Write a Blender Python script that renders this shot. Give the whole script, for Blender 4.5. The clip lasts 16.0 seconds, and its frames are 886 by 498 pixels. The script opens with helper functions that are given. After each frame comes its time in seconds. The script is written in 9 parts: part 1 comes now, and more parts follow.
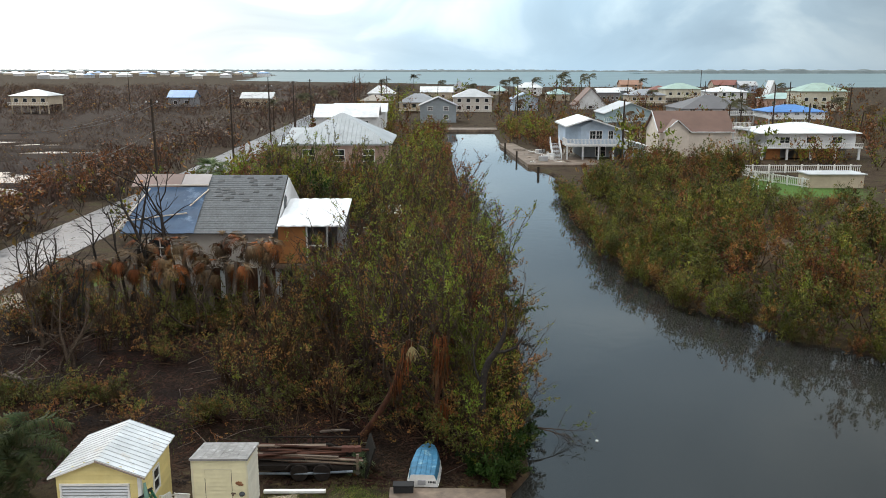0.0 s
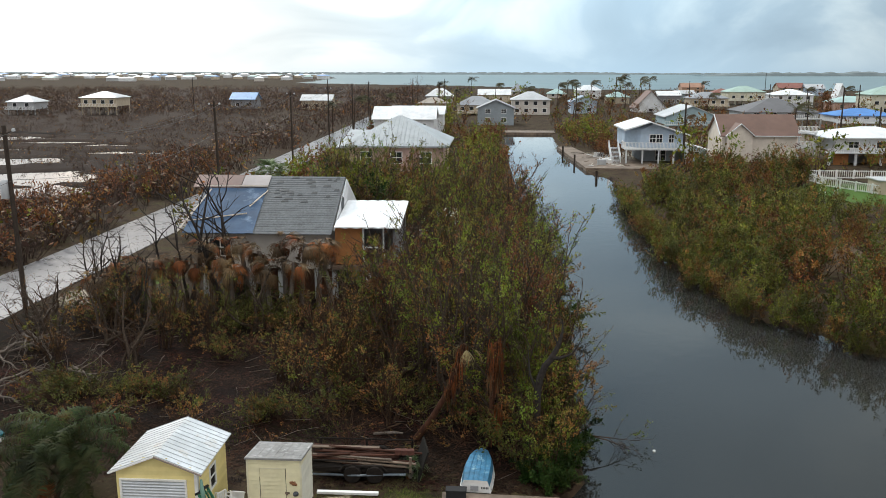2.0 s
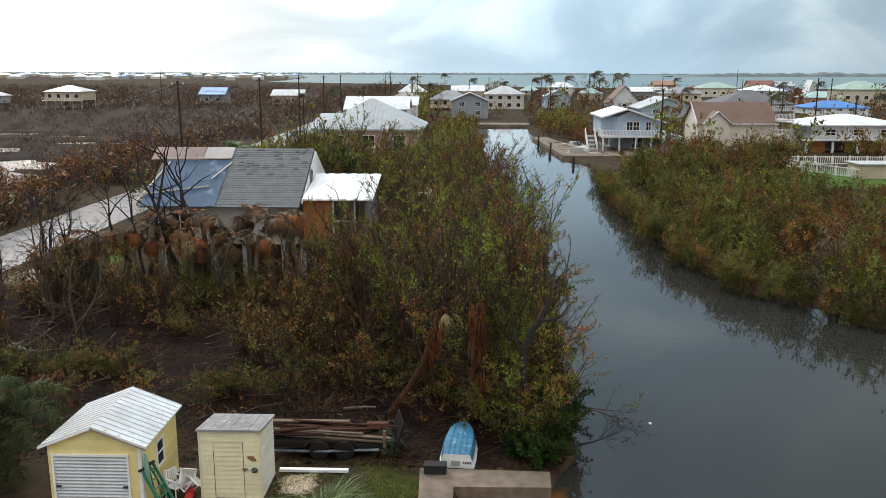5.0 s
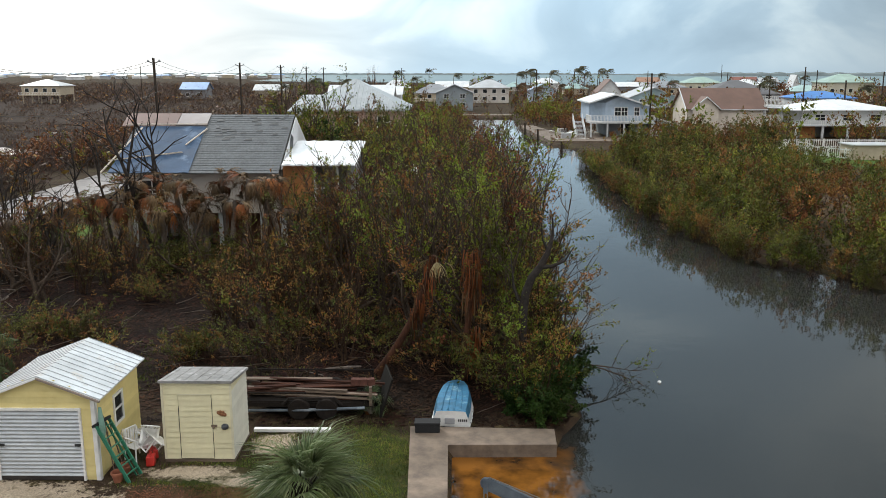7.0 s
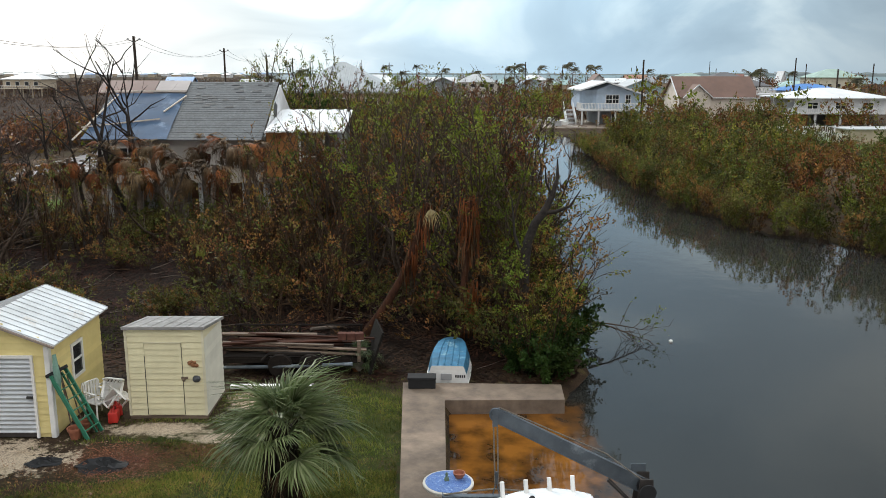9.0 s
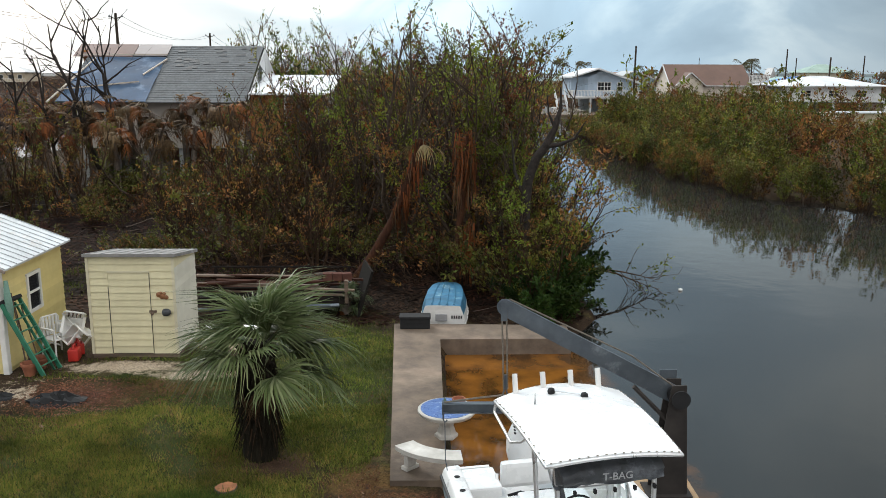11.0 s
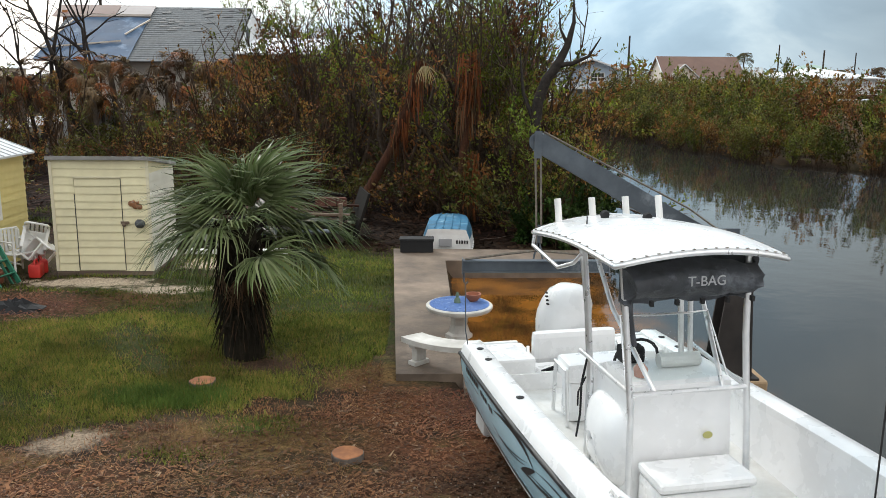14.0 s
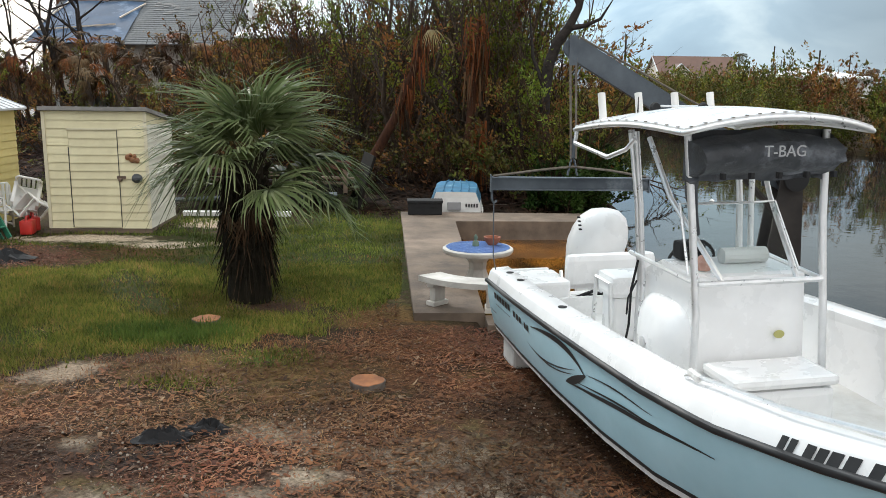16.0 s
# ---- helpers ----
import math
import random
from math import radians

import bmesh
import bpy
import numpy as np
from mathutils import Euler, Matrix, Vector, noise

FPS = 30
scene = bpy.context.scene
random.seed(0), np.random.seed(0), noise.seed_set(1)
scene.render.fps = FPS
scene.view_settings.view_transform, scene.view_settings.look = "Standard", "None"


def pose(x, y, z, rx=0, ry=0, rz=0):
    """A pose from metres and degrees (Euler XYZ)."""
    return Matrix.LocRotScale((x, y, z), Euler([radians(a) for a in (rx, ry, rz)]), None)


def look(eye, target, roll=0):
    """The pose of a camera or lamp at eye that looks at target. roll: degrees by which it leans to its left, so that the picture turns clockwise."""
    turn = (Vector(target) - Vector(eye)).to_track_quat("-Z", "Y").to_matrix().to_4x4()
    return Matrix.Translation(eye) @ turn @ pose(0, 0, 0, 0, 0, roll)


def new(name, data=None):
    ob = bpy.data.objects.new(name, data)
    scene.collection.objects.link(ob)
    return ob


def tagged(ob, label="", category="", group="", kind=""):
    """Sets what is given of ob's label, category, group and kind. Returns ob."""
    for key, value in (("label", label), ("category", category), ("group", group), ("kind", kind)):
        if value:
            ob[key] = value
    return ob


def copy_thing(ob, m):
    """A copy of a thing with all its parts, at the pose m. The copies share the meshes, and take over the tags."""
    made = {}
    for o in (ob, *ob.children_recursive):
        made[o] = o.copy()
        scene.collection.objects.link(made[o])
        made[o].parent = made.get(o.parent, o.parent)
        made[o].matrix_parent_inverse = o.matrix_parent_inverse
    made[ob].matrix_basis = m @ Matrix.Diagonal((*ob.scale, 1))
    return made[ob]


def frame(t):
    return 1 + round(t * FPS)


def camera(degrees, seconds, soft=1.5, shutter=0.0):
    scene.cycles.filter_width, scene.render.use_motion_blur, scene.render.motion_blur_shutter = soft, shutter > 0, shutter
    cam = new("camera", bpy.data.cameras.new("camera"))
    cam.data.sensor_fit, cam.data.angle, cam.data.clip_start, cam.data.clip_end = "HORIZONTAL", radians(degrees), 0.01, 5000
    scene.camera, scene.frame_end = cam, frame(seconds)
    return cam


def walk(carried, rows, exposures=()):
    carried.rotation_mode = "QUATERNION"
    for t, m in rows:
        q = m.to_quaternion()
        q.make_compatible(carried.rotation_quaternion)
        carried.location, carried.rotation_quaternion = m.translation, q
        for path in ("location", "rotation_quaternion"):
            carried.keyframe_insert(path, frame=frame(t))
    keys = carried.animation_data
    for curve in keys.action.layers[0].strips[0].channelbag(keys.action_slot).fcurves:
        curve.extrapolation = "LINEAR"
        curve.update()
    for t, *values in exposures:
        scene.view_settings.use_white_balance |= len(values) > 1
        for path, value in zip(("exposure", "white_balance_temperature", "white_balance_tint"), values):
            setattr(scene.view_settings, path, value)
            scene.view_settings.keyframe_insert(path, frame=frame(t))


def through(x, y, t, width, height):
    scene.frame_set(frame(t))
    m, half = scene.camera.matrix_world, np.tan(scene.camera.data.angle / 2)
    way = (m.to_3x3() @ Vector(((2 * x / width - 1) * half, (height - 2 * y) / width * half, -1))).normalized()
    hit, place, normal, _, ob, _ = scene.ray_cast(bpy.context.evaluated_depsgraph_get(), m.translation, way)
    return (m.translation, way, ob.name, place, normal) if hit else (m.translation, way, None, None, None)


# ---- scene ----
cam = camera(56.0, 16.0, soft=0.6)
PATH = [
    (0, (-0.198, 0.282, 15.14), (-0.186, 2.237, 14.715), 0.0),
    (0.5, (-0.236, 0.289, 15.115), (-0.421, 2.235, 14.691), -0.0),
    (1, (-0.23, 0.267, 15.084), (-0.404, 2.215, 14.662), -0.0),
    (1.5, (-0.24, 0.326, 15.104), (-0.378, 2.276, 14.683), -0.0),
    (2, (-0.232, 0.494, 15.137), (-0.353, 2.446, 14.718), -0.0),
    (2.5, (-0.272, 0.76, 15.02), (-0.381, 2.713, 14.602), -0.0),
    (3, (-0.289, 1.166, 14.735), (-0.387, 3.12, 14.318), -0.0),
    (3.5, (-0.325, 1.634, 14.35), (-0.411, 3.588, 13.935), -0.0),
    (4, (-0.373, 2.094, 13.901), (-0.449, 4.049, 13.485), -0.0),
    (6.5, (-0.696, 4.781, 10.936), (-0.726, 6.737, 10.519), 0.1),
    (7, (-0.766, 5.307, 10.341), (-0.787, 7.264, 9.926), 0.0),
    (7.5, (-0.827, 5.822, 9.831), (-0.842, 7.778, 9.414), 0.0),
    (8, (-0.907, 6.289, 9.301), (-0.913, 8.245, 8.885), 0.0),
    (8.5, (-0.963, 6.726, 8.787), (-0.963, 8.682, 8.371), 0.0),
    (9, (-1.006, 7.134, 8.253), (-0.997, 9.091, 7.839), 0.1),
    (11.5, (-1.178, 8.87, 5.705), (-1.139, 10.826, 5.293), 0.2),
    (12, (-1.227, 9.163, 5.303), (-1.184, 11.12, 4.892), 0.2),
    (12.5, (-1.287, 9.429, 4.922), (-1.238, 11.386, 4.511), 0.3),
    (13, (-1.342, 9.645, 4.553), (-1.288, 11.602, 4.144), 0.3),
    (13.5, (-1.387, 9.823, 4.181), (-1.329, 11.781, 3.776), 0.4),
    (14, (-1.451, 9.984, 3.85), (-1.389, 11.943, 3.449), 0.5),
    (14.5, (-1.519, 10.106, 3.556), (-1.453, 12.065, 3.158), 0.5),
    (15, (-1.597, 10.221, 3.294), (-1.526, 12.181, 2.899), 0.6),
    (15.5, (-1.687, 10.336, 3.061), (-1.612, 12.296, 2.669), 0.6),
    (16, (-1.763, 10.493, 2.825), (-1.685, 12.453, 2.436), 0.7),
]
EXPOSURE = [(0.0, -0.1), (2.0, -0.16), (9.0, -0.17), (12.0, -0.14), (14.0, -0.03), (16.0, 0.02)]
walk(cam, [(t, look(eye, target, roll)) for t, eye, target, roll in PATH], EXPOSURE)

# ---- world, sun ----
SUN_AZ, SUN_EL = -32.0, 38.0          # degrees left of the canal's direction, and up
sun_dir = Vector((math.sin(radians(SUN_AZ)) * math.cos(radians(SUN_EL)),
                  math.cos(radians(SUN_AZ)) * math.cos(radians(SUN_EL)), math.sin(radians(SUN_EL))))
world = bpy.data.worlds.new("sky")
scene.world = world
world.use_nodes = True
wn, wl = world.node_tree.nodes, world.node_tree.links
wn.clear()


def wnode(kind, **values):
    n = wn.new(kind)
    for k, v in values.items():
        n.inputs[k].default_value = v
    return n


def wmath(op, a, b=None, clamp=False):
    n = wn.new("ShaderNodeMath")
    n.operation, n.use_clamp = op, clamp
    for i, v in enumerate((a, b)):
        if v is None:
            continue
        if isinstance(v, (int, float)):
            n.inputs[i].default_value = v
        else:
            wl.new(v, n.inputs[i])
    return n.outputs[0]


def wramp(fac, stops):
    n = wn.new("ShaderNodeValToRGB")
    while len(n.color_ramp.elements) < len(stops):
        n.color_ramp.elements.new(0.5)
    for e, (p, c) in zip(n.color_ramp.elements, stops):
        e.position, e.color = p, (*c, 1)
    wl.new(fac, n.inputs[0])
    return n.outputs[0]


def wmix(fac, a, b):
    n = wn.new("ShaderNodeMix")
    n.data_type = "RGBA"
    for i, v in ((0, fac), (6, a), (7, b)):
        if isinstance(v, tuple):
            n.inputs[i].default_value = (*v, 1)
        elif isinstance(v, (int, float)):
            n.inputs[i].default_value = v
        else:
            wl.new(v, n.inputs[i])
    return n.outputs[2]


sky = wn.new("ShaderNodeTexSky")
sky.sky_type, sky.sun_disc = "NISHITA", False
sky.sun_elevation, sky.sun_rotation = radians(SUN_EL), radians(SUN_AZ)
sky.air_density, sky.dust_density, sky.ozone_density = 1.0, 2.0, 1.0
wcoord = wn.new("ShaderNodeTexCoord")
wsep = wn.new("ShaderNodeSeparateXYZ")
wl.new(wcoord.outputs["Generated"], wsep.inputs[0])
up = wmath("MAXIMUM", wsep.outputs[2], 0.0)
# a flat cloud deck: directions projected on a plane overhead
deck = wmath("ADD", up, 0.36)
cx, cy = wmath("DIVIDE", wsep.outputs[0], deck), wmath("DIVIDE", wsep.outputs[1], deck)
wcomb = wn.new("ShaderNodeCombineXYZ")
wl.new(cx, wcomb.inputs[0])
wl.new(cy, wcomb.inputs[1])
clouds = wnode("ShaderNodeTexNoise", Scale=1.9, Detail=6.0, Roughness=0.5, Distortion=0.7)
wl.new(wcomb.outputs[0], clouds.inputs["Vector"])
big = wnode("ShaderNodeTexNoise", Scale=0.8, Detail=3.0, Roughness=0.5)
wl.new(wcomb.outputs[0], big.inputs["Vector"])
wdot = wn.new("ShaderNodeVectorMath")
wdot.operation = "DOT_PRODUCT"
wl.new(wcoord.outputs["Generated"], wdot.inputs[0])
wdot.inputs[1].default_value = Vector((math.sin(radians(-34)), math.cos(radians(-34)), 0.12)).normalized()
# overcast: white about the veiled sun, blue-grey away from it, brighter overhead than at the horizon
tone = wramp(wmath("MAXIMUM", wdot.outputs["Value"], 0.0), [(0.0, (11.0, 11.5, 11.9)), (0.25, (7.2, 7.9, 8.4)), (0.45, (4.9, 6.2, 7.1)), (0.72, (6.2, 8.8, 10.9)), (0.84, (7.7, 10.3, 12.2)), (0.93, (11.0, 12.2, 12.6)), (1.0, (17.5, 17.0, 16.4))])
lumps = wramp(clouds.outputs["Fac"], [(0.36, (0.84, 0.86, 0.88)), (0.48, (1.0, 1.0, 1.0)), (0.62, (1.5, 1.36, 1.24))])
broad = wramp(big.outputs["Fac"], [(0.38, (0.86, 0.87, 0.88)), (0.6, (1.1, 1.08, 1.06))])


def wtimes(x, y):
    n = wn.new("ShaderNodeMix")
    n.data_type, n.blend_type = "RGBA", "MULTIPLY"
    n.inputs[0].default_value = 1.0
    wl.new(x, n.inputs[6])
    wl.new(y, n.inputs[7])
    return n.outputs[2]


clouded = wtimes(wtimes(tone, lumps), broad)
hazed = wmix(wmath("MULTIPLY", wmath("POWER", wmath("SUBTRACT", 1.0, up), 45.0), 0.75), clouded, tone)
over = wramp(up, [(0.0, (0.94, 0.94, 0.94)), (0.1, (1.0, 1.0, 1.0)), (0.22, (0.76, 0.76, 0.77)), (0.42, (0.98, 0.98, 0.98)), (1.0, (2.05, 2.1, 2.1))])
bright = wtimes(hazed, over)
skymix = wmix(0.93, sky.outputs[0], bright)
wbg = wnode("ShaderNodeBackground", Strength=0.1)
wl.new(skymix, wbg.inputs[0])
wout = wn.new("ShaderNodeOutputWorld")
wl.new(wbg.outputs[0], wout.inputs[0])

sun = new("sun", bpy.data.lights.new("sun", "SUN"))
sun.data.energy, sun.data.angle, sun.data.color = 2.3, radians(12), (1.0, 0.96, 0.90)
sun.matrix_world = look(sun_dir * 100, (0, 0, 0))

# ---- materials ----


def mat(name, a, b=None, scale=4.0, rough=0.8, metal=0.0, bump=0.0, bscale=None, stain=0.25, vary=0.0, where="obj", wear=None, leafy=0.0, rvar=0.1,
        stretch=(1, 1, 1), clear=0.0):
    """A surface of two tones in fine grain, broad stains, fine relief; vary: spread from piece to piece; wear: a third tone in patches."""
    m = bpy.data.materials.new(name)
    m.use_nodes = True
    nt = m.node_tree
    n, l = nt.nodes, nt.links
    bsdf = n["Principled BSDF"]
    b = b or tuple(c * 0.72 for c in a)
    if where == "pos":
        src = n.new("ShaderNodeNewGeometry").outputs["Position"]
    else:
        src = n.new("ShaderNodeTexCoord").outputs["Object"]
    mp = n.new("ShaderNodeMapping")
    mp.inputs["Scale"].default_value = stretch
    l.new(src, mp.inputs[0])
    src = mp.outputs[0]

    def tex(s, d=6.0, r=0.6):
        t = n.new("ShaderNodeTexNoise")
        t.inputs["Scale"].default_value, t.inputs["Detail"].default_value, t.inputs["Roughness"].default_value = s, d, r
        l.new(src, t.inputs["Vector"])
        return t.outputs["Fac"]

    def ramp(f, stops):
        r = n.new("ShaderNodeValToRGB")
        while len(r.color_ramp.elements) < len(stops):
            r.color_ramp.elements.new(0.5)
        for e, (p, c) in zip(r.color_ramp.elements, stops):
            e.position, e.color = p, (*c, 1)
        l.new(f, r.inputs[0])
        return r.outputs[0]

    def mix(kind, f, x, y):
        k = n.new("ShaderNodeMix")
        k.data_type, k.blend_type = "RGBA", kind
        for i, v in ((0, f), (6, x), (7, y)):
            if isinstance(v, tuple):
                k.inputs[i].default_value = (*v, 1)
            elif isinstance(v, (int, float)):
                k.inputs[i].default_value = v
            else:
                l.new(v, k.inputs[i])
        return k.outputs[2]

    fine = tex(scale)
    col = ramp(fine, [(0.32, b), (0.68, a)])
    if stain:
        col = mix("MULTIPLY", stain, col, ramp(tex(scale * 0.17, 4.0), [(0.3, (0.35, 0.33, 0.3)), (0.6, (1, 1, 1))]))
    if wear:
        col = mix("MIX", ramp(tex(scale * 0.4, 7.0, 0.7), [(0.56, (0, 0, 0)), (0.66, (1, 1, 1))]), col, wear)
    if vary:
        if leafy:
            rnd = n.new("ShaderNodeNewGeometry").outputs["Random Per Island"]
        else:
            rnd = n.new("ShaderNodeObjectInfo").outputs["Random"]
        hsv = n.new("ShaderNodeHueSaturation")
        mr = n.new("ShaderNodeMapRange")
        mr.inputs[3].default_value, mr.inputs[4].default_value = 1 - vary, 1 + vary
        l.new(rnd, mr.inputs[0])
        l.new(mr.outputs[0], hsv.inputs["Value"])
        l.new(col, hsv.inputs["Color"])
        col = hsv.outputs[0]
    l.new(col, bsdf.inputs["Base Color"])
    bsdf.inputs["Metallic"].default_value = metal
    bsdf.inputs["Specular IOR Level"].default_value = 0.12 if rough > 0.88 else 0.5
    bsdf.inputs["Coat Weight"].default_value = clear
    rr = n.new("ShaderNodeMapRange")
    rr.inputs[3].default_value, rr.inputs[4].default_value = max(0.02, rough - rvar), min(1, rough + rvar)
    l.new(fine, rr.inputs[0])
    l.new(rr.outputs[0], bsdf.inputs["Roughness"])
    if bump:
        bp = n.new("ShaderNodeBump")
        bp.inputs["Strength"].default_value, bp.inputs["Distance"].default_value = bump, 0.02
        l.new(tex(bscale or scale * 2), bp.inputs["Height"])
        l.new(bp.outputs[0], bsdf.inputs["Normal"])
    return m


def leaf_mat(name, tones, through=0.25, rough=0.55, hues=(0.48, 0.515), clump=1.3, loose=0.5):
    """Leaves: tones that hold together over a spray and differ a little from leaf to leaf, some light let through."""
    m = bpy.data.materials.new(name)
    m.use_nodes = True
    n, l = m.node_tree.nodes, m.node_tree.links
    bsdf = n["Principled BSDF"]
    geo = n.new("ShaderNodeNewGeometry")
    r = n.new("ShaderNodeValToRGB")
    while len(r.color_ramp.elements) < len(tones):
        r.color_ramp.elements.new(0.5)
    for i, (e, c) in enumerate(zip(r.color_ramp.elements, tones)):
        e.position, e.color = i / max(1, len(tones) - 1), (*c, 1)
    spray = n.new("ShaderNodeTexNoise")
    spray.inputs["Scale"].default_value, spray.inputs["Detail"].default_value = clump, 1.0
    l.new(geo.outputs["Position"], spray.inputs["Vector"])
    wide_ = n.new("ShaderNodeMapRange")
    wide_.inputs[1].default_value, wide_.inputs[2].default_value = 0.3, 0.7
    l.new(spray.outputs["Fac"], wide_.inputs[0])
    both = n.new("ShaderNodeMix")
    both.data_type = "FLOAT"
    both.inputs[0].default_value = loose
    l.new(wide_.outputs[0], both.inputs[2])
    l.new(geo.outputs["Random Per Island"], both.inputs[3])
    l.new(both.outputs[0], r.inputs[0])
    pos = n.new("ShaderNodeTexNoise")
    pos.inputs["Scale"].default_value = 0.5
    l.new(geo.outputs["Position"], pos.inputs["Vector"])
    hsv = n.new("ShaderNodeHueSaturation")
    mr = n.new("ShaderNodeMapRange")
    mr.inputs[1].default_value, mr.inputs[2].default_value = 0.3, 0.7
    mr.inputs[3].default_value, mr.inputs[4].default_value = 0.32, 1.6
    l.new(pos.outputs["Fac"], mr.inputs[0])
    l.new(mr.outputs[0], hsv.inputs["Value"])
    hue = n.new("ShaderNodeTexNoise")
    hue.inputs["Scale"].default_value, hue.inputs["Detail"].default_value = 0.22, 3.0
    l.new(geo.outputs["Position"], hue.inputs["Vector"])
    hr = n.new("ShaderNodeMapRange")
    hr.inputs[1].default_value, hr.inputs[2].default_value = 0.35, 0.65
    hr.inputs[3].default_value, hr.inputs[4].default_value = hues
    l.new(hue.outputs["Fac"], hr.inputs[0])
    l.new(hr.outputs[0], hsv.inputs["Hue"])
    l.new(r.outputs[0], hsv.inputs["Color"])
    l.new(hsv.outputs[0], bsdf.inputs["Base Color"])
    bsdf.inputs["Roughness"].default_value, bsdf.inputs["Specular IOR Level"].default_value = rough, 0.12
    tr = n.new("ShaderNodeBsdfTranslucent")
    l.new(hsv.outputs[0], tr.inputs[0])
    mx = n.new("ShaderNodeMixShader")
    mx.inputs[0].default_value = through
    l.new(bsdf.outputs[0], mx.inputs[1])
    l.new(tr.outputs[0], mx.inputs[2])
    l.new(mx.outputs[0], n["Material Output"].inputs[0])
    return m


def patchy(name, base, patches, grain=(0.5, 1.42), scale=9.0, rough=0.95, bump=0.5):
    """Ground: a base of tones in noise, with patches (tone, x, y, rx, ry, softness) that have ragged outlines."""
    m = bpy.data.materials.new(name)
    m.use_nodes = True
    n, l = m.node_tree.nodes, m.node_tree.links
    bsdf = n["Principled BSDF"]
    pos = n.new("ShaderNodeNewGeometry").outputs["Position"]

    def tex(s, d=6.0, r=0.62):
        t = n.new("ShaderNodeTexNoise")
        t.inputs["Scale"].default_value, t.inputs["Detail"].default_value, t.inputs["Roughness"].default_value = s, d, r
        l.new(pos, t.inputs["Vector"])
        return t.outputs["Fac"]

    def math2(op, a, b, clamp=False):
        k = n.new("ShaderNodeMath")
        k.operation, k.use_clamp = op, clamp
        for i, v in enumerate((a, b)):
            if isinstance(v, (int, float)):
                k.inputs[i].default_value = v
            else:
                l.new(v, k.inputs[i])
        return k.outputs[0]

    def mix(f, x, y, kind="MIX"):
        k = n.new("ShaderNodeMix")
        k.data_type, k.blend_type = "RGBA", kind
        for i, v in ((0, f), (6, x), (7, y)):
            if isinstance(v, tuple):
                k.inputs[i].default_value = (*v, 1)
            elif isinstance(v, (int, float)):
                k.inputs[i].default_value = v
            else:
                l.new(v, k.inputs[i])
        return k.outputs[2]

    r = n.new("ShaderNodeValToRGB")
    while len(r.color_ramp.elements) < len(base):
        r.color_ramp.elements.new(0.5)
    for i, (e, c) in enumerate(zip(r.color_ramp.elements, base)):
        e.position, e.color = 0.3 + 0.4 * i / max(1, len(base) - 1), (*c, 1)
    l.new(tex(0.45, 7.0), r.inputs[0])
    col = r.outputs[0]
    rag = math2("ADD", math2("MULTIPLY", math2("SUBTRACT", tex(1.7, 8.0, 0.7), 0.5), 2.6), math2("MULTIPLY", math2("SUBTRACT", tex(7.0, 6.0, 0.65), 0.5), 2.2))
    sep = n.new("ShaderNodeSeparateXYZ")
    l.new(pos, sep.inputs[0])
    for tone, x, y, rx, ry, soft in patches:
        dx = math2("DIVIDE", math2("SUBTRACT", sep.outputs[0], x), rx)
        dy = math2("DIVIDE", math2("SUBTRACT", sep.outputs[1], y), ry)
        d = math2("SQRT", math2("ADD", math2("MULTIPLY", dx, dx), math2("MULTIPLY", dy, dy)), 0)
        f = math2("DIVIDE", math2("SUBTRACT", math2("ADD", 1.0, math2("MULTIPLY", rag, 0.6)), d), soft, True)
        col = mix(f, col, tone)
    # dark scraps and straw strewn over everything
    for tone, s, lo, hi, much in (((0.026, 0.015, 0.01), 1.6, 0.54, 0.64, 0.45), ((0.17, 0.11, 0.055), 2.2, 0.54, 0.64, 0.3), ((0.05, 0.055, 0.014), 1.1, 0.55, 0.66, 0.4)):
        k = n.new("ShaderNodeMapRange")
        k.inputs[1].default_value, k.inputs[2].default_value, k.inputs[4].default_value = lo, hi, much
        l.new(tex(s, 9.0, 0.72), k.inputs[0])
        col = mix(k.outputs[0], col, tone)
    # near-black patches paint the shade under brush, trees and house; then marsh, drive
    for tone, x, y, rx, ry in ((SHADED_LITTER, -14.0, 43.0, 27.0, 14.5), (SHADED_LITTER, -13.5, 58.5, 9.5, 8.0), (SHADED_LITTER, -1.0, 33.5, 6.0, 5.0), (SHADED_LITTER, -1.5, 60.0, 5.0, 30.0), ((0.045, 0.02, 0.013), -22.0, 37.5, 3.5, 1.2), ((0.03, 0.021, 0.017), -76.0, 90.0, 37.0, 75.0), ((0.30, 0.25, 0.19), -27.5, 54.0, 2.4, 2.6), ((0.08, 0.13, 0.025), -26.5, 59.0, 2.2, 3.0)):
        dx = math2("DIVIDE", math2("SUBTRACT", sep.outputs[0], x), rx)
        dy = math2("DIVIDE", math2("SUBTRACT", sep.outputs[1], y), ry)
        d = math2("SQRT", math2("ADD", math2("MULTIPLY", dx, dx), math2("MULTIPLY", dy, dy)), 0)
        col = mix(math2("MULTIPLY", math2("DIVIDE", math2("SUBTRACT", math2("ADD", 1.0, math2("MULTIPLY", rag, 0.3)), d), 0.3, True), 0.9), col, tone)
    fine = n.new("ShaderNodeMapRange")
    fine.inputs[1].default_value, fine.inputs[2].default_value = 0.38, 0.62
    fine.inputs[3].default_value, fine.inputs[4].default_value = grain
    l.new(tex(scale * 3, 8.0, 0.75), fine.inputs[0])
    hsv = n.new("ShaderNodeHueSaturation")
    l.new(fine.outputs[0], hsv.inputs["Value"])
    l.new(col, hsv.inputs["Color"])
    l.new(hsv.outputs[0], bsdf.inputs["Base Color"])
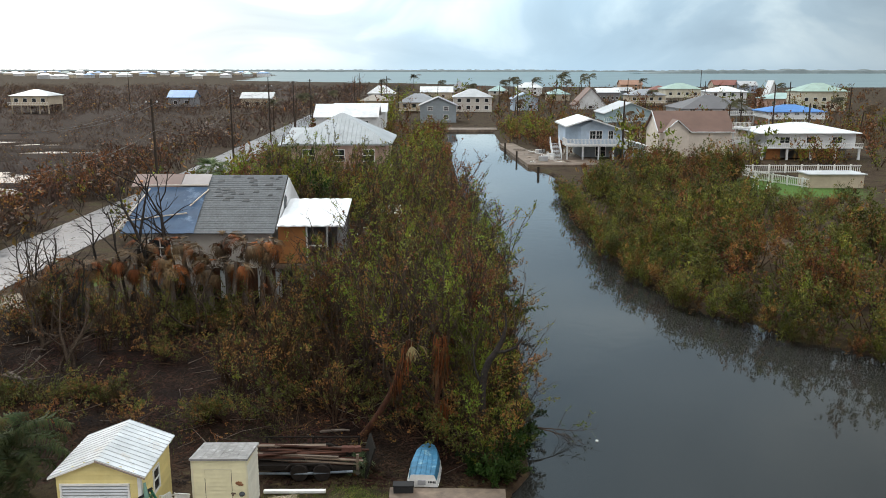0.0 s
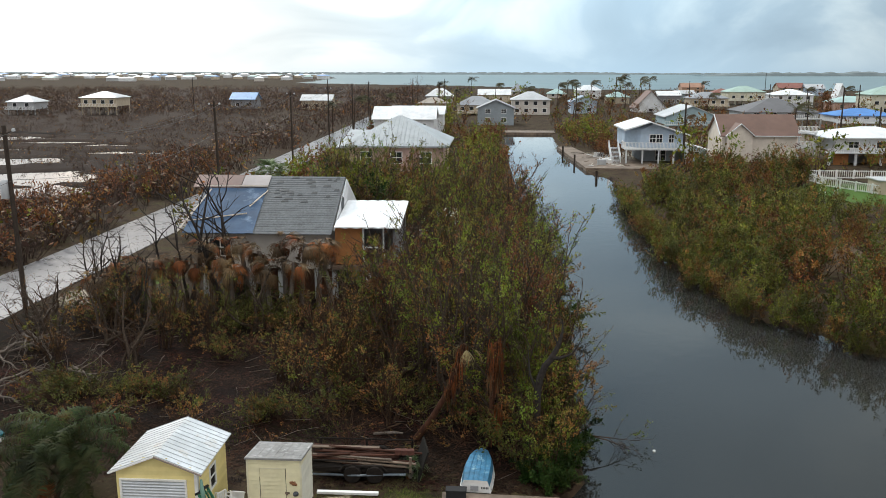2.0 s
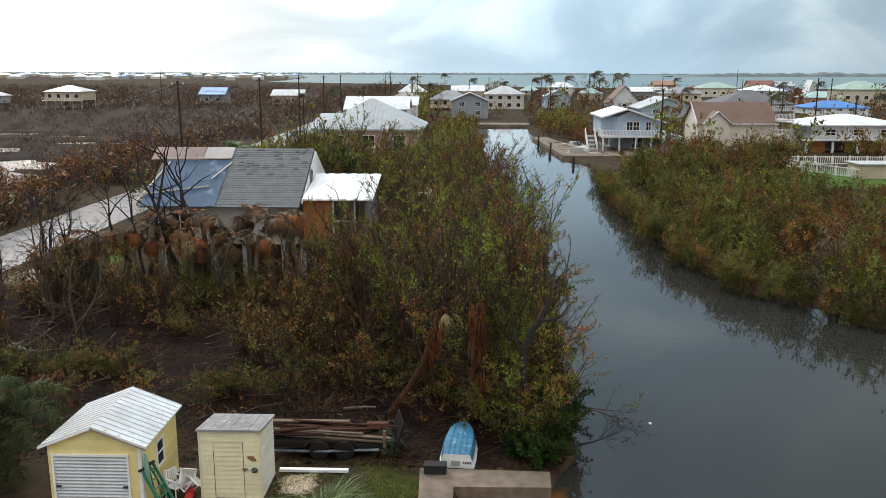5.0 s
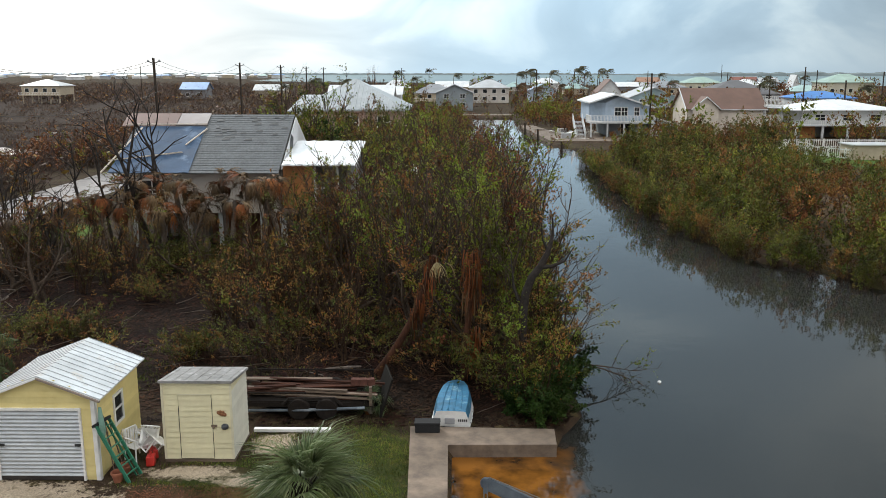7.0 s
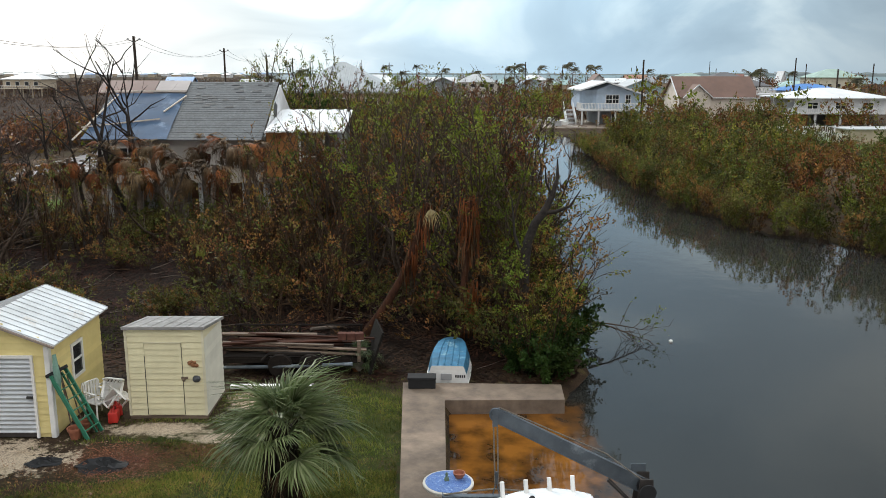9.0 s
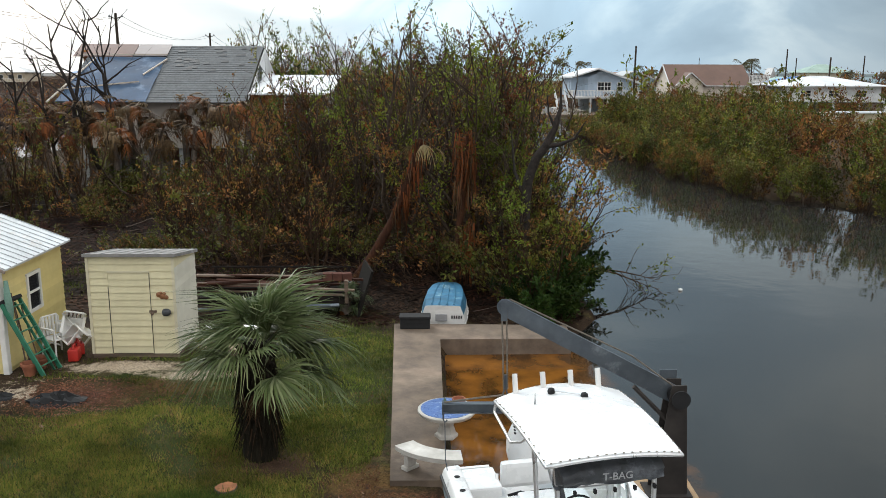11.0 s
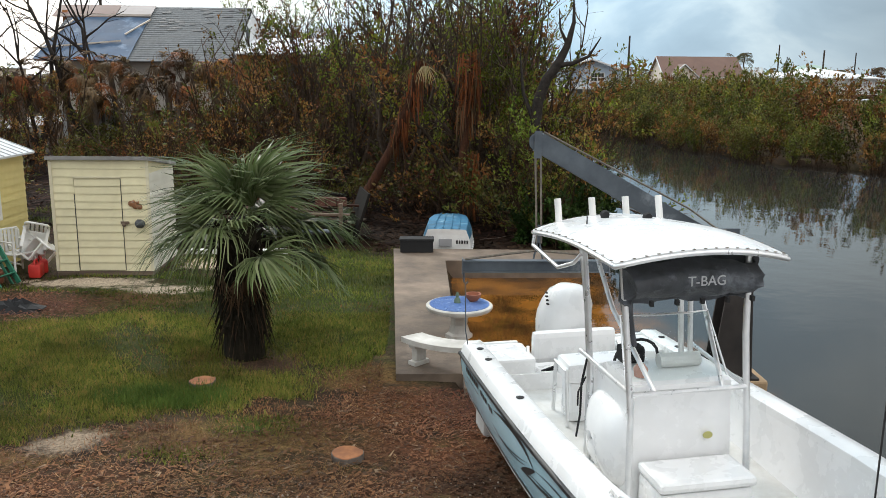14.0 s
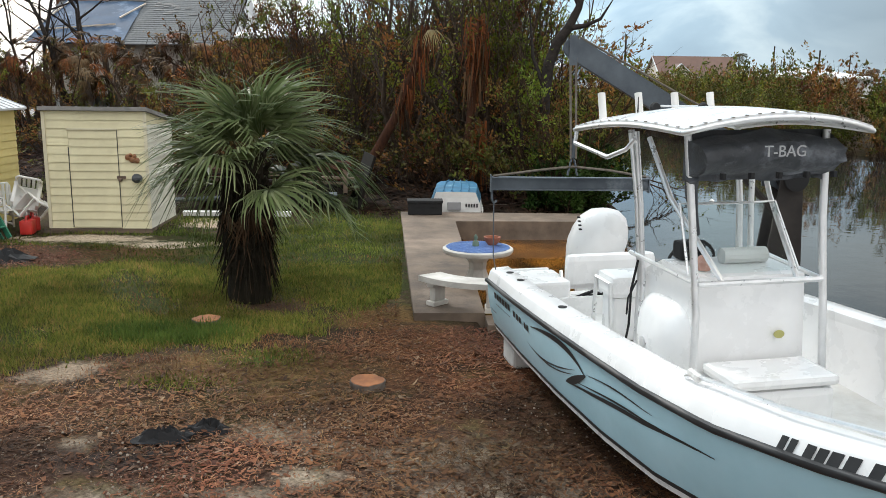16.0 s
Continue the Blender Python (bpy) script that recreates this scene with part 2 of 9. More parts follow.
    bsdf.inputs["Roughness"].default_value, bsdf.inputs["Specular IOR Level"].default_value = rough, 0.08
    bp = n.new("ShaderNodeBump")
    bp.inputs["Strength"].default_value, bp.inputs["Distance"].default_value = bump, 0.03
    l.new(tex(scale * 1.6, 8.0, 0.75), bp.inputs["Height"])
    l.new(bp.outputs[0], bsdf.inputs["Normal"])
    return m


def glass_mat(name, tint=(0.9, 0.95, 0.95), rough=0.02):
    m = bpy.data.materials.new(name)
    m.use_nodes = True
    n, l = m.node_tree.nodes, m.node_tree.links
    tr, gl, mx, fr = n.new("ShaderNodeBsdfTransparent"), n.new("ShaderNodeBsdfGlossy"), n.new("ShaderNodeMixShader"), n.new("ShaderNodeFresnel")
    tr.inputs[0].default_value = (*tint, 1)
    gl.inputs["Roughness"].default_value = rough
    fr.inputs["IOR"].default_value = 1.12
    l.new(fr.outputs[0], mx.inputs[0])
    l.new(tr.outputs[0], mx.inputs[1])
    l.new(gl.outputs[0], mx.inputs[2])
    l.new(mx.outputs[0], n["Material Output"].inputs[0])
    return m


# the last tone is litter darkened to paint the shade under the brush
GRASS, DRYGRASS, MULCH, SAND, DIRT, SHADED_LITTER = (0.03, 0.038, 0.010), (0.125, 0.075, 0.03), (0.085, 0.038, 0.021), (0.40, 0.32, 0.235), (0.075, 0.046, 0.03), (0.0085, 0.005, 0.0036)
ground_m = patchy("soil_and_lawn", [SHADED_LITTER, (0.05, 0.033, 0.021), (0.05, 0.045, 0.018)], [
    ((0.034, 0.023, 0.018), -165.0, 190.0, 126.0, 170.0, 0.1), ((0.05, 0.036, 0.03), -170.0, 520.0, 160.0, 260.0, 0.2),
    (GRASS, -5.0, 22.9, 4.2, 3.9, 0.25), (GRASS, -7.6, 20.7, 4.0, 2.1, 0.25), (GRASS, -11.5, 20.7, 4.0, 2.2, 0.3), (GRASS, -3.2, 25.5, 2.2, 3.2, 0.3),
    ((0.075, 0.075, 0.022), -7.5, 33.5, 4.5, 2.2, 0.7), ((0.065, 0.07, 0.022), -4.0, 41.0, 3.5, 3.0, 0.8),
    (DRYGRASS, -3.2, 18.5, 1.9, 0.6, 0.6), (DRYGRASS, -2.2, 20.4, 0.8, 0.6, 0.6), (DRYGRASS, -6.5, 18.0, 2.0, 0.35, 0.6), (DRYGRASS, -2.9, 17.75, 0.7, 0.2, 0.6), (DRYGRASS, -4.2, 21.3, 0.8, 0.4, 0.8), (DRYGRASS, -6.3, 24.4, 1.2, 0.6, 0.8),
    ((0.14, 0.058, 0.027), -1.6, 19.3, 1.0, 0.9, 0.7), ((0.12, 0.05, 0.025), -1.0, 18.2, 1.5, 0.7, 0.7), ((0.08, 0.038, 0.022), -1.4, 16.6, 2.4, 1.4, 0.6), ((0.055, 0.03, 0.02), -4.6, 16.2, 4.4, 1.2, 0.6), (MULCH, -8.0, 23.9, 1.7, 0.9, 0.7), (MULCH, -5.4, 17.5, 1.8, 0.5, 0.8),
    ((0.085, 0.06, 0.045), -0.6, 15.0, 3.5, 2.0, 0.7),
    (SAND, -12.2, 24.0, 3.3, 1.15, 0.2), (SAND, -7.6, 25.55, 1.5, 0.42, 0.4), (SAND, -6.0, 25.1, 1.1, 0.32, 0.5), (SAND, -5.8, 27.3, 0.7, 0.75, 0.35),
    ((0.03, 0.058, 0.014), -4.5, 19.65, 0.85, 0.45, 0.6), ((0.06, 0.085, 0.02), -3.3, 18.75, 0.6, 0.4, 0.8), ((0.23, 0.175, 0.125), -5.2, 18.45, 0.5, 0.34, 0.5), ((0.24, 0.19, 0.14), -4.42, 16.8, 0.22, 0.2, 0.8), ((0.24, 0.195, 0.145), -2.95, 16.97, 0.45, 0.3, 0.8), ((0.22, 0.18, 0.13), -2.37, 16.65, 0.3, 0.2, 0.8), ((0.30, 0.24, 0.18), -2.5, 16.15, 0.4, 0.22, 0.9), ((0.2, 0.16, 0.12), -3.9, 15.95, 0.5, 0.25, 0.9), ((0.2, 0.16, 0.12), -3.0, 15.9, 0.5, 0.2, 0.9),
    ((0.30, 0.25, 0.19), -1.5, 16.5, 0.9, 0.35, 1.2), ((0.26, 0.21, 0.16), -1.1, 15.8, 0.8, 0.4, 1.2), (DIRT, -3.7, 21.0, 1.0, 0.8, 0.6), ((0.035, 0.03, 0.028), -3.9, 16.6, 1.0, 0.4, 0.9),
    ((0.07, 0.13, 0.03), 46.0, 107.0, 8.5, 11.0, 0.3), ((0.16, 0.12, 0.085), 27.0, 66.0, 2.2, 2.0, 0.4), ((0.34, 0.29, 0.23), -27.5, 54.0, 2.4, 2.6, 0.3),
    ((0.10, 0.16, 0.035), -26.5, 59.0, 2.2, 3.0, 0.3), ((0.30, 0.26, 0.21), 28.0, 150.0, 16.0, 12.0, 0.4), ((0.24, 0.20, 0.165), 60.0, 190.0, 30.0, 40.0, 0.8)])
bark_m = mat("bark", (0.10, 0.072, 0.052), (0.03, 0.022, 0.017), 9, 0.95, bump=0.6)
charred_m = mat("charred_bark", (0.05, 0.042, 0.038), (0.022, 0.019, 0.017), 8, 0.95, bump=0.6)
pale_bark_m = mat("weathered_bark", (0.19, 0.155, 0.13), (0.08, 0.064, 0.053), 9, 0.95, bump=0.6)
twig_m = mat("twigs", (0.085, 0.05, 0.03), (0.022, 0.014, 0.009), 6, 0.95)
# tones lightened and warmed to put the marsh's haze into the colour
marsh_twig_m = mat("hazed_dead_scrub_twigs", (0.105, 0.07, 0.056), (0.055, 0.038, 0.031), 3, 0.95, where="pos")
red_bark_m = mat("palm_fibre", (0.085, 0.036, 0.02), (0.03, 0.015, 0.010), 12, 0.95, bump=0.6, stretch=(1, 1, 0.25))
green_m = leaf_mat("mangrove_leaves", [(0.04, 0.058, 0.009), (0.09, 0.115, 0.014), (0.15, 0.168, 0.021), (0.19, 0.175, 0.03), (0.14, 0.09, 0.022), (0.21, 0.11, 0.032)], hues=(0.485, 0.51))
mangrove_m = leaf_mat("bank_leaves", [(0.022, 0.036, 0.008), (0.052, 0.073, 0.014), (0.098, 0.115, 0.022), (0.12, 0.121, 0.029), (0.086, 0.069, 0.022), (0.13, 0.10, 0.03)], hues=(0.485, 0.512))
mound_m = leaf_mat("emerald_grass", [(0.036, 0.075, 0.016), (0.07, 0.122, 0.025), (0.12, 0.18, 0.04)], 0.3, clump=4.0)
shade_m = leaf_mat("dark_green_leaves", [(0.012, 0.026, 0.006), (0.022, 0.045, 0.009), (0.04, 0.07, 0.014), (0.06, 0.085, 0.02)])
bright_m = leaf_mat("fresh_leaves", [(0.065, 0.10, 0.014), (0.145, 0.19, 0.022), (0.23, 0.24, 0.038)], 0.35, hues=(0.485, 0.51))
olive_m = leaf_mat("olive_leaves", [(0.065, 0.042, 0.014), (0.135, 0.088, 0.022), (0.22, 0.086, 0.026), (0.23, 0.15, 0.04), (0.13, 0.05, 0.02)], hues=(0.49, 0.51))
brown_m = leaf_mat("dead_leaves", [(0.07, 0.03, 0.016), (0.12, 0.048, 0.022), (0.19, 0.072, 0.029), (0.09, 0.045, 0.025)], hues=(0.495, 0.512))
marsh_m = leaf_mat("withered_leaves", [(0.075, 0.045, 0.035), (0.105, 0.064, 0.046), (0.085, 0.066, 0.038), (0.13, 0.072, 0.05)], 0.25)
rust_m = leaf_mat("scorched_leaves", [(0.14, 0.04, 0.017), (0.24, 0.075, 0.028), (0.13, 0.05, 0.024)], hues=(0.5, 0.515))
frond_m = leaf_mat("palm_fronds", [(0.04, 0.066, 0.025), (0.085, 0.122, 0.046), (0.18, 0.215, 0.11), (0.06, 0.09, 0.03)], 0.25, 0.36, loose=0.75)
pale_frond_m = leaf_mat("broken_pale_fronds", [(0.20, 0.15, 0.06), (0.30, 0.24, 0.11), (0.14, 0.15, 0.05)], 0.2)
brush_m = leaf_mat("brush_leaves", [(0.013, 0.019, 0.005), (0.042, 0.05, 0.010), (0.105, 0.108, 0.019), (0.085, 0.054, 0.018), (0.13, 0.08, 0.024)], hues=(0.485, 0.51))
deadfrond_m = leaf_mat("dead_fronds", [(0.06, 0.034, 0.018), (0.10, 0.06, 0.032), (0.14, 0.085, 0.046), (0.08, 0.038, 0.018)], 0.2, hues=(0.5, 0.515))
blade_m = leaf_mat("grass_blades", [(0.02, 0.032, 0.007), (0.058, 0.085, 0.015), (0.10, 0.13, 0.025), (0.15, 0.155, 0.036), (0.22, 0.16, 0.055)], 0.3, hues=(0.485, 0.512), clump=3.5, loose=0.55)
# brighter, warmer copy of the blades above, for the nearer lawn
warm_blade_m = leaf_mat("bright_grass_blades", [(0.042, 0.055, 0.012), (0.10, 0.125, 0.024), (0.16, 0.185, 0.036), (0.25, 0.205, 0.055), (0.34, 0.22, 0.085)], 0.3, hues=(0.485, 0.512), clump=3.0, loose=0.6)
dryblade_m = leaf_mat("dry_grass", [(0.17, 0.095, 0.04), (0.36, 0.215, 0.095), (0.14, 0.06, 0.03), (0.24, 0.115, 0.05), (0.12, 0.11, 0.033)], 0.25, clump=4.0, loose=0.6)
litter_m = leaf_mat("leaf_litter", [(0.02, 0.012, 0.009), (0.12, 0.052, 0.026), (0.20, 0.092, 0.044), (0.06, 0.036, 0.025), (0.32, 0.21, 0.13)], 0.1, 0.8, clump=5.0, loose=0.7)
# leaf colours lowered to put in the gloom beneath the trees
shaded_floor_m = leaf_mat("shaded_forest_leaves", [(0.006, 0.0035, 0.0025), (0.018, 0.008, 0.005), (0.042, 0.018, 0.010), (0.010, 0.006, 0.0045)], 0.1, 0.85)
concrete_m = mat("concrete", (0.25, 0.185, 0.135), (0.115, 0.084, 0.062), 2.2, 0.8, bump=0.25, bscale=30, stain=0.8, where="pos", wear=(0.16, 0.12, 0.09))
asphalt_m = mat("wet_asphalt", (0.07, 0.072, 0.085), (0.042, 0.044, 0.053), 0.7, 0.3, bump=0.1, bscale=40, stain=0.5, where="pos", rvar=0.16)
asphalt_m.node_tree.nodes["Principled BSDF"].inputs["Specular IOR Level"].default_value = 0.6
white_m = mat("white_paint", (0.80, 0.79, 0.77), (0.70, 0.69, 0.67), 5, 0.55, stain=0.3)
gel_m = mat("white_gelcoat", (0.84, 0.84, 0.84), (0.76, 0.76, 0.76), 3, 0.28, stain=0.25, rvar=0.08, clear=0.3)
deck_m = mat("nonskid_deck", (0.74, 0.74, 0.72), (0.62, 0.61, 0.58), 8, 0.6, bump=0.2, bscale=160, stain=0.35)
hull_m = mat("sky_blue_gelcoat", (0.50, 0.76, 0.86), (0.44, 0.70, 0.80), 2, 0.22, stain=0.2, rvar=0.06, clear=0.4)
rubber_m = mat("black_rubber", (0.03, 0.031, 0.033), (0.016, 0.016, 0.017), 8, 0.55)
black_m = mat("black_plastic", (0.014, 0.014, 0.015), (0.007, 0.007, 0.008), 6, 0.85)
canvas_m = mat("black_canvas", (0.07, 0.077, 0.088), (0.02, 0.022, 0.026), 5, 0.6, bump=0.7, bscale=7, wear=(0.13, 0.14, 0.16))
alu_m = mat("aluminium_tube", (0.80, 0.80, 0.80), (0.68, 0.69, 0.70), 10, 0.3, metal=0.65, stain=0.1)
galv_m = mat("galvanised_steel", (0.14, 0.165, 0.19), (0.08, 0.095, 0.115), 3.5, 0.6, metal=0.45, bump=0.1, stain=0.6, wear=(0.22, 0.245, 0.27))
darksteel_m = mat("dark_steel", (0.06, 0.05, 0.045), (0.03, 0.026, 0.024), 4, 0.7, metal=0.4, stain=0.5)
yellow_m = mat("pale_yellow_paint", (0.74, 0.68, 0.45), (0.66, 0.60, 0.39), 3, 0.6, stain=0.28, vary=0.05, bump=0.05)
yellow2_m = mat("yellow_paint", (0.74, 0.62, 0.28), (0.66, 0.54, 0.23), 3, 0.6, stain=0.28, vary=0.05, bump=0.05)
roofmetal_m = mat("ribbed_roof_metal", (0.70, 0.71, 0.72), (0.58, 0.59, 0.60), 3, 0.4, metal=0.25, stain=0.4, vary=0.05, wear=(0.50, 0.45, 0.40))
doormetal_m = mat("roller_door_metal", (0.52, 0.54, 0.56), (0.44, 0.46, 0.48), 4, 0.45, metal=0.3, stain=0.3)
shedroof_m = mat("grey_roll_roofing", (0.30, 0.29, 0.28), (0.20, 0.195, 0.19), 5, 0.85, stain=0.6, bump=0.3, wear=(0.40, 0.39, 0.38))
shingle_m = mat("grey_shingles", (0.15, 0.158, 0.165), (0.09, 0.095, 0.10), 7, 0.85, stain=0.35, bump=0.5)
tarp_m = mat("blue_tarp", (0.055, 0.105, 0.19), (0.032, 0.068, 0.135), 1.4, 0.75, stain=0.45, bump=0.4, bscale=4, wear=(0.13, 0.19, 0.28))
brightarp_m = mat("bright_blue_tarp", (0.08, 0.25, 0.60), (0.05, 0.17, 0.45), 1.0, 0.45, stain=0.3)
wood_m = mat("weathered_wood", (0.17, 0.12, 0.085), (0.08, 0.055, 0.04), 5, 0.85, stain=0.5, vary=0.25, bump=0.4, stretch=(0.3, 3, 3))
redwood_m = mat("reddish_lumber", (0.075, 0.03, 0.019), (0.02, 0.010, 0.007), 5, 0.9, stain=0.5, vary=0.35, bump=0.4, stretch=(0.3, 3, 3))
ply_m = mat("orange_plywood", (0.42, 0.17, 0.05), (0.31, 0.12, 0.035), 2.5, 0.75, stain=0.4)
pole_m = mat("creosoted_pole", (0.065, 0.05, 0.04), (0.035, 0.027, 0.022), 5, 0.9, bump=0.4, stretch=(3, 3, 0.3))
glass_m = glass_mat("clear_glass")
pane_m = mat("dark_window_glass", (0.03, 0.035, 0.04), (0.015, 0.018, 0.02), 1, 0.08, stain=0)
terracotta_m = mat("terracotta", (0.36, 0.13, 0.07), (0.25, 0.085, 0.045), 7, 0.8, stain=0.4)
red_m = mat("red_plastic", (0.55, 0.035, 0.025), (0.42, 0.025, 0.02), 4, 0.4, stain=0.2)
fibgreen_m = mat("green_fibreglass", (0.03, 0.20, 0.12), (0.02, 0.14, 0.085), 4, 0.5, stain=0.3)
cutwood_m = mat("cut_wood", (0.36, 0.14, 0.05), (0.22, 0.08, 0.03), 9, 0.85, stain=0.5, bump=0.3)
rope_m = mat("rope", (0.20, 0.18, 0.15), (0.12, 0.10, 0.085), 30, 0.9)
blacktarp_m = mat("black_plastic_sheet", (0.014, 0.014, 0.015), (0.006, 0.006, 0.007), 3, 0.85, bump=0.5, bscale=14)

# ---- mesh helpers ----


class Geo:
    """Gathers the verts and faces of one mesh."""

    def __init__(self):
        self.v, self.f = [], []

    def add(self, verts, faces):
        k = len(self.v)
        self.v += [tuple(p) for p in verts]
        self.f += [tuple(i + k for i in f) for f in faces]
        return self

    def box(self, x0, x1, y0, y1, z0, z1, m=None):
        p = [(x, y, z) for z in (z0, z1) for x, y in ((x0, y0), (x1, y0), (x1, y1), (x0, y1))]
        if m is not None:
            p = [m @ Vector(q) for q in p]
        return self.add(p, [(3, 2, 1, 0), (4, 5, 6, 7), (0, 1, 5, 4), (1, 2, 6, 5), (2, 3, 7, 6), (3, 0, 4, 7)])

    def cbox(self, x0, x1, y0, y1, z0, z1, c=0.02, m=None):
        """A box with its edges broken."""
        bm = bmesh.new()
        bmesh.ops.create_cube(bm, size=1)
        bmesh.ops.scale(bm, vec=(x1 - x0, y1 - y0, z1 - z0), verts=bm.verts)
        bmesh.ops.translate(bm, vec=((x0 + x1) / 2, (y0 + y1) / 2, (z0 + z1) / 2), verts=bm.verts)
        bmesh.ops.bevel(bm, geom=bm.edges[:], offset=c, segments=2, affect="EDGES", profile=0.6)
        if m is not None:
            bmesh.ops.transform(bm, matrix=m, verts=bm.verts)
        return self.bm(bm)

    def bm(self, bm):
        bm.verts.index_update()
        self.add([v.co for v in bm.verts], [[v.index for v in f.verts] for f in bm.faces])
        bm.free()
        return self

    def tube(self, pts, r, n=8, caps=True):
        """A round bar along points; r: one radius or one for each point."""
        pts = [Vector(p) for p in pts]
        rs = r if isinstance(r, (list, tuple)) else [r] * len(pts)
        vs, fs, side = [], [], None
        for i, p in enumerate(pts):
            d = (pts[min(i + 1, len(pts) - 1)] - pts[max(i - 1, 0)]).normalized()
            if side is None:
                side = d.orthogonal().normalized()
            side = (side - d * side.dot(d)).normalized()
            up_ = d.cross(side)
            vs += [p + (side * math.cos(a) + up_ * math.sin(a)) * rs[i] for a in (2 * math.pi * k / n for k in range(n))]
        for i in range(len(pts) - 1):
            fs += [(i * n + k, i * n + (k + 1) % n, (i + 1) * n + (k + 1) % n, (i + 1) * n + k) for k in range(n)]
        if caps:
            fs += [tuple(range(n))[::-1], tuple(range((len(pts) - 1) * n, len(pts) * n))]
        return self.add(vs, fs)

    def lathe(self, prof, n=20, m=None, cap=True):
        """Turns (radius, height) pairs round z."""
        vs = [Vector((r * math.cos(2 * math.pi * k / n), r * math.sin(2 * math.pi * k / n), z)) for r, z in prof for k in range(n)]
        if m is not None:
            vs = [m @ v for v in vs]
        fs = [(i * n + k, i * n + (k + 1) % n, (i + 1) * n + (k + 1) % n, (i + 1) * n + k) for i in range(len(prof) - 1) for k in range(n)]
        if cap:
            fs += [tuple(range(n))[::-1], tuple(range((len(prof) - 1) * n, len(prof) * n))]
        return self.add(vs, fs)

    def grid(self, rows, closed=False):
        """Skin over rows of points."""
        n = len(rows[0])
        fs = [(i * n + k, i * n + (k + 1) % n, (i + 1) * n + (k + 1) % n, (i + 1) * n + k) for i in range(len(rows) - 1) for k in range(n if closed else n - 1)]
        return self.add([p for r in rows for p in r], fs)

    def slab(self, outline, z0, z1):
        """A flat plate with that outline."""
        n = len(outline)
        return self.add([(x, y, z0) for x, y in outline] + [(x, y, z1) for x, y in outline],
                        [tuple(range(n))[::-1], tuple(range(n, 2 * n))] + [(k, (k + 1) % n, n + (k + 1) % n, n + k) for k in range(n)])

    def sheet(self, rows, thick, closed=False):
        """Skin over rows of points with thickness downwards."""
        low = [[Vector(p) - Vector((0, 0, thick)) for p in r] for r in rows]
        ring = [*rows[0], *[r[-1] for r in rows[1:]], *rows[-1][-2::-1], *[r[0] for r in rows[-2:0:-1]]]
        self.grid(rows)
        self.grid([r[::-1] for r in low])
        lring = [Vector(p) - Vector((0, 0, thick)) for p in ring]
        k = len(ring)
        return self.add([*ring, *lring], [((i + 1) % k, i, k + i, k + (i + 1) % k) for i in range(k)])

    def mesh(self, name, material, smooth=False):
        me = bpy.data.meshes.new(name)
        me.from_pydata(self.v, [], self.f)
        if material:
            me.materials.append(material)
        if smooth:
            me.shade_smooth()
            me.set_sharp_from_angle(angle=radians(smooth if smooth > 1 else 40))
        me.update()
        return me


def part(name, geo, material, parent, label="", smooth=False, m=None):
    """Links a Geo (or a ready mesh) as one mesh under a thing or a part."""
    ob = new(name, geo if isinstance(geo, bpy.types.Mesh) else geo.mesh(name, material, smooth))
    ob.parent = parent
    if m is not None:
        ob.matrix_basis = m
    return tagged(ob, label)


def thing(name, label, category, m=None, group="", kind=""):
    ob = new(name)
    ob.empty_display_size = 0.2
    if m is not None:
        ob.matrix_basis = m
    return tagged(ob, label, category, group, kind)


def solid(name, geo, material, label, category, m=None, group="", kind="", smooth=False):
    ob = new(name, geo if isinstance(geo, bpy.types.Mesh) else geo.mesh(name, material, smooth))
    if m is not None:
        ob.matrix_basis = m
    return tagged(ob, label, category, group, kind)


def quads(name, v, f, mats, mi=None):
    """A mesh from arrays of verts and four-cornered faces."""
    me = bpy.data.meshes.new(name)
    me.vertices.add(len(v))
    me.vertices.foreach_set("co", np.ascontiguousarray(v, np.float32).ravel())
    me.loops.add(len(f) * 4)
    me.loops.foreach_set("vertex_index", np.ascontiguousarray(f, np.int32).ravel())
    me.polygons.add(len(f))
    me.polygons.foreach_set("loop_start", np.arange(0, len(f) * 4, 4, dtype=np.int32))
    for m in mats:
        me.materials.append(m)
    if mi is not None:
        me.polygons.foreach_set("material_index", np.ascontiguousarray(mi, np.int32))
    me.update(calc_edges=True)
    return me


# ---- ground, canal, sea ----
WATER = -0.27
LEFT_BANK = [(-80, 2.25), (19.9, 2.25), (20.1, -0.9), (27.2, -0.9), (27.4, 2.1), (28.2, 2.3), (30, 3.3), (60, 3.3), (110, 2.6), (160, 1.8), (207, 1.8)]
RIGHT_BANK = [(-80, 90), (25, 85), (30, 61), (36, 34), (41, 25.6), (47, 20.5), (51, 17.6), (56, 15.9), (64, 14.9), (73, 15.0), (95, 15.8), (124, 16.6), (126, 14.6),
              (131, 14.1), (165, 12.4), (175, 13.0), (207, 13.5)]
SHORE = [(-4500, 4600), (-900, 4500), (-520, 2600), (-330, 1750), (-240, 1050), (-150, 960), (-20, 860), (60, 720), (280, 690), (900, 690), (3000, 600)]
PONDS = [(-118, 188, 16, 7), (-96, 178, 10, 4), (-68, 118, 13, 9), (-84, 140, 12, 6), (-70, 156, 8, 3.5), (-60, 104, 9, 6), (-104, 160, 12, 4), (-82, 172, 7, 3), (-140, 205, 12, 4),
         (-52, 92, 5, 4), (-90, 122, 10, 5)]


def bend(table, y):
    return np.interp(y, [a for a, _ in table], [b for _, b in table])


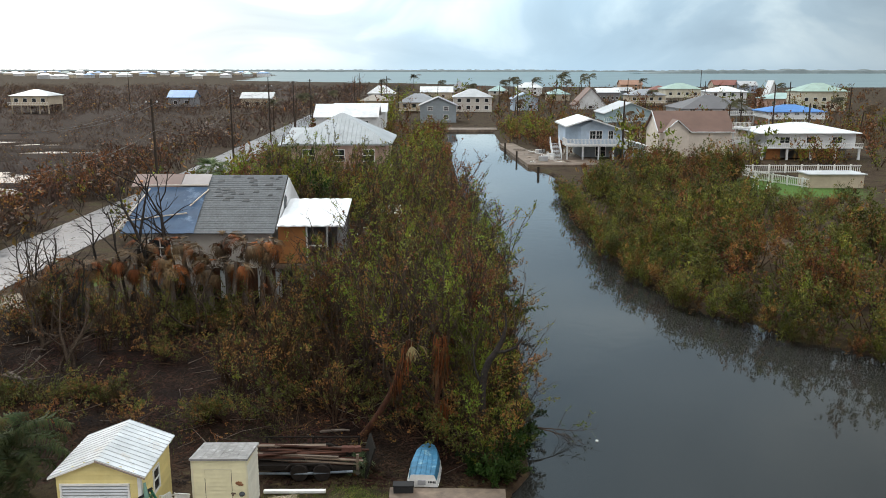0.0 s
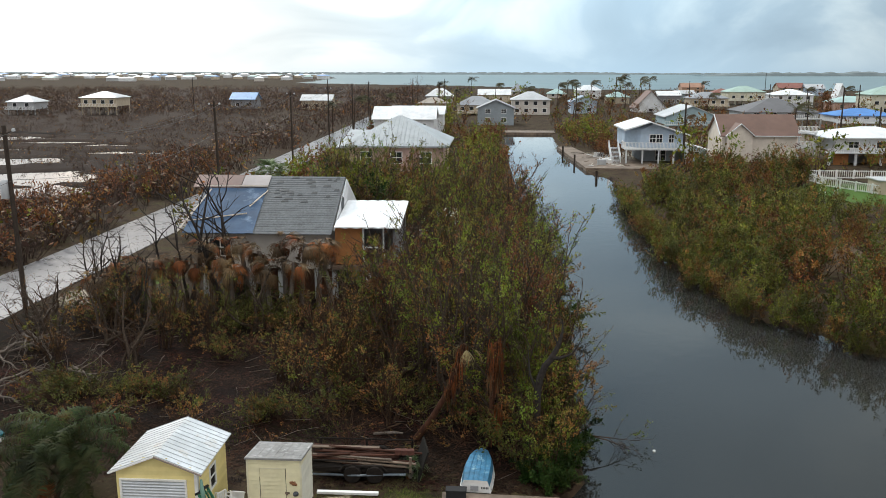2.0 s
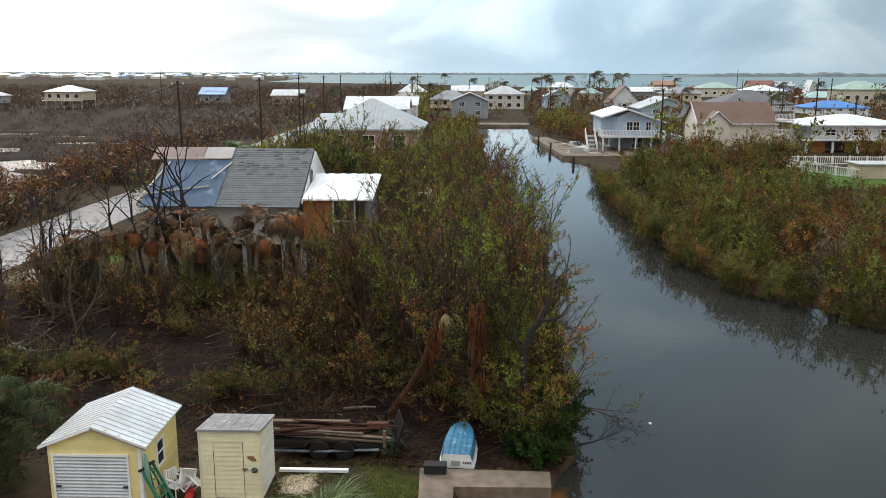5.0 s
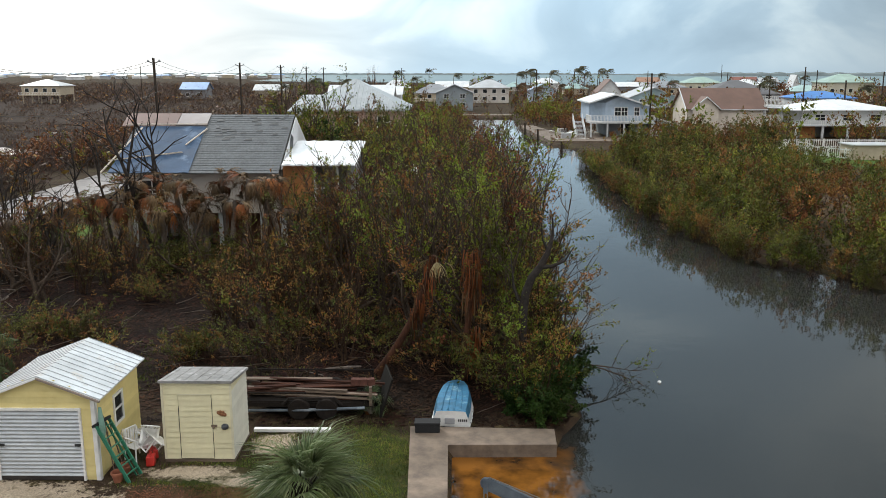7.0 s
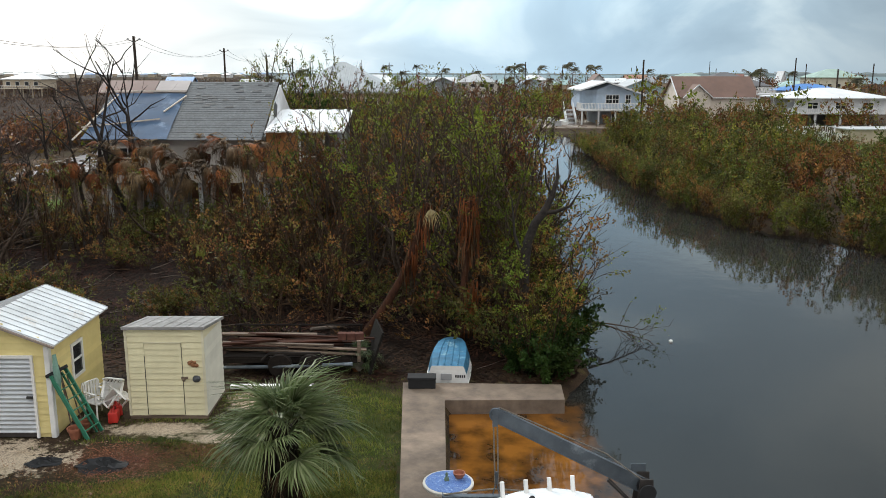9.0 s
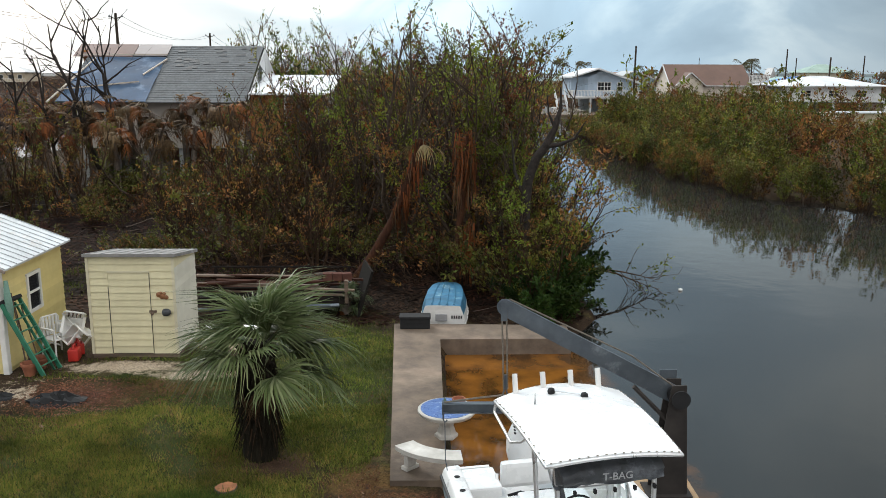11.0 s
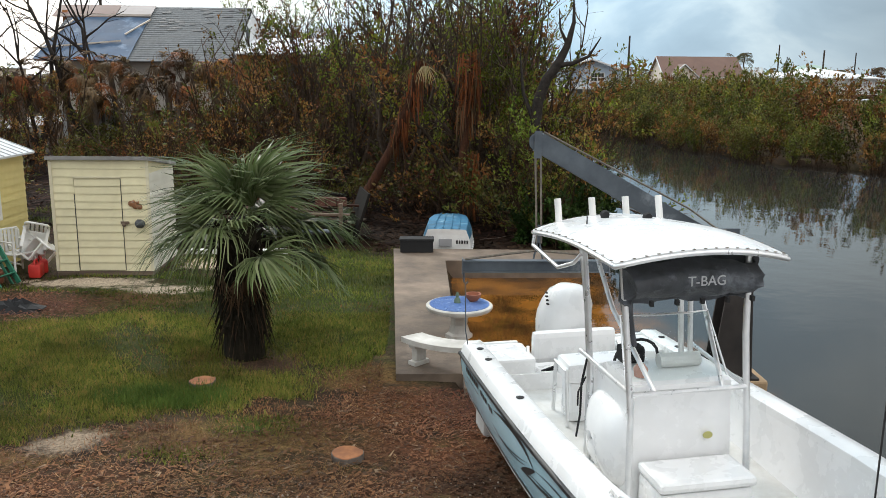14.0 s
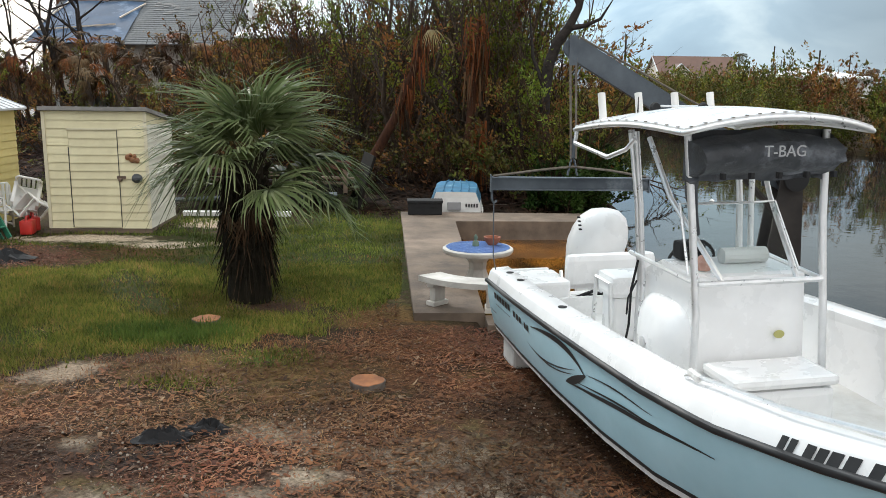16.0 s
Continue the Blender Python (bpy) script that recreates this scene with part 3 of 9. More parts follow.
def ground_height(x, y):
    """Land near 0, water beds below."""
    x, y = np.asarray(x, float), np.asarray(y, float)
    wob = 0.5 * np.sin(y * 0.9 + 1.3) + 0.35 * np.sin(y * 2.3)
    wob = np.where(y > 30, np.where(y < 124, wob, 0), 0)
    inside = np.minimum(x - bend(LEFT_BANK, y), bend(RIGHT_BANK, y) + wob - x)
    inside = np.where(y > 207, -(y - 207), inside)
    sea = (y - bend(SHORE, x)) / 6
    pond = np.full_like(x, -9.0)
    for px, py, rx, ry in PONDS:
        d = np.sqrt(((x - px) / rx) ** 2 + ((y - py) / ry) ** 2)
        ragged = 0.30 * np.sin(x * 0.7 + py) * np.sin(y * 1.1 + px) + 0.2 * np.sin(x * 1.9) * np.sin(y * 2.3)
        pond = np.maximum(pond, (1 + ragged - d) * 2.0)
    deep = np.maximum(np.maximum(inside, sea), pond)
    relief = 0.03 * np.sin(x * 1.3) * np.sin(y * 1.1) + 0.02 * np.sin(x * 3.1 + y * 2.2)
    return np.where(deep > 0, np.maximum(-1.3, -0.15 - deep * 1.2), relief)


def spaced(*runs):
    out = []
    for a, b, s in runs:
        out += list(np.arange(a, b, s))
    return np.array(out + [runs[-1][1]])


gx = spaced((-4500, -600, 300), (-600, -200, 20), (-200, -40, 2.5), (-40, -14, 1.0), (-14, 26, 0.45), (26, 100, 4), (100, 600, 40), (600, 4500, 300))
gy = spaced((-80, 8, 6), (8, 60, 0.5), (60, 220, 1.8), (220, 620, 10), (620, 2160, 25), (2160, 4650, 160))
GX, GY = np.meshgrid(gx, gy)
gv = np.stack([GX.ravel(), GY.ravel(), ground_height(GX, GY).ravel()], 1)
ii = (np.arange(len(gy) - 1)[:, None] * len(gx) + np.arange(len(gx) - 1)[None]).ravel()
gf = np.stack([ii, ii + 1, ii + 1 + len(gx), ii + len(gx)], 1)
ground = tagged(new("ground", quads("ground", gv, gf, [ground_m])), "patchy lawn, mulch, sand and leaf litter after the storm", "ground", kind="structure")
ground.data.shade_smooth()

water_mat = bpy.data.materials.new("canal_water")
water_mat.use_nodes = True
_n, _l = water_mat.node_tree.nodes, water_mat.node_tree.links
_b = _n["Principled BSDF"]
_b.inputs["Roughness"].default_value, _b.inputs["IOR"].default_value = 0.03, 1.33
_geo = _n.new("ShaderNodeNewGeometry")
_sep = _n.new("ShaderNodeSeparateXYZ")
_l.new(_geo.outputs["Position"], _sep.inputs[0])
_rust = _n.new("ShaderNodeTexNoise")
_rust.inputs["Scale"].default_value, _rust.inputs["Detail"].default_value = 1.3, 7
_l.new(_geo.outputs["Position"], _rust.inputs["Vector"])
_rr = _n.new("ShaderNodeValToRGB")
for _e, (_p, _c) in zip(_rr.color_ramp.elements, ((0.35, (0.04, 0.018, 0.006, 1)), (0.62, (0.19, 0.075, 0.014, 1)))):
    _e.position, _e.color = _p, _c
_l.new(_rust.outputs["Fac"], _rr.inputs[0])


def _wm(op, a, b, clamp=False):
    k = _n.new("ShaderNodeMath")
    k.operation, k.use_clamp = op, clamp
    for i, v in enumerate((a, b)):
        if isinstance(v, (int, float)):
            k.inputs[i].default_value = v
        else:
            _l.new(v, k.inputs[i])
    return k.outputs[0]


# the rust-stained shallows of the boat slip fade out towards the canal
_edge = _wm("ADD", _wm("MULTIPLY", _wm("SUBTRACT", _rust.outputs["Fac"], 0.5), 1.6), _wm("MULTIPLY", _wm("SUBTRACT", _sep.outputs[1], 20.0), -0.1))
_fx = _wm("SUBTRACT", 3.4, _wm("SUBTRACT", _sep.outputs[0], _edge), True)
_fy = _wm("MULTIPLY", _wm("LESS_THAN", _sep.outputs[1], 28.0), _wm("GREATER_THAN", _sep.outputs[1], 20.1))
_shallow = _wm("MULTIPLY", _fx, _fy)
_mx = _n.new("ShaderNodeMix")
_mx.data_type = "RGBA"
_mx.inputs[6].default_value = (0.024, 0.0235, 0.021, 1)
_l.new(_shallow, _mx.inputs[0])
_l.new(_rr.outputs[0], _mx.inputs[7])
_l.new(_mx.outputs[2], _b.inputs["Base Color"])
_wv = _n.new("ShaderNodeTexNoise")
_wv.inputs["Scale"].default_value, _wv.inputs["Detail"].default_value = 1.1, 4
_l.new(_geo.outputs["Position"], _wv.inputs["Vector"])
_bp = _n.new("ShaderNodeBump")
_bp.inputs["Strength"].default_value, _bp.inputs["Distance"].default_value = 0.10, 0.06
_l.new(_wv.outputs["Fac"], _bp.inputs["Height"])
_l.new(_bp.outputs[0], _b.inputs["Normal"])
solid("water", Geo().add([(-4600, -90, WATER), (4600, -90, WATER), (4600, 240, WATER), (-4600, 240, WATER)], [(0, 1, 2, 3)]), water_mat,
      "still grey canal water", "water", kind="structure")

bay_m = mat("bay_water", (0.17, 0.235, 0.25), (0.13, 0.19, 0.205), 0.05, 0.45, bump=0.6, bscale=0.6, stain=0.2, where="pos", rvar=0.03)
bay_m.node_tree.nodes["Principled BSDF"].inputs["Specular IOR Level"].default_value = 0.2
solid("bay", Geo().add([(-4600, 240, WATER), (4600, 240, WATER), (4600, 4900, WATER), (-4600, 4900, WATER)], [(0, 1, 2, 3)]), bay_m, "wind-ruffled grey-green bay", "water", kind="structure")

# ---- road ----
ROAD = [(-60, -37.2), (100, -37.2), (153, -39.0), (201, -40.1), (330, -44.0)]
rows_ = [[(bend(ROAD, y) + k * 3.3, y, 0.05 + (0.05 if k == 1 else 0)) for k in range(3)] for y in spaced((-60, 330, 6))]
solid("road", Geo().sheet(rows_, 0.25), asphalt_m, "wet grey asphalt lane with sand at its edges", "road", kind="structure")

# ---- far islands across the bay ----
# woods tinted pale blue-grey in place of the aerial haze
hazy_far_m = mat("hazy_far_woods", (0.20, 0.235, 0.24), (0.15, 0.18, 0.185), 0.02, 0.95, where="pos")


def island(x0, x1, y0, y1, high, seed):
    rnd = np.random.RandomState(seed)
    n = int((x1 - x0) / 14)
    xs = np.linspace(x0, x1, n)
    h = high * (0.55 + 0.45 * rnd.rand(n)) * np.clip(np.minimum(xs - x0, x1 - xs) / 120, 0.15, 1)
    rows = [[(x, y0, WATER - 0.5) for x in xs], [(x, y0 + 8, a * 0.7) for x, a in zip(xs, h)], [(x, y0 + 30, a) for x, a in zip(xs, h)], [(x, y1, WATER - 0.5) for x in xs]]
    solid("island", Geo().grid(rows), hazy_far_m, "low wooded island across the bay, haze painted into its colour", "island", kind="structure")


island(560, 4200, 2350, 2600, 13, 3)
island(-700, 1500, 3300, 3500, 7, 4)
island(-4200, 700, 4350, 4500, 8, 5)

# ---- plants ----


class Plant:
    """Branches and leaves as arrays, for one plant or for many of them joined."""

    def __init__(self):
        self.v, self.f, self.m, self.k = [], [], [], 0

    def put(self, v, f, m):
        self.v.append(v)
        self.f.append(f + self.k)
        self.m.append(np.full(len(f), m))
        self.k += len(v)

    def stick(self, pts, r0, r1, m=0, n=3):
        pts = np.asarray(pts, float)
        k = len(pts)
        d = np.gradient(pts, axis=0)
        d /= np.linalg.norm(d, axis=1, keepdims=True) + 1e-9
        a = np.cross(d, (0.31, 0.87, 0.38))
        a /= np.linalg.norm(a, axis=1, keepdims=True) + 1e-9
        b = np.cross(d, a)
        r = np.linspace(r0, r1, k)[:, None]
        ring = [pts + (a * math.cos(t) + b * math.sin(t)) * r for t in (2 * math.pi * j / n for j in range(n))]
        v = np.stack(ring, 1).reshape(-1, 3)
        i, j = np.meshgrid(np.arange(k - 1), np.arange(n), indexing="ij")
        i, j = i.ravel(), j.ravel()
        self.put(v, np.stack([i * n + j, i * n + (j + 1) % n, (i + 1) * n + (j + 1) % n, (i + 1) * n + j], 1), m)

    def leaves(self, at, size, m, rnd, droop=0.2, shape=0.5, along=None):
        """One four-cornered leaf at each place; along: the twig's direction, which the leaves follow upwards."""
        n = len(at)
        d = rnd.normal(size=(n, 3))
        if along is None:
            d[:, 2] = d[:, 2] * 0.6 - droop
        else:
            d = d * 0.75 + along / (np.linalg.norm(along) + 1e-9) * 0.9 + (0, 0, 0.2)
        d /= np.linalg.norm(d, axis=1, keepdims=True)
        s = np.cross(d, rnd.normal(size=(n, 3)) * 0.55 + (0, 0, 1))
        s /= np.linalg.norm(s, axis=1, keepdims=True)
        L = size * (0.6 + 0.8 * rnd.rand(n, 1))
        v = np.stack([at, at + d * L * 0.55 + s * L * shape * 0.5, at + d * L, at + d * L * 0.55 - s * L * shape * 0.5], 1).reshape(-1, 3)
        self.put(v, np.arange(4 * n).reshape(-1, 4), m)

    def sliver(self, p, q, w, m, rnd):
        """Fine twigs as narrow tapering blades from p to q."""
        n = len(p)
        s = np.cross(q - p, rnd.normal(size=(n, 3)))
        s *= w / (np.linalg.norm(s, axis=1, keepdims=True) + 1e-9)
        v = np.stack([p - s, p + s, q + s * 0.35, q - s * 0.35], 1).reshape(-1, 3)
        self.put(v, np.arange(4 * n).reshape(-1, 4), m)

    def done(self):
        self.v, self.f, self.m = np.concatenate(self.v), np.concatenate(self.f), np.concatenate(self.m)
        return self

    def split(self, kinds):
        """The faces of some materials alone, as a mesh's arrays."""
        keep = np.isin(self.m, kinds)
        f = self.f[keep]
        used, inv = np.unique(f, return_inverse=True)
        return self.v[used], inv.reshape(-1, 4), self.m[keep]


def arc(rnd, p, d, length, k, wander, lift):
    pts = [np.array(p, float)]
    d = np.array(d, float) / np.linalg.norm(d)
    for _ in range(k):
        d = d + rnd.normal(scale=wander, size=3) + (0, 0, lift)
        d /= np.linalg.norm(d)
        pts.append(pts[-1] + d * length / k)
    return np.array(pts), d


def bush(seed, high, wide, stems=7, limbs=5, twigs=3, leaf=0.14, per=8, tones=(1, 1, 2), bare=0.25, lean=(0, 0), thick=0.035, fork=0.3, sweep=0.12, wander=0.12, reach=1.0, fine=False, bareness=0.0):
    """A many-stemmed, storm-thinned shrub or tree: stems that fan upwards, swept limbs, twigs, and sprays of leaves along the twigs.
    fine: limbs as slivers; bareness: share of the height that carries no leaves."""
    rnd = np.random.RandomState(seed)
    p = Plant()
    for s in range(stems):
        a = 2 * math.pi * (s + rnd.rand()) / stems
        out = (0.2 + 0.8 * rnd.rand()) * wide / high
        base = (rnd.normal() * wide * 0.08, rnd.normal() * wide * 0.08, -0.1)
        L = high * (0.62 + 0.42 * rnd.rand())
        stem, d = arc(rnd, base, (out * math.cos(a) + lean[0], out * math.sin(a) + lean[1], 1), L, 6, wander, 0.05)
        girth = thick * (0.7 + 0.6 * rnd.rand())
        p.stick(stem, girth, thick * 0.16, 0, 4 if thick > 0.04 else 3)
        tone = tones[rnd.randint(len(tones))]
        naked = rnd.rand() < bare * 0.5
        for k in range(limbs):
            i = fork + (1 - fork) * (k + rnd.rand()) / limbs
            c = min(5, int(i * 6))
            q = stem[c] + (stem[c + 1] - stem[c]) * (i * 6 - c)
            run = (stem[c + 1] - stem[c]) / np.linalg.norm(stem[c + 1] - stem[c])
            a2 = rnd.rand() * 2 * math.pi
            l = L * (0.17 + 0.2 * rnd.rand()) * (1.25 - 0.6 * i) * reach
            limb, d2 = arc(rnd, q, run * 0.75 + np.array((math.cos(a2) * 0.85, math.sin(a2) * 0.85, 0.05)), l, 2 if fine else 3, wander * 1.5, sweep)
            if fine:
                p.sliver(limb[:-1], limb[1:], thick * 0.28 * (1.2 - 0.6 * i), 0, rnd)
            else:
                p.stick(limb, thick * 0.42 * (1.2 - 0.6 * i), thick * 0.1, 0, 3)
            kind = tone if rnd.rand() < 0.75 else tones[rnd.randint(len(tones))]
            for w in range(twigs):
                t = 1.0 if w == 0 else 0.3 + 0.7 * rnd.rand()
                m = len(limb) - 1
                c = min(m - 1, int(t * m))
                p0 = limb[c] + (limb[c + 1] - limb[c]) * (t * m - c)
                dd = d2 + rnd.normal(scale=0.55, size=3) + (0, 0, 0.12)
                p1 = p0 + dd / np.linalg.norm(dd) * l * (0.25 + 0.3 * rnd.rand())
                p.sliver(p0[None], p1[None], thick * 0.08 + 0.003, 0, rnd)
                if naked or rnd.rand() < bare * 0.7 or p0[2] < bareness * high:
                    continue
                u = 0.1 + rnd.rand(per, 1)
                p.leaves(p0 + (p1 - p0) * u + rnd.normal(scale=leaf * 0.4, size=(per, 3)), leaf, kind, rnd, along=p1 - p0)
    return p.done()


def tuft(seed, high, wide, n=34, leafy=14, leaf=0.2, tones=(1, 2)):
    """Low dead scrub: fine upright twigs with a few withered leaves."""
    rnd = np.random.RandomState(seed)
    p = Plant()
    a, r = rnd.rand(n) * 2 * math.pi, rnd.rand(n) ** 0.6 * wide
    b0 = np.stack([np.cos(a) * r * 0.4, np.sin(a) * r * 0.4, np.full(n, -0.05)], 1)
    b1 = np.stack([np.cos(a) * r, np.sin(a) * r, high * (0.45 + 0.6 * rnd.rand(n))], 1)
    p.sliver(b0, b1, 0.02, 0, rnd)
    c0 = b0 * 0.4 + b1 * 0.6
    p.sliver(c0, c0 + rnd.normal(size=c0.shape) * (0.3, 0.3, 0.15) * wide + (0, 0, high * 0.25), 0.013, 0, rnd)
    for w in tones:
        at = b1[rnd.randint(n, size=leafy)] * (1, 1, 0.9) + rnd.normal(scale=0.12, size=(leafy, 3))
        p.leaves(at, leaf, w, rnd)
    return p.done()


def tree_parts(name, plant, mats):
    """Meshes of a plant's wood and of its leaves."""
    out = []
    for label, kinds in (("trunk", [0]), ("crown", [1, 2, 3, 4])):
        v, f, m = plant.split(kinds)
        out.append((label, quads(name + "_" + label, v, f, mats, m)) if len(f) else None)
    return [o for o in out if o]


def plant_tree(name, meshes, m, label, category, group=""):
    t = thing(name, label, category, m, group)
    for pname, me in meshes:
        part(pname, me, None, t)
    return t


def scatter(name, plants, spots, mats, label, category, seed=0, tilt=6):
    """Many plants joined into one object of kind stuff; spots: x, y, z, scale, which plant."""
    rnd = np.random.RandomState(seed)
    V, F, M, k = [], [], [], 0
    for x, y, z, s, w in spots:
        p = plants[w]
        a, tx, ty = rnd.rand() * 2 * math.pi, *np.radians(rnd.normal(scale=tilt, size=2))
        c, sn = math.cos(a), math.sin(a)
        v = p.v * (s, s, s * (0.85 + 0.3 * rnd.rand()))
        v = np.stack([v[:, 0] * c - v[:, 1] * sn + v[:, 2] * tx, v[:, 0] * sn + v[:, 1] * c + v[:, 2] * ty, v[:, 2]], 1) + (x, y, z)
        V.append(v)
        F.append(p.f + k)
        M.append(p.m)
        k += len(v)
    return tagged(new(name, quads(name, np.concatenate(V), np.concatenate(F), mats, np.concatenate(M))), label, category, kind="stuff")


LEAF_MATS = [twig_m, green_m, olive_m, brown_m, bright_m]

MARSH_MATS = [marsh_twig_m, marsh_m, olive_m, brown_m, green_m]

# mangroves of the far bank: dense at the water, thinner inland
mangroves = [bush(100 + i, 3.3, 2.3, 7, 6, 3, 0.155, 10, ((1, 1, 4), (1, 2, 1), (2, 3, 2), (1, 4, 4), (2, 2, 3), (3, 3, 2))[i], (0.1, 0.25, 0.4, 0.1, 0.35, 0.6)[i], fork=0.08, thick=0.03, fine=True, sweep=0.16, reach=1.15) for i in range(6)]
rr = np.random.RandomState(11)
spots = []
for y in np.arange(36.5, 103, 0.6):
    edge = float(bend(RIGHT_BANK, y)) + 0.5 * math.sin(y * 0.9 + 1.3)
    spots.append((edge - 1.3 - max(0, 54 - y) * 0.05 + 1.3 * rr.rand(), y, -0.35, 0.5 + 0.3 * rr.rand(), (0, 1, 3, 4, 0)[rr.randint(5)]))
while len(spots) < 420:
    y = 37 + 88 * rr.rand() ** 1.25
    edge = float(bend(RIGHT_BANK, y))
    x = edge + 0.8 + (30 * rr.rand() ** 1.4)
    if ((x - 46.5) / 9) ** 2 + ((y - 107) / 12.5) ** 2 < 1 or x > 0.60 * y + 8 or x < 26 and y > 82 + 1.2 * x or ((x - 27) / 2.6) ** 2 + ((y - 66) / 2.4) ** 2 < 1:
        continue
    if y > 100 and rr.rand() < 0.35:
        continue
    spots.append((x, y, 0, (0.7 + 0.6 * rr.rand() ** 1.5) * (0.8 if x - edge < 2 else 0.6 if x > 33 and y > 76 else 1.08), ((0, 1, 3, 0) if x - edge < 2.5 else (2, 4, 1, 2, 5, 1) if noise.noise((x * 0.11, y * 0.11, 4.0)) > 0.1 else (0, 1, 3, 0, 3, 1))[rr.randint(4 if x - edge < 2.5 else 6)]))
for _ in range(34):
    spots.append((28 + 13 * rr.rand(), 108 + 16 * rr.rand(), 0, 1.05 + 0.4 * rr.rand(), rr.randint(6)))
scatter("mangrove_thicket", mangroves, spots, [twig_m, mangrove_m, olive_m, brown_m, green_m], "dense green and rust-brown mangrove thicket along the water", "mangroves", 1)

# storm-stripped brush of the near bank
brush = [bush(200 + i, 2.5, 2.2, 7, 5, 3, 0.14, 7, ((1, 2, 4, 1), (2, 3, 3), (1, 1, 4), (3, 3, 2), (2, 3), (1, 4, 4))[i], (0.35, 0.6, 0.2, 0.6, 1.2, 0.15)[i], thick=0.03, fork=0.1, wander=0.2, sweep=0.05, fine=True, reach=1.3) for i in range(6)]
rr = np.random.RandomState(12)
spots = []
CLEAR = ((-11.7, 33.4, 1.7, 3.0), (-4.9, 39.2, 2.4, 1.9), (-20.6, 44.4, 4.2, 2.6), (-5.6, 32.6, 3.6, 1.7), (-14.0, 39.6, 3.6, 1.5), (-16.0, 32.6, 3.0, 1.4), (-23.0, 39.6, 3.0, 1.6), (-26.5, 46.0, 2.0, 3.0))
while len(spots) < 170:
    x, y = -34 + 37 * rr.rand(), 30 + 24 * rr.rand()
    if any(((x - a) / c) ** 2 + ((y - b) / d) ** 2 < 1 for a, b, c, d in CLEAR) or x < -8 and y < 46 and noise.noise((x * 0.3, y * 0.3, 6.0)) < -0.05:
        continue
    if x < -26.5 and y > 42 or (-22.5 < x < -5.5 and y > 52.5) or y < 30.5 + max(0, (x + 13) * 0.25) and x < -2:
        continue
    if ((x + 8) / 2.6) ** 2 + ((y - 33) / 1.2) ** 2 < 1 or -22 < x < -9 and y > 44.5 and rr.rand() < 0.7 or ((x + 4) / 3) ** 2 + ((y - 41) / 2.4) ** 2 < 1 or ((x + 2) / 1.9) ** 2 + ((y - 30.5) / 2.0) ** 2 < 1 or ((x + 18) / 5) ** 2 + ((y - 37) / 2.2) ** 2 < 1 or ((x + 11) / 4) ** 2 + ((y - 36) / 1.6) ** 2 < 1 or ((x + 25) / 4) ** 2 + ((y - 34) / 1.8) ** 2 < 1:
        continue
    if x < -14 and y < 34 and rr.rand() < 0.4:
        continue
    front = -23 < x < -7.5 and y > 36
    spots.append((x, y, 0, (0.4 + 0.3 * rr.rand()) if front else (0.45 + 0.6 * rr.rand() ** 1.4 + (0.15 if y > 42 else 0)), rr.randint(6)))
for x, y, k, w in ((-25.5, 34.5, 0.9, 5), (-23.0, 33.0, 0.8, 2), (-27.5, 36.5, 1.0, 5), (-20.0, 33.5, 0.7, 5), (-29.5, 39.0, 1.0, 2), (-16.5, 33.8, 0.7, 0), (-13.5, 34.2, 0.75, 0), (-10.5, 33.6, 0.6, 0), (-22.0, 36.0, 0.7, 3), (-26.0, 31.5, 0.8, 5), (-18.5, 31.5, 0.6, 2), (-5.0, 36.0, 0.8, 5), (-7.0, 35.5, 0.75, 2), (-9.4, 39.2, 0.8, 5)):
    spots.append((x, y, 0, k, w))
rr = np.random.RandomState(18)
for _ in range(22):
    spots.append((-30 + 18 * rr.rand(), 30.5 + 7 * rr.rand(), 0, 0.3 + 0.3 * rr.rand(), (0, 1, 3, 4, 2)[rr.randint(5)]))
for _ in range(30):
    spots.append((-21.5 + 7.0 * rr.rand(), 36.2 + 1.1 * rr.rand(), 0, 0.38 + 0.25 * rr.rand(), (5, 0, 5, 2)[rr.randint(4)]))
for _ in range(8):
    spots.append((-17.0 + 2.4 * rr.rand(), 36.8 + 0.8 * rr.rand(), 0, 0.4 + 0.2 * rr.rand(), 3))
for _ in range(11):
    spots.append((-10.7 + 1.9 * rr.rand(), 34.3 + 1.2 * rr.rand(), 0, 0.4 + 0.25 * rr.rand(), (0, 5)[rr.randint(2)]))
for _ in range(9):
    spots.append((-13 + 11.5 * rr.rand(), 31.4 + 2.6 * rr.rand(), 0, 0.2 + 0.15 * rr.rand(), (0, 1, 3, 3, 4)[rr.randint(5)]))
for _ in range(38):
    x = -24 + 17.5 * rr.rand()
    spots.append((x, 46.2 + 5.0 * rr.rand(), 0, 0.55 + 0.4 * rr.rand(), 5 if -17.5 < x < -13.5 and rr.rand() < 0.7 else 3 if x > -12 else (0, 1, 4, 2)[rr.randint(4)]))
scatter("storm_brush", brush, spots, [twig_m, brush_m, olive_m, brown_m, mangrove_m], "tangled storm-stripped brush with sparse olive and brown leaves", "brush", 2, 14)

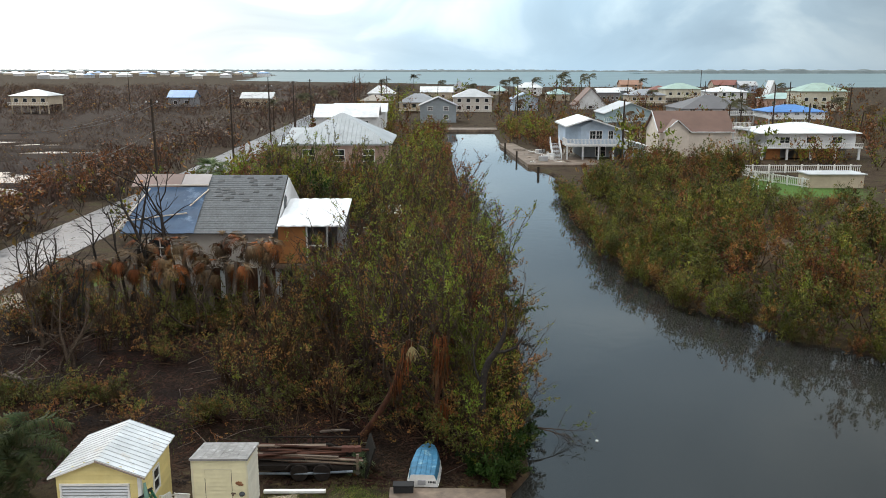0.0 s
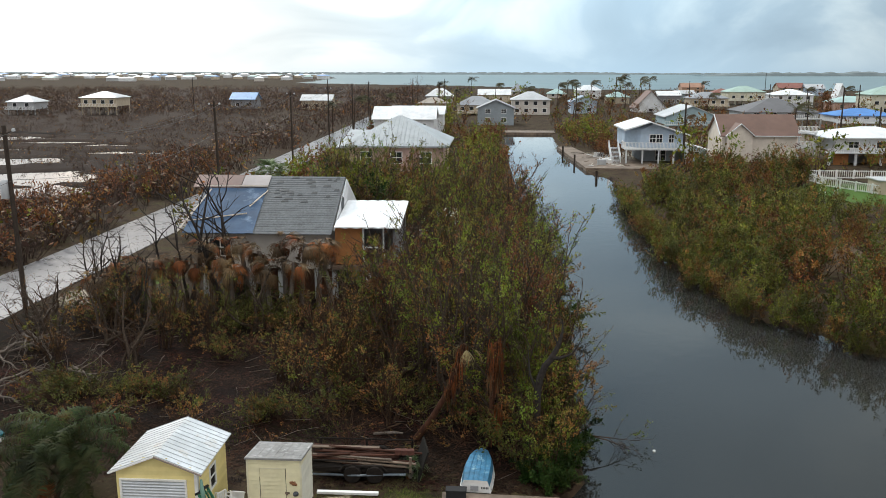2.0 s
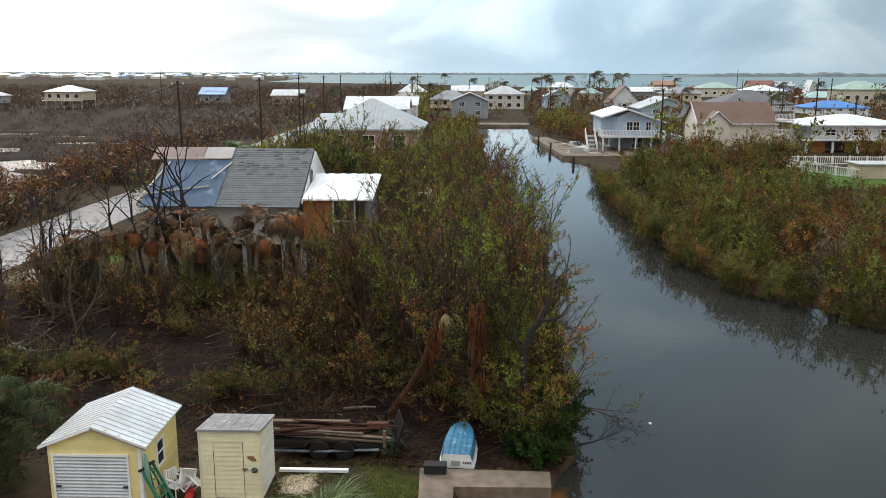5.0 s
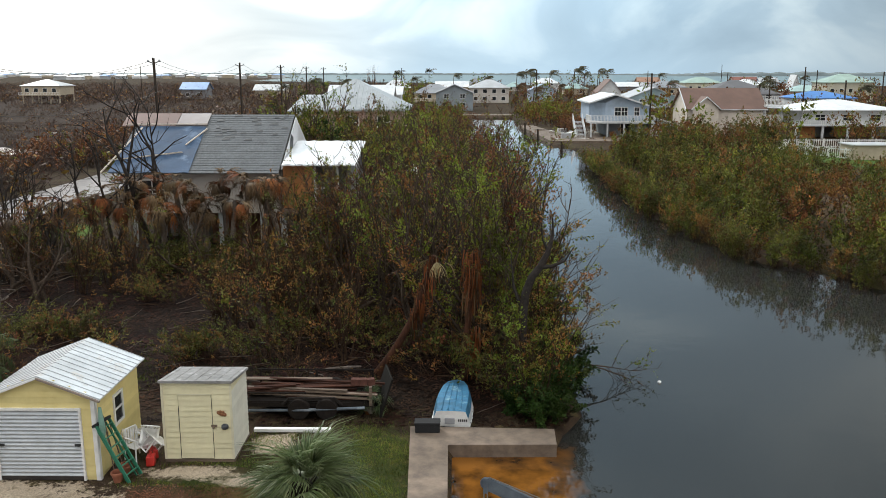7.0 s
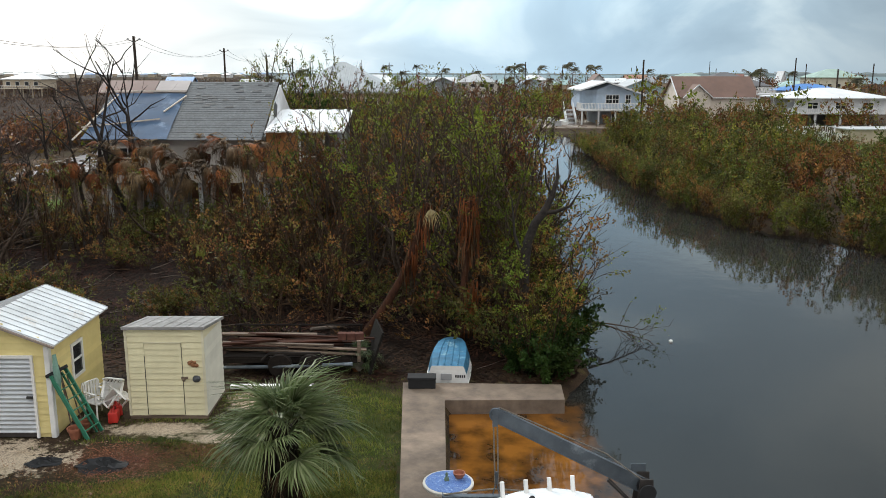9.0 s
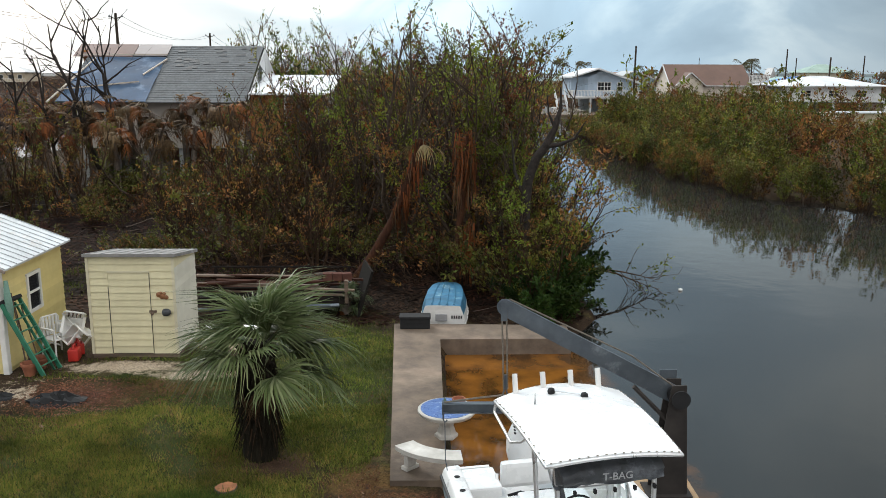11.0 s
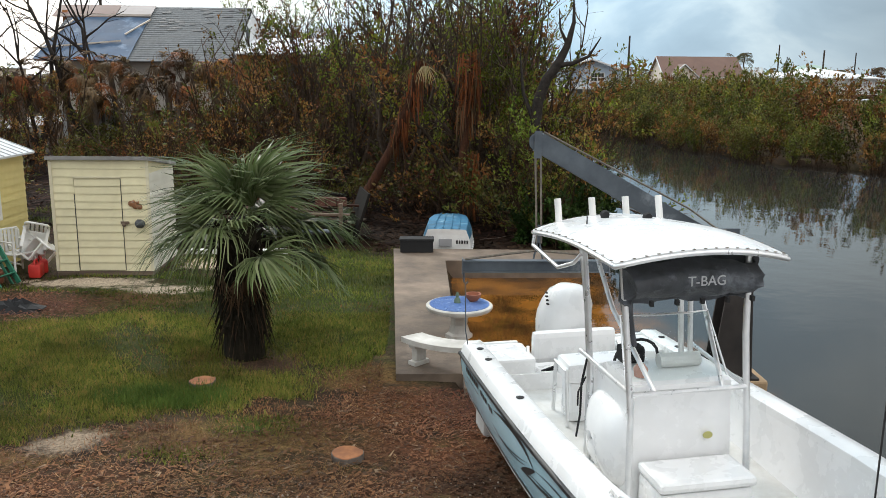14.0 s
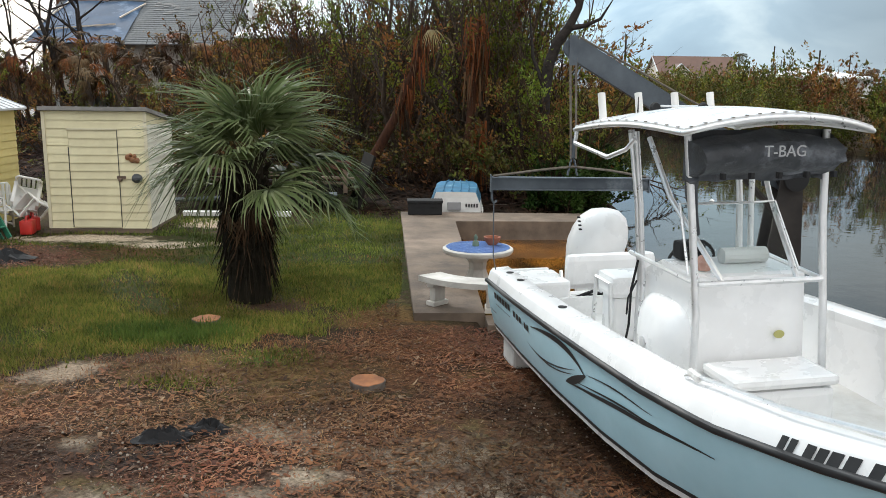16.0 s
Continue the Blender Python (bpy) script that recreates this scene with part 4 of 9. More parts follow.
# snapped stems lying about under the brush
fallen = Plant()
rr = np.random.RandomState(17)
for _ in range(620):
    x, y = -32 + 34.5 * rr.rand(), 30.5 + 19 * rr.rand()
    a, L = rr.rand() * 6.28, 0.7 + 2.2 * rr.rand() ** 2
    z = 0.05 + 0.3 * rr.rand() ** 2
    pts, _d = arc(rr, (x, y, z), (math.cos(a), math.sin(a), 0.12 * rr.normal()), L, 3, 0.13, 0.0)
    pts[:, 2] = np.maximum(pts[:, 2], 0.02)
    fallen.stick(pts, 0.012 + 0.035 * rr.rand() ** 2, 0.006, 0 if rr.rand() < 0.7 else 1, 4)
fallen.done()
tagged(new("fallen_branches", quads("fallen_branches", fallen.v, fallen.f, [twig_m, pale_bark_m], fallen.m)), "snapped grey and brown branches strewn over the ground", "branches", kind="stuff")

# scrub between the houses and along the canal, further off
far_brush = [bush(250 + i, 2.8, 2.0, 5, 5, 2, 0.26, 5, ((1, 2), (2, 3), (1, 1, 4), (3, 2), (1, 2, 3), (4, 1))[i], (0.3, 0.6, 0.15, 0.5, 0.4, 0.2)[i], thick=0.035, fork=0.1, fine=True) for i in range(6)]
rr = np.random.RandomState(13)
spots = []
while len(spots) < 300:
    y = 54 + 150 * rr.rand() ** 1.3
    x = -30 + 31.5 * rr.rand()
    if (-23 < x < -5.5 and 52 < y < 66) or (-21 < x < -2 and 96 < y < 118) or (-9 < x < -1.5 and 69 < y < 82) or (x < -22 and y < 70) or (-45 < x < -10 and 150 < y < 185):
        continue
    spots.append((x, y, 0, 0.9 + 0.8 * rr.rand(), rr.randint(6)))
while len(spots) < 360:
    x, y = 14 + 12 * rr.rand(), 165 + 60 * rr.rand()
    spots.append((x, y, 0, 0.9 + 0.8 * rr.rand(), rr.randint(6)))
for _ in range(170):
    y = 46 + 90 * rr.rand() ** 1.2
    spots.append((float(bend(ROAD, y)) - 1.5 - 14 * rr.rand(), y, 0, 0.8 + 0.6 * rr.rand(), (1, 3, 1, 4)[rr.randint(4)]))
for _ in range(46):
    spots.append((-21 + 19 * rr.rand(), 83 + 12 * rr.rand(), 0, 1.4 + 0.6 * rr.rand(), rr.randint(6)))
scatter("canal_scrub", far_brush, spots, LEAF_MATS, "thin bare scrub and young mangrove between the houses", "scrub", 3)

# brown scrub of the marsh, low and far
low = [tuft(300 + i, 1.2, 1.5, 13, (6, 7, 5, 6)[i], 0.30, ((1, 1), (1, 2), (1, 3), (1, 1, 2))[i]) for i in range(4)]
rr = np.random.RandomState(14)
spots = []
while len(spots) < 4700:
    y = 50 + 560 * rr.rand() ** 1.9
    road_x = float(bend(ROAD, y))
    x = road_x - 1.0 - (15 + 0.75 * y) * rr.rand() ** 0.9
    if float(ground_height(x, y)) < -0.1 or y < 60 and x > -38.5:
        continue
    tall = 1.75 if x > road_x - 16 else 0.75
    spots.append((x, y, -0.1, tall * (0.7 + 0.6 * rr.rand()) * (1 + y / 320), rr.randint(4)))
for _ in range(1000):
    y = 280 + 420 * rr.rand()
    x = -20 - (0.62 * y) * rr.rand()
    spots.append((x, y, 0, 1.7 + 2.2 * rr.rand(), rr.randint(4)))
for _ in range(400):
    y = 215 + 430 * rr.rand()
    x = -40 + (0.72 * y + 40) * rr.rand()
    spots.append((x, y, 0, 1.3 + 1.4 * rr.rand(), rr.randint(4)))
scatter("marsh_scrub", low, spots, MARSH_MATS, "low grey-brown dead scrub over the marsh", "scrub", 4)

# trees between the sheds and the canal: many upright stems, leaves along them
tall = [bush(400 + i, 7.6, 3.0, 9, 10, 5, 0.11, 14, ((1, 4, 1, 3), (4, 1, 2), (3, 3, 2), (1, 2, 4, 1))[i], (0.5, 0.4, 0.55, 0.5)[i], thick=0.085, fork=0.2, sweep=0.14, reach=0.85, bareness=0.12) for i in range(4)]
bank = [bush(450 + i, 4.4, 2.6, 10, 9, 5, 0.11, 9, ((1, 4, 2), (1, 4), (1, 2, 3))[i], (0.45, 0.55, 0.8)[i], lean=(0.27, -0.05), thick=0.045, fork=0.1, sweep=0.10) for i in range(3)]
skirting = [bush(470 + i, 2.3, 2.2, 9, 7, 4, 0.19, 10, (1,), 0.05, lean=(0.15, 0), thick=0.035, fork=0.05, sweep=0.06, fine=True) for i in range(2)]
thin = [bush(500 + i, 5.2, 2.6, 8, 8, 5, 0.105, 11, ((1, 4, 2), (2, 3, 2), (1, 1, 2))[i], (0.7, 1.1, 0.5)[i], thick=0.06, fork=0.18, sweep=0.1, bareness=0.1) for i in range(3)]
bare = [bush(600 + i, 5.8, 3.0, 4, 7, 4, 0.12, 4, (2, 3), 1.5, thick=0.13, fork=0.3, wander=0.24, sweep=0.02, reach=1.25) for i in range(2)]
dark_tall = bush(430, 7.0, 3.0, 7, 10, 4, 0.20, 12, (1, 1, 2), 0.35, thick=0.09, fork=0.3, sweep=0.1, bareness=0.3)
dark_me = tree_parts("mangrove_tree", dark_tall, [bark_m, shade_m, green_m, brown_m, bright_m])
gnarled = [bush(610 + i, 7.6, 2.6, 3, 6, 5, 0.12, 3, (2, 3), 1.9, thick=0.13, fork=0.35, wander=0.15, sweep=0.03, reach=1.3) for i in range(2)]
gnarled_me = [tree_parts("bare_tree", p, [charred_m, green_m, olive_m, brown_m, bright_m]) for p in gnarled]
for x, y, k in ((-13.6, 69.0, 1.0), (-11.2, 70.5, 1.15), (-9.2, 68.5, 0.95), (-14.8, 72.0, 1.05), (-6.6, 66.0, 0.8), (-16.5, 94.0, 0.9), (-13.2, 95.0, 0.85), (-9.4, 94.6, 0.95), (-6.4, 95.4, 0.9), (-11.2, 92.0, 0.82), (-18.4, 95.0, 0.8), (-14.8, 93.0, 0.85), (-4.6, 94.0, 0.9), (-8.0, 93.0, 0.85)):
    plant_tree("mangrove_tree", dark_me, pose(x, y, 0, 0, 0, 90 * x) @ Matrix.Scale(k, 4), "dark green storm-torn tree between the houses", "tree", "trees behind the house")
for i, (x, y, k) in enumerate(((-19.6, 50.6, 1.35), (-17.0, 51.2, 1.4), (-22.8, 49.0, 0.8), (-25.0, 50.6, 0.85), (-21.2, 47.5, 0.7), (-27.0, 53.0, 0.75))):
    plant_tree("bare_tree", gnarled_me[i % 2], pose(x, y, 0, 0, 0, 75 * i) @ Matrix.Scale(k, 4), "leafless dark twisted tree in front of the house", "tree", "bare trees")
tall_me = [tree_parts("mangrove_tree", p, [bark_m, green_m, olive_m, brown_m, bright_m]) for p in tall]
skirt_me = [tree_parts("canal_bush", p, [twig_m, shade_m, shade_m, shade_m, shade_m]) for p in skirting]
bank_me = [tree_parts("canal_bush", p, [twig_m, green_m, olive_m, brown_m, bright_m]) for p in bank]
thin_me = [tree_parts("young_tree", p, [twig_m, mangrove_m, olive_m, brown_m, green_m]) for p in thin]
pale_me = [tree_parts("fallen_tree", p, [pale_bark_m, green_m, olive_m, brown_m, bright_m]) for p in bare]
for i, (x, y, k, tip, turn) in enumerate(((-26.6, 44.6, 0.85, 82, -35), (-27.0, 41.6, 0.8, 80, 15), (-21.4, 39.4, 0.62, 84, -20), (-24.5, 36.4, 0.7, 83, 35))):
    plant_tree("fallen_tree", pale_me[i % 2], pose(x, y, 0.25, 0, 0, turn) @ pose(0, 0, 0, 0, tip, 0) @ Matrix.Scale(k, 4), "leafless fallen tree with pale bare branches", "tree", "fallen trees")
wand = [bush(640 + i, 4.3, 2.6, 9, 7, 3, 0.12, 8, ((2, 1, 2), (2, 3, 1))[i], 0.55, lean=(0.12, 0), thick=0.04, fork=0.12, sweep=0.16, wander=0.1, reach=1.2) for i in range(2)]
wand_me = [tree_parts("young_tree", p, [twig_m, mangrove_m, olive_m, brown_m, green_m]) for p in wand]
for i, (x, y, k) in enumerate(((-9.6, 37.6, 0.85), (-8.4, 37.2, 0.75), (-6.9, 37.5, 0.9), (-7.9, 39.4, 0.9), (-10.6, 38.8, 0.8), (-6.2, 40.4, 0.85))):
    plant_tree("young_tree", wand_me[i % 2], pose(x, y, 0, 0, 0, 50 * i) @ Matrix.Scale(k, 4), "slender olive sapling with upswept wands", "tree", "young trees")
bare_me = [tree_parts("bare_tree", p, [bark_m, green_m, olive_m, brown_m, bright_m]) for p in bare]
TALL = [(-2.0, 35.6, 1.0, 0), (0.5, 34.2, 1.0, 1), (1.5, 33.6, 0.72, 3), (1.9, 36.0, 1.0, 0), (-0.4, 38.5, 1.05, 2), (1.6, 40.5, 1.05, 1), (-3.4, 38.0, 0.85, 3), (-5.1, 41.6, 0.85, 2), (0.9, 36.8, 0.95, 2), (-3.6, 44.0, 1.02, 0), (-1.6, 41.0, 1.0, 3), (-5.4, 46.5, 0.7, 2), (-5.8, 42.0, 0.9, 3), (-5.9, 50.4, 0.66, 2), (-6.4, 51.4, 0.7, 2),
        (2.0, 43.5, 1.0, 3), (0.6, 46.0, 1.0, 2), (-1.8, 47.0, 0.95, 0), (2.0, 49.0, 1.0, 1), (0.2, 53.0, 1.0, 2), (2.2, 54.5, 1.0, 0), (-2.6, 57.0, 1.0, 3), (1.6, 60.0, 1.0, 0), (-1.0, 66.0, 1.0, 1), (1.8, 66.5, 0.95, 2),
        (0.8, 73.0, 0.95, 2), (1.2, 84.0, 0.95, 2), (-2.0, 90.0, 1.0, 0), (0.5, 100.0, 0.95, 3), (-0.6, 43.0, 0.95, 1), (-13.4, 69.5, 1.12, 0), (-12.0, 67.2, 0.85, 2), (-10.6, 74.0, 1.28, 3), (-8.2, 73.5, 1.1, 2), (-5.2, 78.5, 0.95, 1), (-15.0, 71.5, 0.8, 3), (-3.0, 83.0, 0.95, 2), (-17.5, 88.0, 0.75, 2), (-13.5, 90.0, 0.8, 0), (-9.8, 88.0, 0.85, 2), (-5.0, 70.0, 0.95, 0), (-6.2, 74.0, 1.02, 3), (-3.2, 76.0, 1.05, 1), (-13.6, 73.5, 1.3, 0), (-15.6, 72.6, 0.95, 2), (-17.4, 70.6, 0.85, 2)]
for i, (x, y, s, w) in enumerate(TALL):
    plant_tree("mangrove_tree", tall_me[w], pose(x, y, 0, 0, 0, 67 * i) @ Matrix.Scale(s, 4), "tall wind-thinned tree with sparse green leaves by the canal", "tree", "trees by the canal")
for i, (x, y, s, w) in enumerate(((2.6, 29.6, 0.75, 0), (3.0, 31.0, 0.9, 1), (3.2, 32.6, 1.0, 0), (3.1, 34.4, 1.1, 1), (3.2, 36.6, 1.1, 2), (3.2, 38.8, 1.1, 0), (3.1, 41.2, 1.15, 1), (3.1, 45.5, 1.2, 0), (3.0, 50.0, 1.2, 2), (3.1, 55.0, 1.2, 1), (3.0, 62.0, 1.2, 0),
                                  (2.8, 70.0, 1.2, 1), (2.6, 79.0, 1.2, 2), (2.5, 92.0, 1.2, 0))):
    plant_tree("canal_bush", bank_me[w], pose(x - 1.1, y, -0.1, 0, 0, 25 * math.sin(5.0 * i)) @ Matrix.Scale(s, 4), "airy half-stripped bush leaning out over the canal", "bush", "bushes on the canal bank")
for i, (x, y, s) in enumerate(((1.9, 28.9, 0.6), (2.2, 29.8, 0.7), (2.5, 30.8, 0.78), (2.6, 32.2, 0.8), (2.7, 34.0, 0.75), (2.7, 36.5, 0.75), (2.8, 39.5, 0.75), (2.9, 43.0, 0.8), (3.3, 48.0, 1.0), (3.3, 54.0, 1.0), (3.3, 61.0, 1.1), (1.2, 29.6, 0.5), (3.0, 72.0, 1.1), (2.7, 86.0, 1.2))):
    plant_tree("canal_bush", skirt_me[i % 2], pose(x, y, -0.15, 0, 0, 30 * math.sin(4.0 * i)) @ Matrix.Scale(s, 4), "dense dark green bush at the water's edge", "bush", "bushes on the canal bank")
YOUNG = [(-16.6, 45.2, 0.95, 0), (-18.4, 43.6, 0.9, 2), (1.3, 30.8, 0.7, 0), (-5.2, 37.0, 0.85, 1), (-7.6, 38.6, 0.9, 0), (-5.8, 43.5, 0.95, 0), (-9.0, 45.0, 0.8, 1), (-19.5, 42.0, 0.75, 1),
         (-23.0, 40.5, 0.75, 0), (-3.6, 45.5, 1.0, 0), (-26.5, 44.5, 0.8, 1), (-22.5, 46.5, 0.8, 2), (-4.2, 51.5, 0.95, 1), (-4.6, 34.4, 0.75, 0), (-6.0, 31.8, 0.45, 1),
         (-6.6, 40.6, 1.0, 2), (-8.6, 41.8, 0.95, 1), (-11.0, 41.0, 0.85, 0), (-17.4, 44.4, 0.85, 0), (-7.4, 46.4, 1.0, 0), (-10.0, 47.2, 0.8, 1), (-19.6, 46.8, 0.8, 1),
         (-2.8, 42.0, 0.95, 1), (-3.0, 54.0, 1.15, 2), (-5.0, 56.0, 1.1, 1), (-2.4, 62.5, 1.1, 0), (-4.2, 66.0, 1.2, 1), (-5.6, 69.5, 1.2, 0), (-13.0, 68.0, 1.2, 1), (-16.5, 69.0, 1.2, 0), (-9.0, 70.0, 1.25, 2), (-19.0, 74.0, 1.2, 1)]
for i, (x, y, s, w) in enumerate(YOUNG):
    s *= 1.12 if -9 < x < -5 and 38 < y < 52 else 0.72 if -20 < x <= -9 and 38 < y < 48 and i > 1 else 1.0
    plant_tree("young_tree", thin_me[w], pose(x, y, 0, 0, 0, 41 * i) @ Matrix.Scale(s, 4), "slender half-stripped young tree in the brush", "tree", "young trees")
BARE = [(-24.0, 49.5, 0.9, 0), (-25.5, 52.0, 0.8, 1), (-9.5, 66.0, 1.1, 1), (-12.5, 69.0, 1.1, 0), (-6.8, 62.0, 1.1, 0), (-16.0, 72.0, 1.0, 1),
        (-27.0, 48.0, 0.7, 1), (-14.0, 47.0, 0.85, 1), (-22.0, 44.0, 0.85, 1), (-19.2, 40.5, 0.8, 0), (-24.6, 43.0, 0.8, 0), (-8.0, 49.6, 0.95, 0), (-5.2, 40.0, 0.85, 1), (-5.6, 49.0, 1.05, 1), (-6.4, 50.8, 1.1, 0)]
for i, (x, y, s, w) in enumerate(BARE):
    plant_tree("bare_tree", bare_me[w], pose(x, y, 0, 0, 0, 97 * i) @ Matrix.Scale(s, 4), "leafless storm-stripped tree with grey twisted limbs", "tree", "bare trees")

# ---- houses ----
PAINTS = {}


def paint(name, tone, rough=0.7, scale=1.5):
    if name not in PAINTS:
        PAINTS[name] = mat(name, tone, tuple(c * 0.85 for c in tone), scale, rough, stain=0.35)
    return PAINTS[name]


wall_white, wall_tan, wall_grey, wall_pale = paint("white_wall", (0.70, 0.71, 0.72)), paint("tan_wall", (0.50, 0.42, 0.31)), paint("grey_wall", (0.42, 0.43, 0.44)), paint("pale_wall", (0.60, 0.55, 0.50))
wall_slate, wall_blue, wall_teal, wall_dark = paint("slate_wall", (0.27, 0.31, 0.34)), paint("blue_wall", (0.42, 0.52, 0.64)), paint("teal_wall", (0.32, 0.43, 0.47)), paint("dark_wall", (0.22, 0.22, 0.23))
wall_orange, wall_yellow, wall_pink, wall_cream = paint("orange_wall", (0.46, 0.29, 0.19)), paint("yellow_wall", (0.62, 0.58, 0.46)), paint("pink_wall", (0.52, 0.33, 0.26)), paint("cream_wall", (0.68, 0.60, 0.52))
roof_white, roof_pale, roof_grey, roof_dark = paint("white_roof", (0.80, 0.81, 0.82), 0.45), paint("pale_roof", (0.52, 0.53, 0.54), 0.5), paint("grey_roof", (0.30, 0.31, 0.33), 0.6), paint("dark_roof", (0.135, 0.13, 0.135))
roof_tan, roof_teal, roof_blue, roof_brown = paint("tan_roof", (0.36, 0.32, 0.27)), paint("teal_roof", (0.40, 0.55, 0.52), 0.5), paint("blue_roof", (0.30, 0.38, 0.48), 0.5), paint("brown_roof", (0.17, 0.095, 0.07))
roof_orange, roof_green, roof_red, roof_bright, roof_tarp = paint("orange_roof", (0.36, 0.20, 0.13)), paint("green_roof", (0.36, 0.48, 0.41), 0.5), paint("red_roof", (0.26, 0.10, 0.075)), brightarp_m, paint("tarped_roof", (0.16, 0.32, 0.60), 0.5)


def window(parent, x, y, z, w, h, m=None, bars=True, trim=None):
    """A window in a wall that faces -y: a frame that stands proud, and a recessed pane."""
    t = 0.10
    g = Geo()
    loops = [[(x + sx * (w / 2 + k), yy, z + (-k if sz < 0 else h + k)) for sx, sz in ((-1, -1), (1, -1), (1, 1), (-1, 1))] for k, yy in ((t, y + 0.03), (t, y - 0.05), (0, y - 0.05), (0, y + 0.03))]
    g.grid(loops, True)
    fr = part("window", g, trim or white_m, parent, m=m)
    if bars:
        part("glazing_bar", Geo().box(x - w / 2, x + w / 2, y - 0.04, y - 0.013, z + h / 2 - 0.035, z + h / 2 + 0.035), trim or white_m, fr)
        part("glazing_bar", Geo().box(x - 0.03, x + 0.03, y - 0.038, y - 0.0135, z, z + h), trim or white_m, fr)
    part("pane", Geo().box(x - w / 2, x + w / 2, y - 0.012, y + 0.02, z, z + h), pane_m, fr)
    return fr


def roof_geo(kind, w, d, ze, zr, thick=0.16):
    """A roof over w by d, its eaves at ze and its ridge at zr; front eave at y = 0."""
    if kind == "hip":
        k = min(d / 2, w / 2 - 0.3)
        top = [(-w / 2 + k, d / 2, zr), (w / 2 - k, d / 2, zr)]
        low = [(-w / 2, 0, ze), (w / 2, 0, ze), (w / 2, d, ze), (-w / 2, d, ze)]
        fs = [(0, 1, 5, 4), (1, 2, 5), (2, 3, 4, 5), (3, 0, 4)]
    elif kind == "gx":
        top = [(-w / 2, d / 2, zr), (w / 2, d / 2, zr)]
        low = [(-w / 2, 0, ze), (w / 2, 0, ze), (w / 2, d, ze), (-w / 2, d, ze)]
        fs = [(0, 1, 5, 4), (2, 3, 4, 5)]
    else:
        top = [(0, 0, zr), (0, d, zr)]
        low = [(-w / 2, 0, ze), (w / 2, 0, ze), (w / 2, d, ze), (-w / 2, d, ze)]
        fs = [(0, 4, 5, 3), (4, 1, 2, 5)]
    v = low + top
    under = [(x, y, z - thick) for x, y, z in v]
    faces = fs + [tuple(i + 6 for i in f)[::-1] for f in fs]
    edges = {}
    for f in fs:
        for a, b in zip(f, f[1:] + f[:1]):
            edges[(a, b)] = edges.get((b, a), 0) + 1 if (b, a) in edges else 1
            if (b, a) in edges:
                edges[(b, a)] = 2
                edges[(a, b)] = 2
    faces += [(b, a, a + 6, b + 6) for (a, b), k in edges.items() if k == 1]
    return Geo().add(v + under, faces)


def walls_geo(kind, w, d, zf, ze, zr, over=0.5):
    """Outer walls under such a roof, with their gables."""
    x0, x1, y0, y1 = -w / 2 + over, w / 2 - over, over, d - over
    rise = (zr - ze)
    if kind == "gx":
        k = ze + rise * over / (d / 2) - 0.17
        zt = zr - 0.18
        v = [(x0, y0, zf), (x1, y0, zf), (x1, y1, zf), (x0, y1, zf), (x0, y0, k), (x1, y0, k), (x1, y1, k), (x0, y1, k), (x0, d / 2, zt), (x1, d / 2, zt)]
        return Geo().add(v, [(3, 2, 1, 0), (0, 1, 5, 4), (2, 3, 7, 6), (1, 2, 6, 9, 5), (3, 0, 4, 8, 7), (4, 5, 9, 8), (6, 7, 8, 9)])
    if kind == "gy":
        k = ze + rise * over / (w / 2) - 0.17
        zt = zr - 0.18
        v = [(x0, y0, zf), (x1, y0, zf), (x1, y1, zf), (x0, y1, zf), (x0, y0, k), (x1, y0, k), (x1, y1, k), (x0, y1, k), (0, y0, zt), (0, y1, zt)]
        return Geo().add(v, [(3, 2, 1, 0), (0, 1, 5, 8, 4), (2, 3, 7, 9, 6), (1, 2, 6, 5), (3, 0, 4, 7), (4, 8, 9, 7), (8, 5, 6, 9)])
    return Geo().box(x0, x1, y0, y1, zf, ze + 0.02)


def railing(parent, x0, x1, y, z, h=1.0, step=0.35, m=None, mt=None, side=None):
    """A rail of slim balusters along x; side: along y from y to side at x0."""
    g = Geo()
    if side is None:
        g.box(x0, x1, y - 0.04, y + 0.04, z + h - 0.07, z + h).box(x0, x1, y - 0.03, y + 0.03, z + 0.08, z + 0.14)
        n = max(2, int((x1 - x0) / step))
        for i in range(n + 1):
            x = x0 + (x1 - x0) * i / n
            g.box(x - 0.035, x + 0.035, y - 0.028, y + 0.028, z, z + h - 0.01)
    else:
        g.box(x0 - 0.04, x0 + 0.04, y, side, z + h - 0.07, z + h).box(x0 - 0.03, x0 + 0.03, y, side, z + 0.08, z + 0.14)
        n = max(2, int((side - y) / step))
        for i in range(n + 1):
            q = y + (side - y) * i / n
            g.box(x0 - 0.028, x0 + 0.028, q - 0.035, q + 0.035, z, z + h - 0.01)
    return part("railing", g, mt or white_m, parent, m=m)


